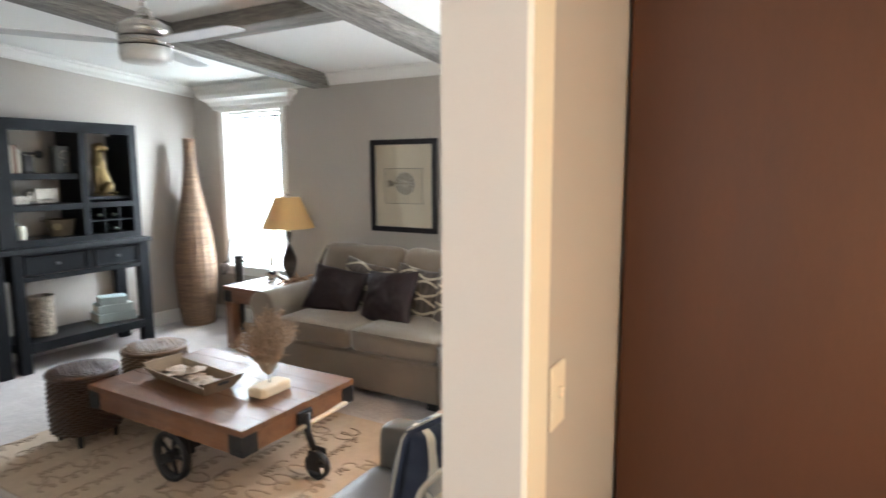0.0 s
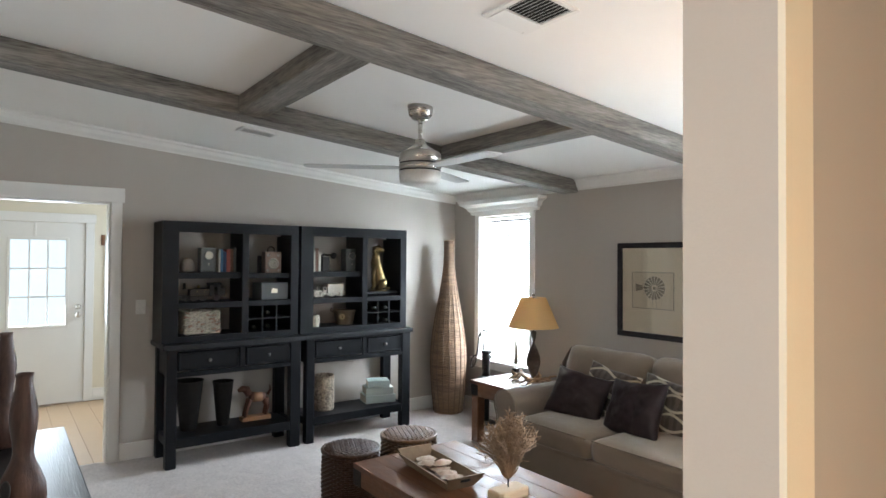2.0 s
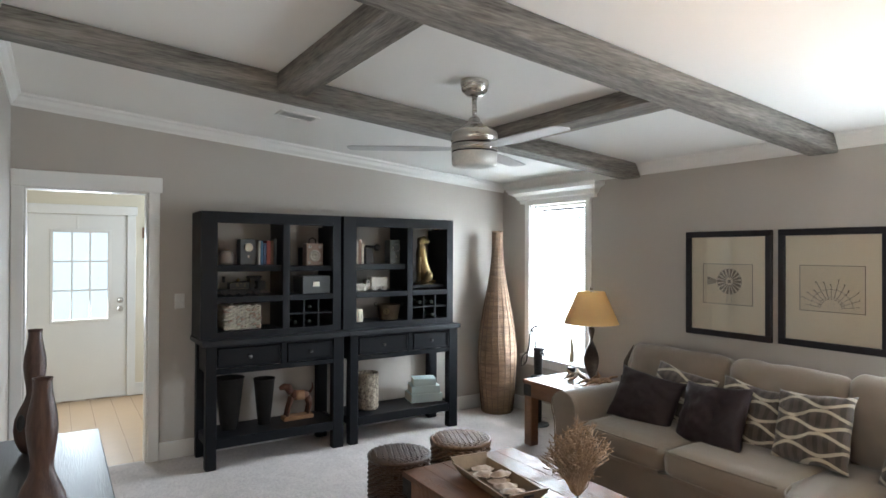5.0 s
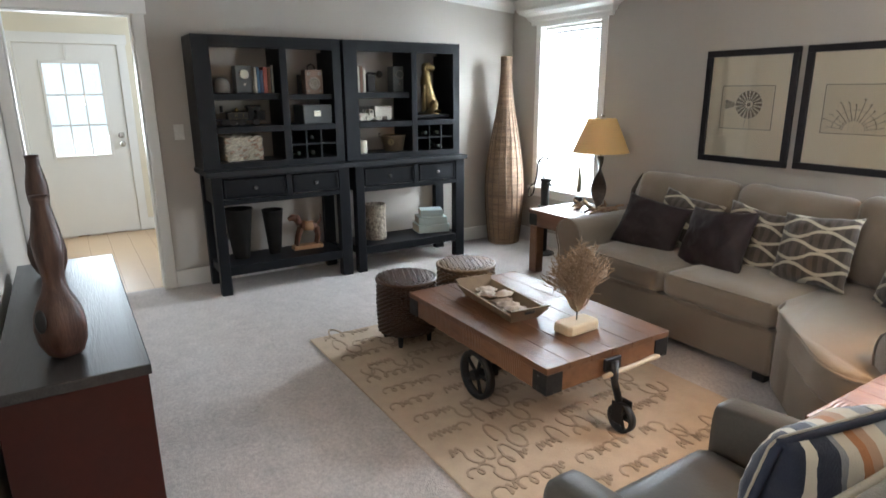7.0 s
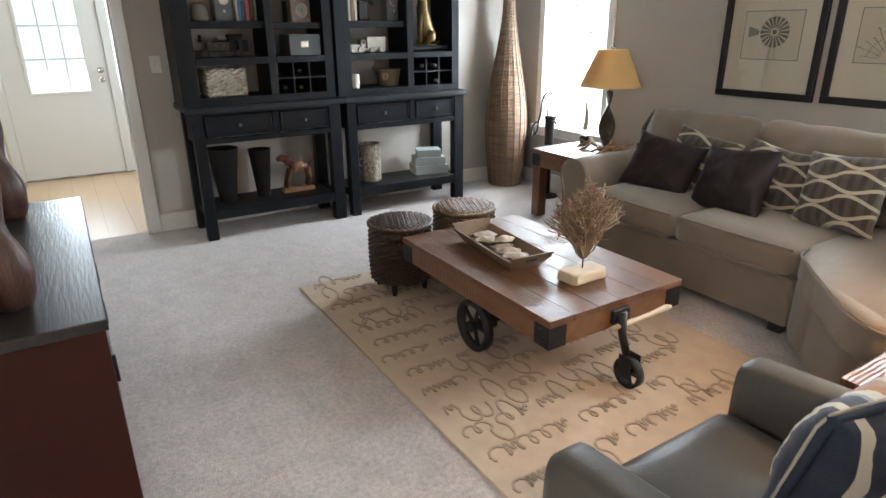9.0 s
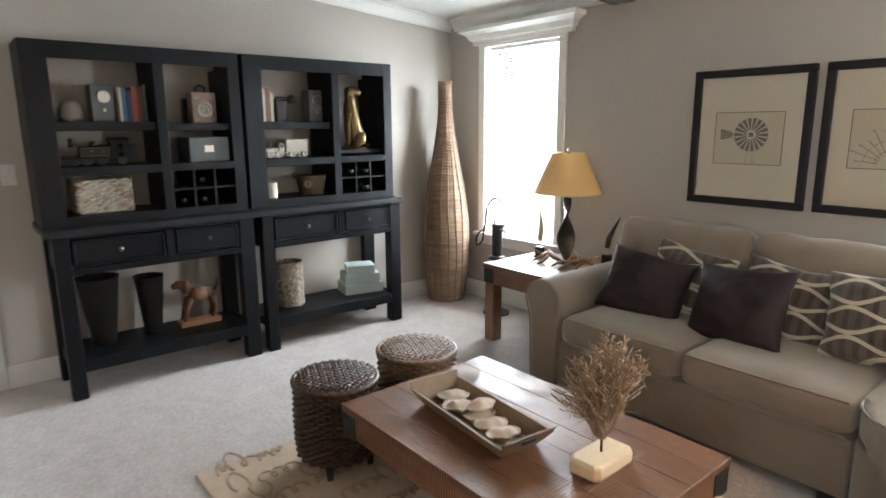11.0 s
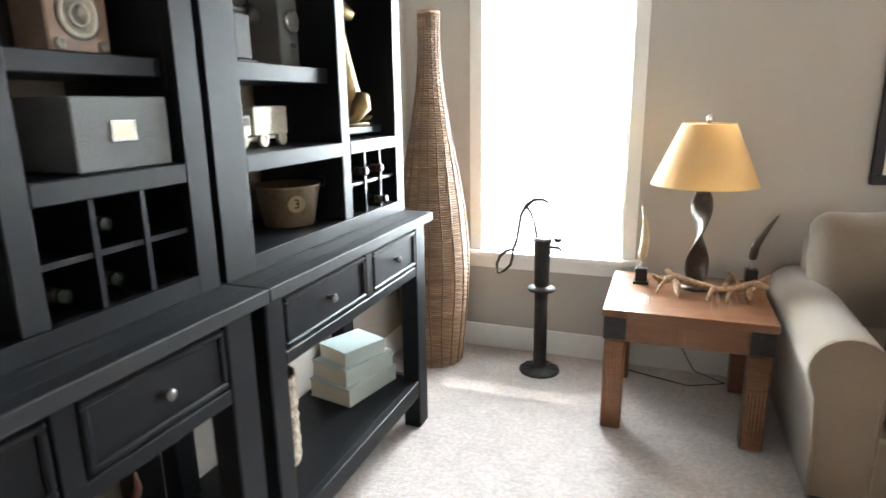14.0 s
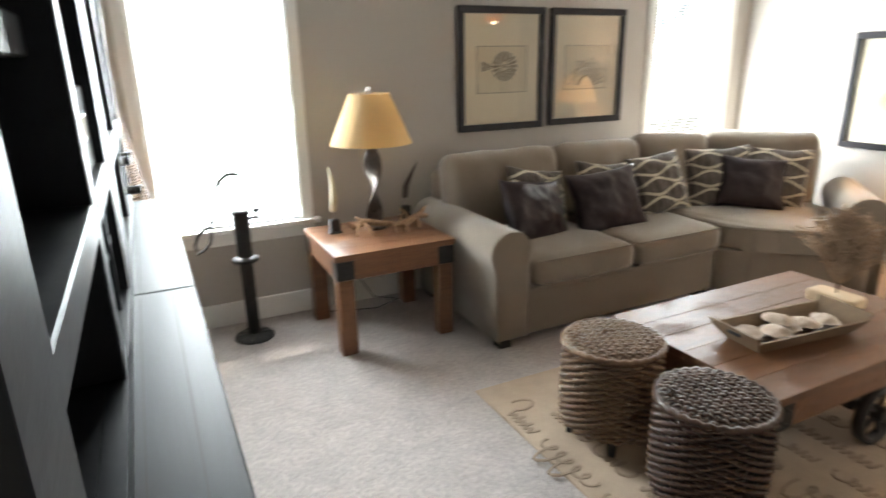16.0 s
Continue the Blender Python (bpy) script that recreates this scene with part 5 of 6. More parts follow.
def locomotive():
    l = thing("toy_locomotive", 0.208, -2.770, 1.254, label="black tinplate toy steam locomotive with gold lettering", category="toy train")
    part("chassis", box(-0.035, 0.035, -0.185, 0.175, 0.035, 0.045, 0.001), M_LOCO, l)
    boiler = part("boiler", place(lathe(((0.030, -0.175), (0.030, 0.06)), 24), pose(0, 0, 0.078, 90)), M_LOCO, l, "", True)
    part("side_tank", box(0.018, 0.038, -0.105, 0.045, 0.045, 0.098, 0.002), M_LOCO2, l)
    part("side_tank", box(-0.038, -0.018, -0.105, 0.045, 0.045, 0.098, 0.002), M_LOCO2, l)
    for z in (0.050, 0.093):
        part("gold_line", box(0.0382, 0.0388, -0.10, 0.04, z, z + 0.0012), M_GOLD, l)
    for y, ch in ((-0.045, "M"), (0.010, "S")):
        lettering(l, ch, 0.024, pose(0.0385, y, 0.075) @ FACE_X, M_GOLD)
    part("chimney", lathe(((0.014, 0.10), (0.010, 0.115), (0.011, 0.140), (0.015, 0.146)), 16, None, pose(0, -0.14, 0)), M_LOCO, l, "", True)
    part("dome", lathe(((0.014, 0.10), (0.014, 0.12), (0.006, 0.130)), 16, None, pose(0, -0.03, 0)), M_GOLD, l, "brass dome", True)
    cab = part("cab", box(-0.038, 0.038, 0.050, 0.062, 0.045, 0.135, 0.001), M_LOCO, l)
    part("cab_side", box(0.034, 0.038, 0.062, 0.085, 0.045, 0.135), M_LOCO, l)
    part("cab_side", box(0.034, 0.038, 0.110, 0.135, 0.045, 0.135), M_LOCO, l)
    part("cab_side", box(-0.038, -0.034, 0.062, 0.135, 0.045, 0.135), M_LOCO, l)
    part("bunker", box(-0.038, 0.038, 0.135, 0.175, 0.045, 0.105, 0.002), M_LOCO, l)
    bm = bmesh.new()
    n = 10
    rows = [[bm.verts.new((0.045 * math.cos(a), y, 0.128 + 0.022 * math.sin(a))) for a in (math.pi * k / n for k in range(n + 1))] for y in (0.042, 0.145)]
    for k in range(n):
        bm.faces.new((rows[0][k], rows[0][k + 1], rows[1][k + 1], rows[1][k]))
    for f in rows:
        bm.faces.new(f if f is rows[1] else list(reversed(f)))
    bm.faces.new((rows[0][0], rows[1][0], rows[1][-1], rows[0][-1]))
    part("cab_roof", bm, M_LOCO, l)
    for y, rr in ((-0.13, 0.020), (-0.07, 0.030), (0.0, 0.030), (0.11, 0.022)):
        for s in (-1, 1):
            w = part("wheel", lathe(((rr * 0.75, -0.004), (rr, -0.004), (rr, 0.004), (rr * 0.75, 0.004), (rr * 0.75, 0.001), (0.005, 0.001), (0.005, 0.006)), 20), M_LOCO2, l, "dark steel wheel")
            w.matrix_basis = pose(s * 0.030, y, rr, 0, 90 * s, 0)
    part("coupling_rod", box(0.037, 0.041, -0.075, 0.005, 0.026, 0.032, 0.001), M_LOCO2, l, "dark steel rod")


locomotive()

b = thing("storage_box", 0.222, -2.212, 1.254, label="grey storage box with a cream card in a metal holder", category="box")
part("body", box(-0.12, 0.12, -0.112, 0.120, 0, 0.143, 0.003), M_BOXBOARD, b)
h = part("label_holder", box(0.120, 0.123, -0.030, 0.030, 0.055, 0.098, 0.001), M_STEEL, b)
part("card", box(0.123, 0.1238, -0.025, 0.025, 0.060, 0.093), M_LABEL, h)


def paper_basket():
    k = thing("woven_paper_basket", 0.158, -2.780, 0.990, label="cream basket woven from twisted newspaper strands", category="basket")
    w, d, h = 0.138, 0.118, 0.185
    part("liner", box(-d + 0.008, d - 0.008, -w + 0.008, w - 0.008, 0, h - 0.02), M_PAPERWEAVE, k)
    rows = 13
    rng = random.Random(5)
    for group_i in range(2):
        bm = bmesh.new()
        for i in range(rows):
            z = 0.012 + (h - 0.02) * i / (rows - 1)
            per = rounded([(-d, -w), (d, -w), (d, w), (-d, w)], 0.03, 3)
            loop = []
            for a, c in zip(per, per[1:] + per[:1]):
                n = max(1, int(math.dist(a, c) / 0.010))
                loop += [(a[0] + (c[0] - a[0]) * t / n, a[1] + (c[1] - a[1]) * t / n) for t in range(n)]
            pts = []
            for j, (x, y) in enumerate(loop):
                q = 0.005 * math.cos(2 * math.pi * j / 6 + math.pi * (i % 2)) + 0.002 * rng.uniform(-1, 1)
                f = 1 + q / math.hypot(x, y)
                pts.append((x * f, y * f, z + 0.0055 * math.sin(2 * math.pi * j / 6 + math.pi * (i % 2)) + rng.uniform(-0.002, 0.002)))
            if group_i == 0:
                tube(pts, 0.0080, 5, bm, True)
            else:
                for s in range(3):
                    a = rng.randrange(len(pts) - 6)
                    part("red_strand", tube([(x * 1.012, y * 1.012, z) for x, y, z in pts[a:a + 4]], 0.0082, 5), M_REDPAPER, k, "red printed strand", True)
        if group_i == 0:
            part("weave", bm, M_PAPERWEAVE, k, "", True)
        else:
            bm.free()


paper_basket()


def bottle(y, z, tip):
    t = thing("wine_bottle", tip - 0.30, y, z, label="dark wine bottle lying in the rack slot", category="bottle", group="rack bottles")
    g = part("glass", lathe(((0.034, 0.0), (0.037, 0.005), (0.037, 0.18), (0.030, 0.21), (0.014, 0.235), (0.0135, 0.295), (0.0155, 0.296), (0.0155, 0.304), (0.010, 0.305)), 24), M_BOTTLE, t, "", True)
    g.matrix_basis = pose(0, 0, 0, 0, 90, 0)
    f = part("foil", lathe(((0.0142, 0.258), (0.0145, 0.294)), 20), M_LOCO2, t, "dark foil", True)
    f.matrix_basis = pose(0, 0, 0, 0, 90, 0)


for y, z, tip in ((-2.375, 1.0275, 0.315), (-2.253, 1.144, 0.30), (-2.253, 1.0275, 0.31), (-1.250, 1.144, 0.38), (-1.128, 1.144, 0.38), (-1.128, 1.0275, 0.395)):
    bottle(y, z, tip)

book(-1.825, -1.806, 0.205, M_PALEBOOK, "cream book standing on the hutch shelf", 0.13, 0.27)
book(-1.804, -1.776, 0.210, M_BROWNBOOK, "faded pinkish brown book standing on the hutch shelf", 0.13, 0.27)
book(-1.772, -1.752, 0.180, M_PALEBOOK, "pale slim book standing on the hutch shelf", 0.13, 0.27)
p = thing("iron_bookend", 0.20, -1.675, 1.490, label="black iron bookend with a curled arm and ball", category="bookend")
part("plate", box(-0.05, 0.05, -0.045, 0.040, 0, 0.012, 0.002), M_IRON, p)
part("upright", box(-0.045, 0.045, -0.045, 0.025, 0.012, 0.135, 0.004), M_IRON, p)
part("arm", tube([(0, -0.045, 0.13), (0, -0.02, 0.155), (0, 0.03, 0.15), (0, 0.07, 0.152)], 0.011, 8), M_IRON, p, "", True)
part("ball", lathe(((0.008, -0.03), (0.026, -0.018), (0.030, 0), (0.026, 0.018), (0.008, 0.03)), 16, None, pose(0, 0.085, 0.145)), M_IRON, p, "", True)
clock(-1.405, "grey box clock with a dark round dial", M_GREYBOX, 0.212)


def seated_dog():
    g = thing("gold_dog_statue", 0.225, -1.130, 1.296, label="aged gold seated hound statue in the tall bay", category="statue")
    bm = bmesh.new()
    # trunk rising from the haunches to the shoulders, then the neck and a head turned aside
    tube([(0, 0.030, 0.025), (0, 0.022, 0.080), (0, 0.006, 0.150), (0, -0.008, 0.215), (0, -0.014, 0.270), (0, -0.012, 0.320), (0, -0.008, 0.352)], [0.050, 0.058, 0.053, 0.050, 0.045, 0.036, 0.034], 18, bm)
    tube([(0, -0.022, 0.345), (0, -0.014, 0.378), (0.004, 0.008, 0.384), (0.010, 0.034, 0.370), (0.014, 0.052, 0.362)], [0.028, 0.040, 0.036, 0.023, 0.016], 14, bm)
    for s in (-1, 1):
        tube([(s * 0.030, -0.022, 0.398), (s * 0.044, -0.032, 0.366), (s * 0.042, -0.032, 0.318)], [0.010, 0.018, 0.008], 8, bm, False, 0.5)
        tube([(s * 0.030, -0.026, 0.235), (s * 0.031, -0.034, 0.140), (s * 0.030, -0.032, 0.040), (s * 0.031, -0.050, 0.018)], [0.027, 0.020, 0.015, 0.014], 10, bm)
        tube([(s * 0.040, 0.052, 0.105), (s * 0.048, 0.040, 0.066), (s * 0.046, 0.016, 0.024), (s * 0.046, -0.020, 0.018)], [0.030, 0.040, 0.020, 0.013], 10, bm)
    tube([(0, 0.068, 0.030), (0.01, 0.094, 0.022), (0.03, 0.100, 0.030)], [0.012, 0.010, 0.006], 8, bm)
    add_box(bm, -0.05, 0.05, -0.07, 0.08, 0.0, 0.012, 0.003)
    bmesh.ops.scale(bm, vec=(1.12, 1.12, 1.07), verts=bm.verts)
    bmesh.ops.rotate(bm, cent=(0, 0, 0), matrix=Matrix.Rotation(radians(-25), 3, "Z"), verts=bm.verts)
    me = bpy.data.meshes.new("gold_dog_statue")
    bm.to_mesh(me)
    bm.free()
    me.materials.append(M_GOLD)
    for q in me.polygons:
        q.use_smooth = True
    m = g.matrix_world.copy()
    bpy.data.objects.remove(g)
    ob = new("gold_dog_statue", me)
    ob.matrix_world = m
    tagged(ob, "aged gold seated hound statue in the tall hutch bay", "statue")


seated_dog()


def toy_truck():
    t = thing("pewter_toy_truck", 0.20, -1.655, 1.254, label="silver pewter toy truck with box body", category="toy truck")
    part("chassis", box(-0.03, 0.03, -0.155, 0.155, 0.022, 0.032, 0.002), M_SILVER, t)
    part("box_body", box(-0.042, 0.042, -0.01, 0.155, 0.034, 0.120, 0.005, 2), M_SILVER, t)
    part("cab", box(-0.036, 0.036, -0.060, -0.015, 0.034, 0.095, 0.005), M_SILVER, t)
    part("cab_window", box(0.0362, 0.0372, -0.050, -0.025, 0.065, 0.088), M_IRON, t)
    part("bonnet", box(-0.028, 0.028, -0.150, -0.060, 0.034, 0.062, 0.006, 2), M_SILVER, t)
    part("stack", lathe(((0.005, 0.06), (0.005, 0.10)), 10, None, pose(0.02, -0.11, 0)), M_SILVER, t)
    for y in (-0.125, -0.065, 0.035, 0.125):
        for s in (-1, 1):
            w = part("wheel", lathe(((0.012, -0.006), (0.022, -0.006), (0.022, 0.006), (0.012, 0.006), (0.008, 0.003)), 18), M_SILVER, t)
            w.matrix_basis = pose(s * 0.036, y, 0.022, 0, 90 * s, 0)


toy_truck()
c = thing("candle_tin", 0.255, -1.795, 0.990, label="cream candle tin with a faded number label", category="candle")
part("tin", lathe(((0.036, 0), (0.038, 0.004), (0.038, 0.10), (0.034, 0.104)), 28), M_LABEL, c, "", True)
part("label_frame", tube([(0.0392 * math.cos(a), 0.0392 * math.sin(a), z) for a, z in ((-0.4, 0.025), (0.4, 0.025), (0.4, 0.085), (-0.4, 0.085))], 0.0012, 4, None, True), M_IRON, c)


M_PAIL = material("worn tin", (0.21, 0.155, 0.100), 0.48, 0.45, second=(0.10, 0.07, 0.045), scale=18, grain=70, bump=0.2)
M_PLATEBRASS = material("dull tan brass", (0.44, 0.35, 0.21), 0.5, 0.3, second=(0.30, 0.22, 0.12), scale=20, grain=80, bump=0.1)


def pail():
    k = thing("metal_pail", 0.205, -1.475, 0.990, -40, label="worn brown tin pail with the number 3 and ear handles", category="pail")
    bm = lathe(((0.080, 0.0), (0.082, 0.004), (0.106, 0.128), (0.109, 0.134), (0.104, 0.134), (0.080, 0.012)), 36)
    part("body", bm, M_PAIL, k, "", True)
    for s in (-1, 1):
        part("ear", tube([(0, s * 0.100, 0.115), (0, s * 0.128, 0.120), (0, s * 0.132, 0.145), (0, s * 0.112, 0.150)], 0.004, 6), M_IRON, k)
    plate = part("number_plate", lathe(((0.028, 0), (0.028, 0.0015)), 28), M_PLATEBRASS, k, "round dull brass number plate")
    plate.matrix_basis = pose(0.0972, 0, 0.078, 0, 101, 0)
    lettering(plate, "3", 0.044, pose(0, 0, 0.0018, 0, 0, 90), M_LOCO)


pail()


# ---- things on the low shelves ----
def bucket(y, r0, r1, h, label):
    k = thing("black_bucket", 0.20, y, 0.218, label=label, category="bucket", group="black buckets")
    part("body", lathe(((r0, 0), (r0 * 1.02, 0.004), (r1, h - 0.006), (r1 + 0.004, h), (r1 - 0.004, h), (r0 - 0.006, 0.012)), 36), M_LOCO, k, "", True)
    part("rim", tube([((r1 + 0.001) * math.cos(a), (r1 + 0.001) * math.sin(a), h) for a in (2 * math.pi * i / 36 for i in range(36))], 0.0045, 6, None, True), M_LOCO, k, "", True)


bucket(-2.860, 0.062, 0.108, 0.395, "tall black metal flower bucket on the low shelf")
bucket(-2.590, 0.048, 0.082, 0.360, "smaller black metal flower bucket on the low shelf")


def wooden_dog():
    g = thing("wooden_dog_toy", 0.20, -2.31, 0.218, label="red-brown wooden hound toy on a tan base", category="toy dog")
    part("base", box(-0.045, 0.045, -0.13, 0.12, 0.0, 0.035, 0.004), M_TANWOOD, g, "tan wooden base")
    part("body", tube([(0, 0.075, 0.185), (0, 0.02, 0.19), (0, -0.05, 0.20)], [0.040, 0.036, 0.045], 12), M_DOGWOOD, g, "", True)
    part("saddle", tube([(0, 0.045, 0.19), (0, 0.0, 0.192), (0, -0.03, 0.196)], [0.043, 0.0405, 0.0435], 12), M_TANWOOD, g, "tan wooden middle", True)
    part("head", tube([(0, -0.06, 0.22), (0, -0.085, 0.265), (0, -0.12, 0.275), (0, -0.155, 0.262)], [0.030, 0.034, 0.028, 0.016], 12), M_DOGWOOD, g, "", True)
    for s in (-1, 1):
        part("ear", tube([(s * 0.026, -0.09, 0.285), (s * 0.036, -0.080, 0.25), (s * 0.032, -0.078, 0.215)], [0.008, 0.017, 0.008], 8, None, False, 0.5), M_DOGWOOD, g, "", True)
        part("leg", tube([(s * 0.024, -0.055, 0.18), (s * 0.024, -0.085, 0.10), (s * 0.024, -0.10, 0.036)], [0.022, 0.015, 0.013], 8), M_DOGWOOD, g, "", True)
        part("leg", tube([(s * 0.024, 0.075, 0.18), (s * 0.024, 0.095, 0.11), (s * 0.024, 0.075, 0.036)], [0.028, 0.017, 0.013], 8), M_DOGWOOD, g, "", True)
    part("tail", tube([(0, 0.10, 0.20), (0, 0.125, 0.24), (0, 0.12, 0.285)], [0.012, 0.009, 0.004], 8), M_DOGWOOD, g, "", True)


wooden_dog()
k = thing("bark_pot", 0.215, -1.682, 0.218, label="pale bark-textured cylinder pot on the low shelf", category="pot")
bm = lathe([(0.086, 0.0), (0.092, 0.01)] + [(0.093 + 0.002 * math.sin(i * 2.1), 0.02 + 0.0145 * i) for i in range(20)] + [(0.092, 0.318), (0.084, 0.318), (0.082, 0.10), (0.08, 0.02)], 44)
for v in bm.verts:
    if 0.012 < v.co.z < 0.31 and math.hypot(v.co.x, v.co.y) > 0.088:
        s = 1 + 0.035 * noise.noise(v.co * 42)
        v.co.x *= s
        v.co.y *= s
part("body", bm, M_BARK, k, "", True)
part("ear", tube([(0.03, -0.088, 0.20), (0.03, -0.115, 0.19), (0.03, -0.115, 0.15), (0.03, -0.088, 0.14)], 0.008, 8), M_BARK, k, "", True)
for z, w, dd, rz, h in ((0.218, 0.150, 0.105, -12, 0.075), (0.294, 0.135, 0.098, -17, 0.070), (0.365, 0.105, 0.085, -22, 0.062)):
    q = thing("aqua_book", 0.205, -1.105, z, rz, "pale aqua cloth book in a lying stack", "book", "aqua book stack")
    part("page_block", box(-dd + 0.004, dd - 0.004, -w + 0.004, w - 0.003, 0.004, h - 0.004), M_PAGES, q)
    part("cover", box(-dd, dd, -w, w, 0, 0.004, 0.001), M_AQUA, q)
    part("cover", box(-dd, dd, -w, w, h - 0.004, h, 0.001), M_AQUA, q)
    part("spine", box(dd - 0.003, dd + 0.002, -w, w, 0.001, h - 0.001, 0.001), M_AQUA, q)


# ---- hand pump sculpture ----
def pump():
    p = thing("hand_pump_sculpture", 0.822, -0.238, 0, label="black iron hand water pump ornament on the carpet", category="ornament")
    base = part("base", lathe(((0.105, 0.0), (0.105, 0.008), (0.098, 0.014), (0.06, 0.018), (0.045, 0.03)), 36), M_IRON, p, "", True)
    for i in range(10):
        a = 2 * math.pi * i / 10
        part("rib", tube([(0.05 * math.cos(a), 0.05 * math.sin(a), 0.020), (0.100 * math.cos(a), 0.100 * math.sin(a), 0.014)], 0.004, 6), M_IRON, base)
    part("pipe", lathe(((0.034, 0.02), (0.034, 0.44)), 24), M_IRON, p, "", True)
    part("collar", lathe(((0.04, 0.435), (0.068, 0.442), (0.070, 0.455), (0.05, 0.462), (0.040, 0.468)), 28), M_IRON, p, "", True)
    part("cylinder", lathe(((0.040, 0.46), (0.038, 0.50), (0.042, 0.69), (0.048, 0.695), (0.048, 0.712), (0.02, 0.716)), 24), M_IRON, p, "", True)
    part("spout", tube([(0.04, -0.01, 0.672), (0.085, -0.012, 0.672), (0.095, -0.012, 0.655)], 0.008, 8), M_IRON, p, "", True)
    part("tap", tube([(0.075, -0.012, 0.675), (0.075, -0.012, 0.70), (0.060, -0.012, 0.703), (0.092, -0.012, 0.703)], 0.005, 6), M_IRON, p)
    part("handle", tube([(0.026, 0, 0.893), (-0.005, 0, 0.906), (-0.045, 0, 0.905), (-0.088, 0, 0.872), (-0.112, 0, 0.825), (-0.122, 0, 0.76), (-0.130, 0, 0.70), (-0.150, 0, 0.645)], [0.006, 0.008, 0.009, 0.010, 0.008, 0.0075, 0.0075, 0.008], 8), M_IRON, p, "", True)
    part("fork_arm", tube([(-0.085, 0, 0.870), (-0.060, 0, 0.835), (-0.040, 0, 0.775), (-0.030, 0, 0.714)], [0.008, 0.007, 0.0065, 0.008], 8), M_IRON, p, "", True)
    part("rod", tube([(0.024, 0, 0.890), (0.008, 0, 0.712)], 0.0028, 6), M_STEEL, p)
    part("grip_loop", tube([(-0.150, 0, 0.648), (-0.185, 0, 0.634), (-0.218, 0, 0.604), (-0.236, 0, 0.560), (-0.228, 0, 0.512), (-0.195, 0, 0.528), (-0.164, 0, 0.560), (-0.152, 0, 0.605)], 0.0078, 8, None, True), M_IRON, p, "", True)
    part("tap_handle", tube([(0.058, -0.012, 0.713), (0.098, -0.012, 0.713)], 0.006, 8), M_IRON, p, "", True)


pump()


# ---- lamp and ornaments on the end table ----
def table_lamp(x, y, lit, label):
    l = thing("table_lamp", x, y, 0.54, label=label, category="lamp", group="table lamps")
    l.scale.z = 0.972
    part("foot", lathe(((0.062, 0), (0.062, 0.010), (0.045, 0.018)), 28), M_BRONZE, l, "", True)
    bm = bmesh.new()
    n, rings = 30, []
    for i in range(n + 1):
        t = i / n
        z = 0.015 + 0.44 * t
        wide = 0.030 + 0.034 * (math.sin(math.pi * min(1, t * 1.02)) ** 0.6)
        a = radians(-30 + 215 * t)
        ring = []
        for k in range(12):
            u = 2 * math.pi * k / 12
            x, y = wide * math.cos(u), 0.013 * math.sin(u)
            ring.append(bm.verts.new((x * math.cos(a) - y * math.sin(a), x * math.sin(a) + y * math.cos(a), z)))
        rings.append(ring)
    for a, b in zip(rings, rings[1:]):
        for k in range(12):
            bm.faces.new((a[k], a[(k + 1) % 12], b[(k + 1) % 12], b[k]))
    bm.faces.new(list(reversed(rings[0])))
    bm.faces.new(rings[-1])
    part("twisted_stem", bm, M_BRONZE, l, "", True)
    part("harp_rod", lathe(((0.006, 0.45), (0.006, 0.765)), 10), M_BRONZE, l)
    bm = bmesh.new()
    segs = 48
    prof = ((0.222, 0.487), (0.220, 0.492), (0.110, 0.752), (0.108, 0.757), (0.105, 0.755), (0.108, 0.748), (0.217, 0.492), (0.222, 0.487))
    rings = [[bm.verts.new((r * math.cos(2 * math.pi * k / segs), r * math.sin(2 * math.pi * k / segs), z)) for k in range(segs)] for r, z in prof]
    for a, b in zip(rings, rings[1:]):
        for k in range(segs):
            bm.faces.new((a[k], a[(k + 1) % segs], b[(k + 1) % segs], b[k]))
    part("shade", bm, M_SHADE, l, "golden fabric shade", True)
    part("bulb", lathe(((0.012, 0.53), (0.014, 0.60), (0.03, 0.645), (0.028, 0.67), (0.01, 0.69)), 20), M_PENDANT if lit else M_FROST, l, "", True).visible_shadow = not lit
    part("finial", lathe(((0.008, 0.757), (0.012, 0.762), (0.014, 0.775), (0.009, 0.790), (0.003, 0.797)), 16), M_STEEL, l, "", True)
    for k in range(3):
        a = 2 * math.pi * k / 3
        part("spider_arm", tube([(0, 0, 0.755), (0.106 * math.cos(a), 0.106 * math.sin(a), 0.752)], 0.002, 5), M_STEEL, l)


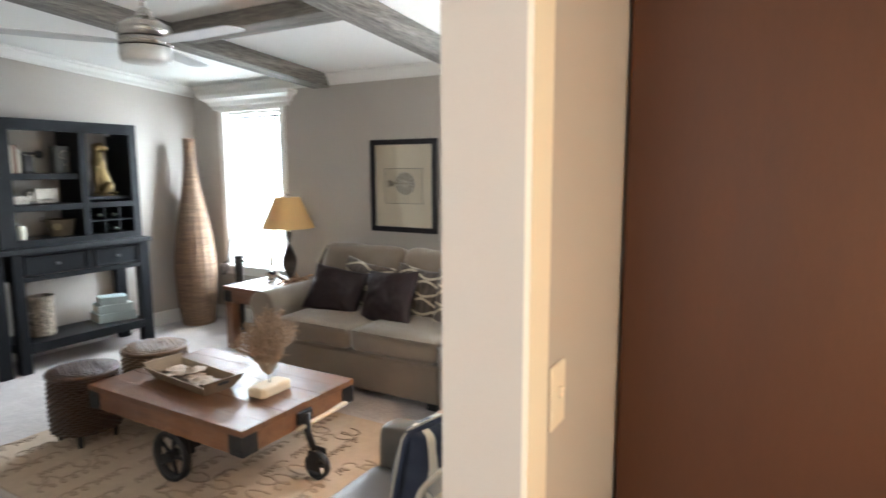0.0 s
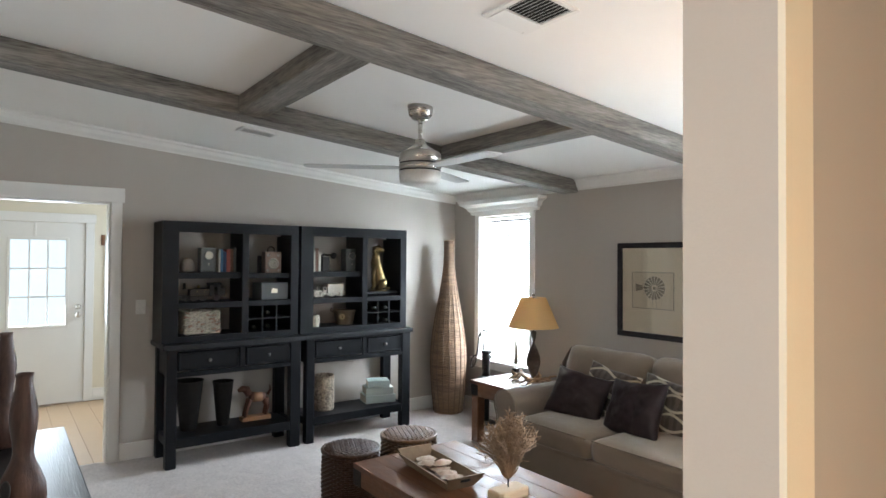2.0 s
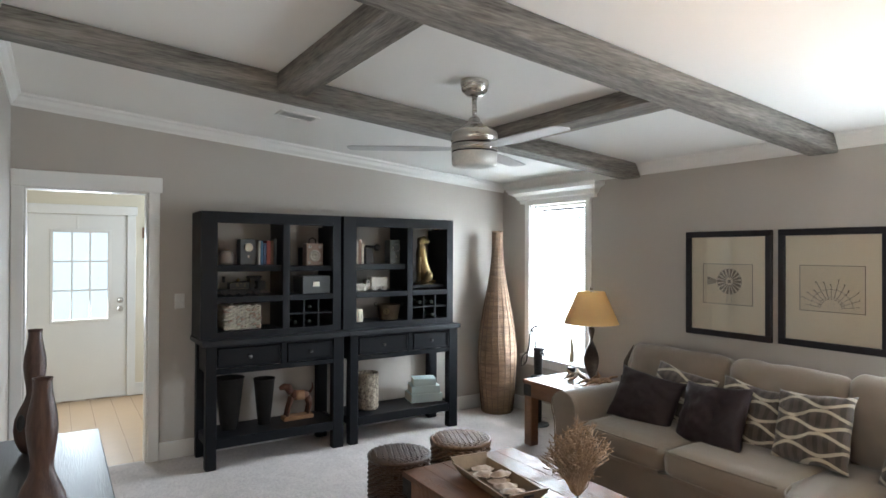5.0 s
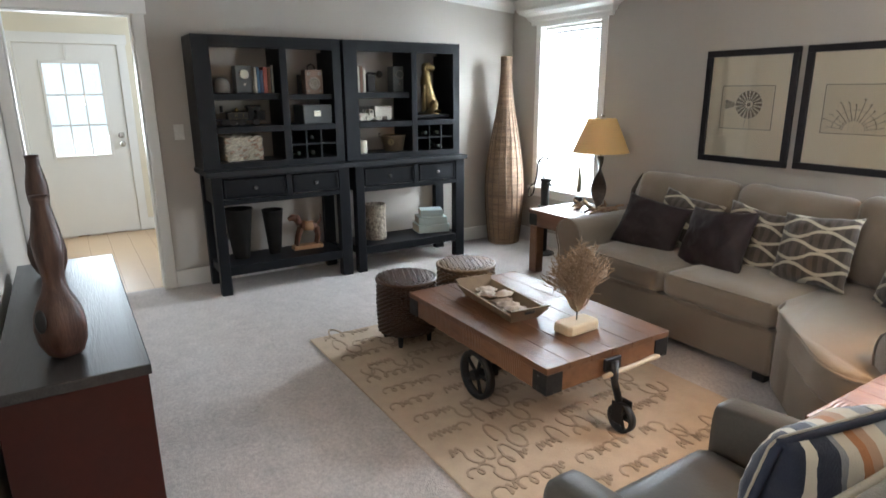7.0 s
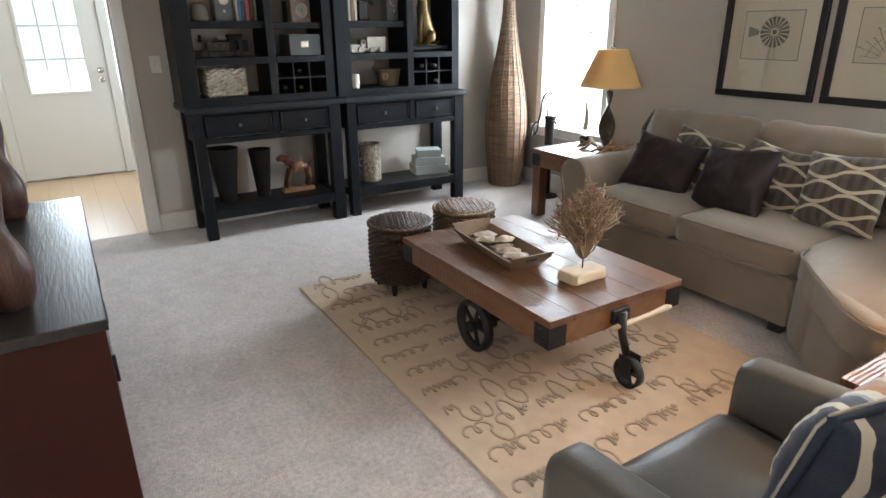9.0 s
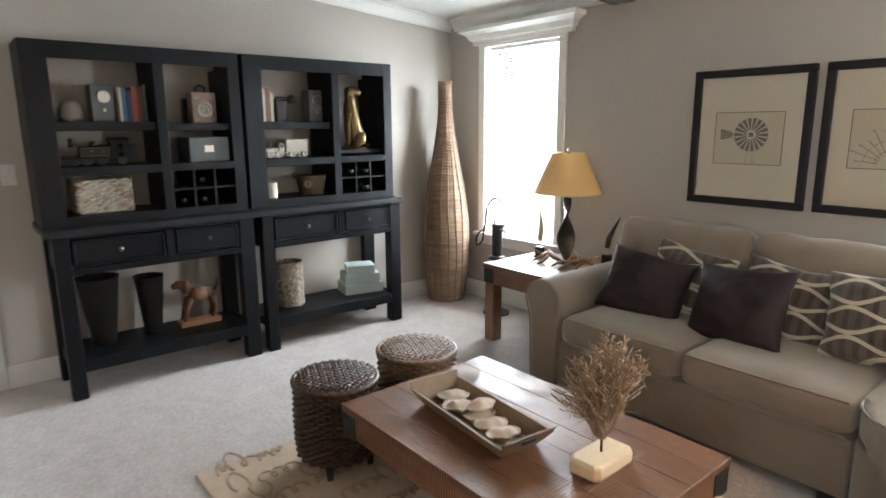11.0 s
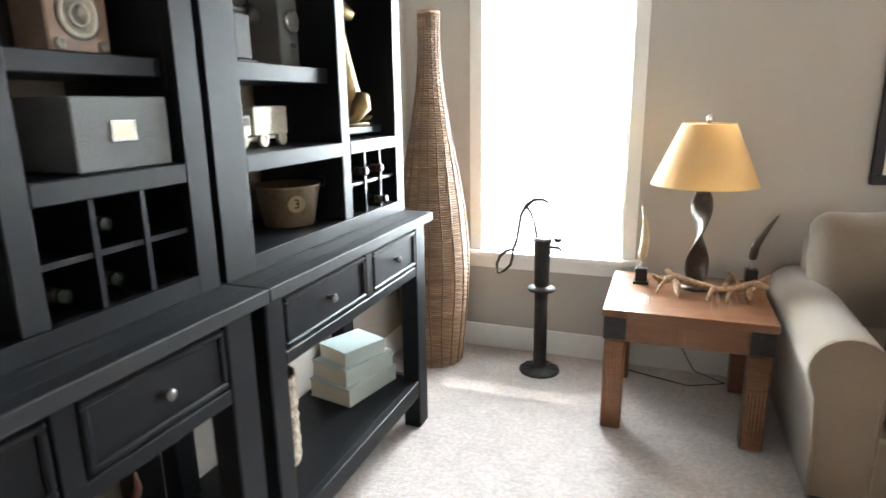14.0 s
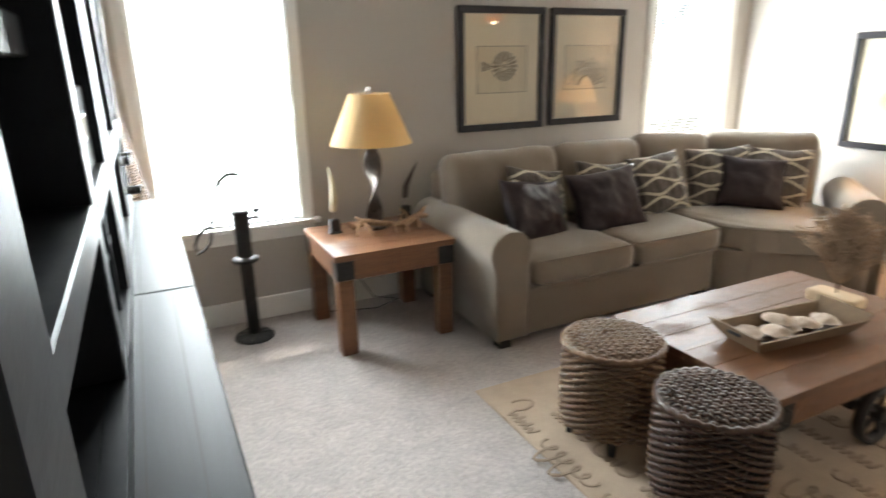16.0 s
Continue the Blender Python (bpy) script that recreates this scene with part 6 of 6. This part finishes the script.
table_lamp(1.535, -0.300, False, "table lamp with golden empire shade and twisted bronze base")
table_lamp(4.54, -1.77, True, "lit table lamp with golden shade beside the armchair")
for x, y, mat, tall, lean, label in ((1.300, -0.290, M_HORN, 0.235, -0.008, "cream horn ornament on a small black stand"), (1.775, -0.170, M_BRONZE, 0.20, 0.075, "dark horn ornament on a small black stand")):
    h = thing("horn_ornament", x, y, 0.54, label=label, category="ornament", group="horn ornaments")
    part("stand", box(-0.035, 0.035, -0.03, 0.03, 0, 0.012, 0.002), M_IRON, h)
    part("block", prism([(-0.026, -0.022), (0.026, -0.022), (0.026, 0.022), (-0.026, 0.022)], 0.012, 0.075, 0.003, 1), M_IRON, h)
    part("pin", lathe(((0.003, 0.075), (0.003, 0.135)), 8), M_STEEL, h)
    part("collar", lathe(((0.014, 0.12), (0.018, 0.128), (0.014, 0.14)), 16), mat, h, "", True)
    part("horn", tube([(0, 0, 0.13), (0.008, 0, 0.13 + tall * 0.3), (0.008 + lean * 0.5, 0, 0.13 + tall * 0.65), (-0.004 + lean * 1.2, 0, 0.13 + tall)], [0.020, 0.019, 0.012, 0.003], 12), mat, h, "", True)

w = thing("driftwood_branch", 1.58, -0.40, 0.54, label="knotty tan driftwood branch lying on the end table", category="driftwood")
rng = random.Random(3)


def knotty(name, bm, parent):
    for v in bm.verts:
        v.co += Vector((1, 1, 0.5)) * 0.009 * noise.noise(v.co * 55)
        v.co.z = max(v.co.z, 0.001)
    return part(name, bm, M_DRIFT, parent, "", True)


limb = knotty("main_branch", tube([(-0.20, 0.03, 0.035), (-0.13, 0.05, 0.055), (-0.05, 0.00, 0.050), (0.04, -0.02, 0.035), (0.12, -0.01, 0.045), (0.19, 0.03, 0.060), (0.24, 0.02, 0.05)], [0.013, 0.021, 0.017, 0.013, 0.018, 0.020, 0.009], 12), w)
for a, b in (((-0.17, 0.04, 0.05), (-0.20, -0.05, 0.012)), ((-0.13, 0.04, 0.05), (-0.12, -0.10, 0.010)), ((-0.10, 0.02, 0.05), (-0.17, 0.07, 0.085)), ((0.10, -0.01, 0.04), (0.07, -0.10, 0.012)), ((0.12, 0, 0.05), (0.08, 0.04, 0.105)), ((0.18, 0.02, 0.05), (0.16, -0.06, 0.010)), ((0.02, -0.02, 0.04), (0.00, -0.09, 0.012)), ((-0.18, 0.03, 0.04), (-0.23, 0.00, 0.070)), ((0.20, 0.03, 0.06), (0.25, 0.07, 0.090)), ((0.06, -0.02, 0.04), (0.10, 0.05, 0.075)), ((-0.15, 0.05, 0.05), (-0.11, -0.04, 0.03))):
    mid = [(p + q) / 2 + rng.uniform(-0.012, 0.012) for p, q in zip(a, b)]
    knotty("side_branch", tube([a, mid, b], [0.013, 0.010, 0.006], 8), limb)

cab = thing("lamp_cable", 0, 0, 0, label="thin black lamp cable lying behind the end table", category="cable")
part("cord", tube([(1.40, -0.03, 0.50), (1.45, -0.04, 0.25), (1.58, -0.06, 0.03), (1.72, -0.12, 0.008), (1.55, -0.20, 0.008), (1.30, -0.12, 0.008), (1.20, -0.08, 0.008)], 0.0035, 6), M_IRON, cab)


# ---- things on the coffee table ----
TOP = 0.385


def dough_tray():
    t = thing("wooden_tray", 2.572, -2.092, TOP, -6, "weathered wooden dough tray holding dried pods", "tray")
    l, w, h = 0.285, 0.115, 0.062
    lb, wb, th = 0.235, 0.078, 0.010
    part("bottom", box(-lb, lb, -wb, wb, 0.002, 0.012, 0.002), M_TRAY, t)
    for s in (-1, 1):
        bm = bmesh.new()
        q = [bm.verts.new(p) for p in ((-lb, s * wb, 0.002), (lb, s * wb, 0.002), (l, s * w, h), (-l, s * w, h), (-lb, s * (wb - th), 0.006), (lb, s * (wb - th), 0.006), (l - th, s * (w - th), h), (-l + th, s * (w - th), h))]
        for f in ((0, 1, 2, 3), (4, 5, 6, 7), (0, 1, 5, 4), (3, 2, 6, 7), (0, 3, 7, 4), (1, 2, 6, 5)):
            bm.faces.new([q[i] for i in f])
        bmesh.ops.recalc_face_normals(bm, faces=bm.faces)
        part("long_side", bm, M_TRAY, t)
        bm = bmesh.new()
        q = [bm.verts.new(p) for p in ((s * lb, -wb, 0.002), (s * lb, wb, 0.002), (s * (l + 0.012), w, h + 0.022), (s * (l + 0.012), -w, h + 0.022), (s * (lb - th), -wb, 0.006), (s * (lb - th), wb, 0.006), (s * (l + 0.012 - th), w, h + 0.022), (s * (l + 0.012 - th), -w, h + 0.022))]
        for f in ((0, 1, 2, 3), (4, 5, 6, 7), (0, 1, 5, 4), (3, 2, 6, 7), (0, 3, 7, 4), (1, 2, 6, 5)):
            bm.faces.new([q[i] for i in f])
        bmesh.ops.recalc_face_normals(bm, faces=bm.faces)
        e = part("end_side", bm, M_TRAY, t)
        # the slot is not cut: a black inset gives its shade
        part("hand_slot", box(min(s * 0.2815, s * 0.2875), max(s * 0.2815, s * 0.2875), -0.03, 0.03, h - 0.010, h + 0.004, 0.002), M_IRON, e)
    for x, y, rz, long, lobes, seed in ((-0.135, 0.005, -24, 0.22, 2, 1), (0.085, 0.0, -10, 0.27, 3, 2), (-0.02, 0.035, 20, 0.10, 1, 3)):
        pod = thing("dried_pod", 0, 0, 0, label="cream dried lobed seed pod lying in the wooden tray", category="pod", group="dried pods")
        pod.matrix_world = pose(2.572, -2.092, TOP, 0, 0, -6) @ pose(x, y, 0.016 + (0.020 if seed == 3 else 0), 0, -4, rz)
        bm, n, cols = bmesh.new(), 40, 10
        grid = {}
        for side in (1, -1):
            for a in range(n + 1):
                s = a / n
                lobe = abs(math.sin(math.pi * lobes * s))
                wide = (0.026 + 0.038 * lobe ** 0.6) * min(1, (s * 9 + 0.08), ((1 - s) * 9 + 0.08))
                for b in range(cols + 1):
                    u = 2 * b / cols - 1
                    q = Vector(((s - 0.5) * long, u * wide, 0))
                    dome = lobe ** 1.4 * max(0, 1 - (u / 0.8) ** 2) ** 1.1
                    q.z = 0.018 + (0.026 * dome - 0.006 * max(0, 1 - abs(u) * 3.0) * lobe if side > 0 else -0.016 * dome - 0.003) + 0.006 * u * u + 0.006 * noise.noise(q * 30 + Vector((seed, 0, 0)))
                    grid[side, a, b] = bm.verts.new(q)
        for side in (1, -1):
            for a in range(n):
                for b in range(cols):
                    q = [grid[side, a, b], grid[side, a + 1, b], grid[side, a + 1, b + 1], grid[side, a, b + 1]]
                    bm.faces.new(q if side > 0 else list(reversed(q)))
        part("husk", bm, M_SHELL, pod, "", True)


dough_tray()


def dry_bush():
    p = thing("dried_coral_branch", 3.035, -1.985, TOP, label="tan dried branching bush on a pale wood block", category="dried plant")
    part("block", prism([(-0.058, -0.080), (-0.040, -0.105), (0.046, -0.100), (0.060, -0.082), (0.056, 0.090), (0.040, 0.104), (-0.044, 0.102), (-0.056, 0.085)], 0, 0.052, 0.012, 2), M_BLOCK, p, "pale raw wood block")
    part("stem", lathe(((0.004, 0.05), (0.004, 0.115)), 8), M_IRON, p, "thin black rod")
    rr = random.Random(21)
    bm = bmesh.new()
    for k in range(210):
        a, u = rr.uniform(0, 2 * math.pi), rr.uniform(0.0, 1.0) ** 0.6
        reach = rr.uniform(0.78, 1.04)
        tip = Vector((0.078 * u * math.cos(a), 0.205 * u * math.sin(a), 0.105 + (0.315 - 0.15 * u * u) * reach))
        base = Vector((0.008 * math.cos(a), 0.010 * math.sin(a), 0.10))
        pts = [base]
        for s in (0.25, 0.5, 0.75, 1.0):
            q3 = base.lerp(tip, s) + Vector((0, 0, 0.03 * math.sin(math.pi * s) * (1 - u)))
            bow = 1 - 0.30 * math.sin(math.pi * s)
            q3.x, q3.y = q3.x * bow, q3.y * bow
            q3 += Vector((rr.uniform(-1, 1), rr.uniform(-1, 1), rr.uniform(-1, 1))) * 0.009
            pts.append(q3)
        tube(pts, [0.0045, 0.0036, 0.0030, 0.0026, 0.0018], 5, bm)
        for q in (2, 3, 4):
            for n in range(2):
                if rr.random() < 0.75:
                    d = Vector((rr.uniform(-1, 1), rr.uniform(-1, 1), rr.uniform(-0.2, 1.0))).normalized()
                    e = pts[q] + d * rr.uniform(0.022, 0.045)
                    tube([pts[q], pts[q].lerp(e, 0.55) + Vector((rr.uniform(-1, 1), rr.uniform(-1, 1), 0)) * 0.004, e], [0.0026, 0.0022, 0.0014], 4, bm)
    part("branching", bm, M_TWIG, p, "dense tan twigs", True)


dry_bush()

# ---- gourd vases on the console ----
for x, y, h, s, label in ((2.740, -4.030, 0.53, 1.0, "carved brown gourd bottle vase with slender neck"), (1.64, -4.075, 0.565, 1.05, "taller carved brown gourd bottle vase")):
    g = thing("gourd_vase", x, y, 0.661, label=label, category="vase", group="gourd vases")
    prof = ((0.040, 0), (0.052, 0.010), (0.069, 0.055), (0.075, 0.105), (0.070, 0.150), (0.054, 0.190), (0.038, 0.225), (0.031, 0.255), (0.034, 0.290), (0.041, 0.335), (0.044, 0.375), (0.041, 0.415), (0.033, 0.455), (0.027, 0.490), (0.026, 0.515), (0.029, 0.530), (0.023, 0.528), (0.020, 0.46))
    bm = lathe([(r * s, z * h / 0.53) for r, z in prof], 48)
    for v in bm.verts:
        a, low = math.atan2(v.co.y, v.co.x), v.co.z < 0.25 * h / 0.53
        k = 1 + (0.055 if low else 0.02) * math.cos(5 * a + 0.8 + 3.0 * v.co.z) + 0.03 * noise.noise(Vector((v.co.x * 14, v.co.y * 14, v.co.z * 9 + h)))
        v.co.x = v.co.x * k + 0.010 * math.sin(v.co.z / h * 5.2) * s
        v.co.y *= k
    part("body", bm, M_GOURD, g, "", True)
    # nothing is carved out: a dark lens on the body gives the hollow's shade
    ho = part("hollow", lathe(((0.002, -0.006), (0.022, -0.003), (0.026, 0.0), (0.020, 0.003), (0.002, 0.004)), 20), M_IRON, g, "dark inset painted as the shade of a carved hollow", True)
    ho.matrix_basis = pose(0.068, -0.052, 0.145 * h / 0.53, 0, 84, -38) @ Matrix.Diagonal((1.5, 0.8, 1, 1))


# ---- pillows ----
def throw_pillow(m, w, h, t, mat, label, seed, group="sofa pillows"):
    p = part("throw_pillow", pillow(w, h, t, 30, seed), mat, None, label, True)
    p.matrix_world = m
    return tagged(p, label, "pillow", group)


DP, WP = "dark brown leather throw pillow on the sofa seat", "throw pillow with cream waves on dark brown cloth"
throw_pillow(pose(2.500, -0.50, 0.635, -24, 10, 4), 0.44, 0.38, 0.13, M_WAVES, WP, 1)
throw_pillow(pose(2.365, -0.665, 0.610, -26, 8, 10), 0.47, 0.37, 0.16, M_DARKPIL, DP, 2)
throw_pillow(pose(3.000, -0.52, 0.625, -20, 6, 0), 0.44, 0.39, 0.13, M_WAVES, WP, 3)
throw_pillow(pose(2.865, -0.690, 0.618, -24, -5, -8), 0.48, 0.39, 0.17, M_DARKPIL, DP, 4)
throw_pillow(pose(3.385, -0.590, 0.650, -24, -5, -2), 0.41, 0.41, 0.17, M_WAVES, WP, 5)
throw_pillow(pose(3.90, -0.62, 0.650, -22, -3, -30), 0.44, 0.42, 0.15, M_WAVES, WP, 6)
throw_pillow(pose(4.21, -0.80, 0.645, -22, 4, -52), 0.44, 0.42, 0.15, M_WAVES, WP, 8)
throw_pillow(pose(4.00, -0.80, 0.625, -26, 4, -42), 0.43, 0.36, 0.16, M_DARKPIL, DP, 7)
sp = throw_pillow(pose(4.415, -2.535, 0.615, 14, 0, 78), 0.50, 0.385, 0.21, M_STRIPES, "navy, cream and orange striped pillow on the leather armchair", 9, "armchair pillow")
M_NAVYCLOTH = material("navy cotton", (0.014, 0.019, 0.038), 0.9, second=(0.022, 0.028, 0.05), scale=12, grain=240, bump=0.4)
rim = rounded([(-0.245, -0.183), (0.245, -0.183), (0.245, 0.183), (-0.245, 0.183)], 0.05, 4)
rim = [(x * (1 - 0.05 * (1 - (z / 0.183) ** 2)), 0.0, z * (1 - 0.05 * (1 - (x / 0.245) ** 2))) for x, z in rim]
part("gusset", tube(rim, 0.010, 10, None, True), M_NAVYCLOTH, sp, "navy edge band", True)
lace = [(x * (1.035 + 0.006 * (k % 2)), 0.009, z * (1.04 + 0.006 * (k % 2))) for k, (x, y, z) in enumerate(
    (a[0] + (b[0] - a[0]) * t / 14, 0, a[2] + (b[2] - a[2]) * t / 14) for a, b in zip(rim, rim[1:] + rim[:1]) for t in range(14 if math.dist(a, b) > 0.1 else 1))]
part("lace_trim", tube(lace, 0.0032, 5, None, True), M_CREAMYARN, sp, "pale lace edging")

# folded throw along the armchair back
th = thing("folded_throw", 4.555, -2.66, 0.690, label="folded grey throw with cream edges along the armchair back", category="blanket")
hem = [(-0.005, 0.32, 0.034), (-0.015, 0.16, 0.034), (-0.022, 0.0, 0.032), (-0.032, -0.12, 0.026), (-0.040, -0.20, 0.014), (-0.034, -0.235, 0.004), (-0.014, -0.240, -0.002), (0.006, -0.215, 0.002), (0.018, -0.12, 0.012), (0.028, 0.0, 0.018), (0.036, 0.16, 0.020), (0.040, 0.32, 0.020)]
fine = []
for i in range(len(hem) - 1):
    p0, p1, p2, p3 = (Vector(hem[max(0, min(len(hem) - 1, i + k))]) for k in (-1, 0, 1, 2))
    for k in range(5):
        t = k / 5
        fine.append(0.5 * (2 * p1 + (p2 - p0) * t + (2 * p0 - 5 * p1 + 4 * p2 - p3) * t * t + (3 * p1 - p0 - 3 * p2 + p3) * t ** 3))
part("edge", tube(fine, 0.0105, 8), M_CREAMYARN, th, "cream rolled edge", True)
bm = bmesh.new()
rows = [[bm.verts.new((a[0] + (b[0] - a[0]) * k / 6, a[1] + (b[1] - a[1]) * k / 6, a[2] + (b[2] - a[2]) * k / 6 + 0.010 * math.sin(math.pi * k / 6))) for k in range(7)] for a, b in zip(hem[:5], reversed(hem[7:]))]
for a, b in zip(rows, rows[1:]):
    for k in range(6):
        bm.faces.new((a[k], a[k + 1], b[k + 1], b[k]))
bmesh.ops.recalc_face_normals(bm, faces=bm.faces)
bmesh.ops.solidify(bm, geom=bm.faces[:], thickness=0.012)
part("fold", bm, M_THROW, th, "", True)


# ---- handwriting on the rug ----
def rug_script():
    rr = random.Random(17)
    for line in range(15):
        x = -1.12 + line * 0.160
        y = -0.70 + rr.uniform(0, 0.05)
        while y < 0.62:
            bm = bmesh.new()
            letters = rr.randint(3, 7)
            size = rr.uniform(1.15, 1.5)
            pts = []
            for k in range(letters):
                kind = rr.choice("loop arch tall loop arch loop tail arch loop".split())
                up = {"loop": 0.045, "arch": 0.042, "tall": 0.105, "tail": -0.075}[kind] * size
                wide = {"loop": 0.040, "arch": 0.044, "tall": 0.038, "tail": 0.042}[kind] * size
                n = 9
                for i in range(n):
                    t = i / n
                    a = 2 * math.pi * t
                    if kind == "arch":
                        pts.append((x - up * abs(math.sin(a)), y + wide * t))
                    else:
                        pts.append((x - up * 0.5 * (1 - math.cos(a)), y + wide * t - wide * 0.42 * math.sin(a)))
                y += wide
            if y < 0.70:
                for p, q in zip(pts, pts[1:]):
                    v = Vector((q[0] - p[0], q[1] - p[1]))
                    nrm = Vector((-v.y, v.x)).normalized() * 0.0046 if v.length > 1e-6 else Vector((0.005, 0))
                    bm.faces.new([bm.verts.new((c[0] + s * nrm.x, c[1] + s * nrm.y, 0.0145)) for c, s in ((p, -1), (q, -1), (q, 1), (p, 1))])
            y += 0.045 + rr.uniform(0, 0.04)
            if not bm.faces:
                bm.free()
                continue
            bmesh.ops.recalc_face_normals(bm, faces=bm.faces)
            for f in bm.faces:
                if f.normal.z < 0:
                    f.normal_flip()
            ex = bmesh.ops.extrude_face_region(bm, geom=bm.faces[:])
            for v in [g for g in ex["geom"] if isinstance(g, bmesh.types.BMVert)]:
                v.co.z -= 0.006
            part("woven_word", bm, M_INK, rug, "brown woven handwriting")


rug_script()

# ---- unseen kitchen pendants, added to light the wall end ----
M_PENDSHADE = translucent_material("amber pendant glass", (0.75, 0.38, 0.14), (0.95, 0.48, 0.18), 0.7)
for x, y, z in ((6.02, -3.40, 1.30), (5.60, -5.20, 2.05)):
    p = thing("pendant_lamp", x, y, zc(y), label="unseen amber glass pendant added for warm kitchen light", category="lamp", group="kitchen pendants")
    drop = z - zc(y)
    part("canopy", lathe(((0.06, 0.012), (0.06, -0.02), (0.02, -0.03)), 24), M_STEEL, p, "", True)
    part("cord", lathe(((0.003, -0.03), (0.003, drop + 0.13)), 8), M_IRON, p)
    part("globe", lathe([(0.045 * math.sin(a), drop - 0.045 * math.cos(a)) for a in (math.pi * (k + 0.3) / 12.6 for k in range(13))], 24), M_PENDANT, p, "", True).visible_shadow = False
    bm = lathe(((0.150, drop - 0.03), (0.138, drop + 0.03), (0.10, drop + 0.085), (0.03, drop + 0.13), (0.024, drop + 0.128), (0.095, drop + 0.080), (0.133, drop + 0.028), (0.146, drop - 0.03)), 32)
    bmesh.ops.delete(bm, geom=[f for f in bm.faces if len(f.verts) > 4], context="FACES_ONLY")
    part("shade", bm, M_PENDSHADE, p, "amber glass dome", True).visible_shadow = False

# ---- laminate joints in the entry ----
bm = bmesh.new()
for i in range(1, 18):
    add_box(bm, EX + 0.01, -0.07, -5.2 + i * 0.19 - 0.001, -5.2 + i * 0.19 + 0.001, -0.0065, -0.0045)
tagged(part("floor_joint", bm, M_BROWNBOOK, bpy.data.objects["floor_entry"]), kind="stuff")
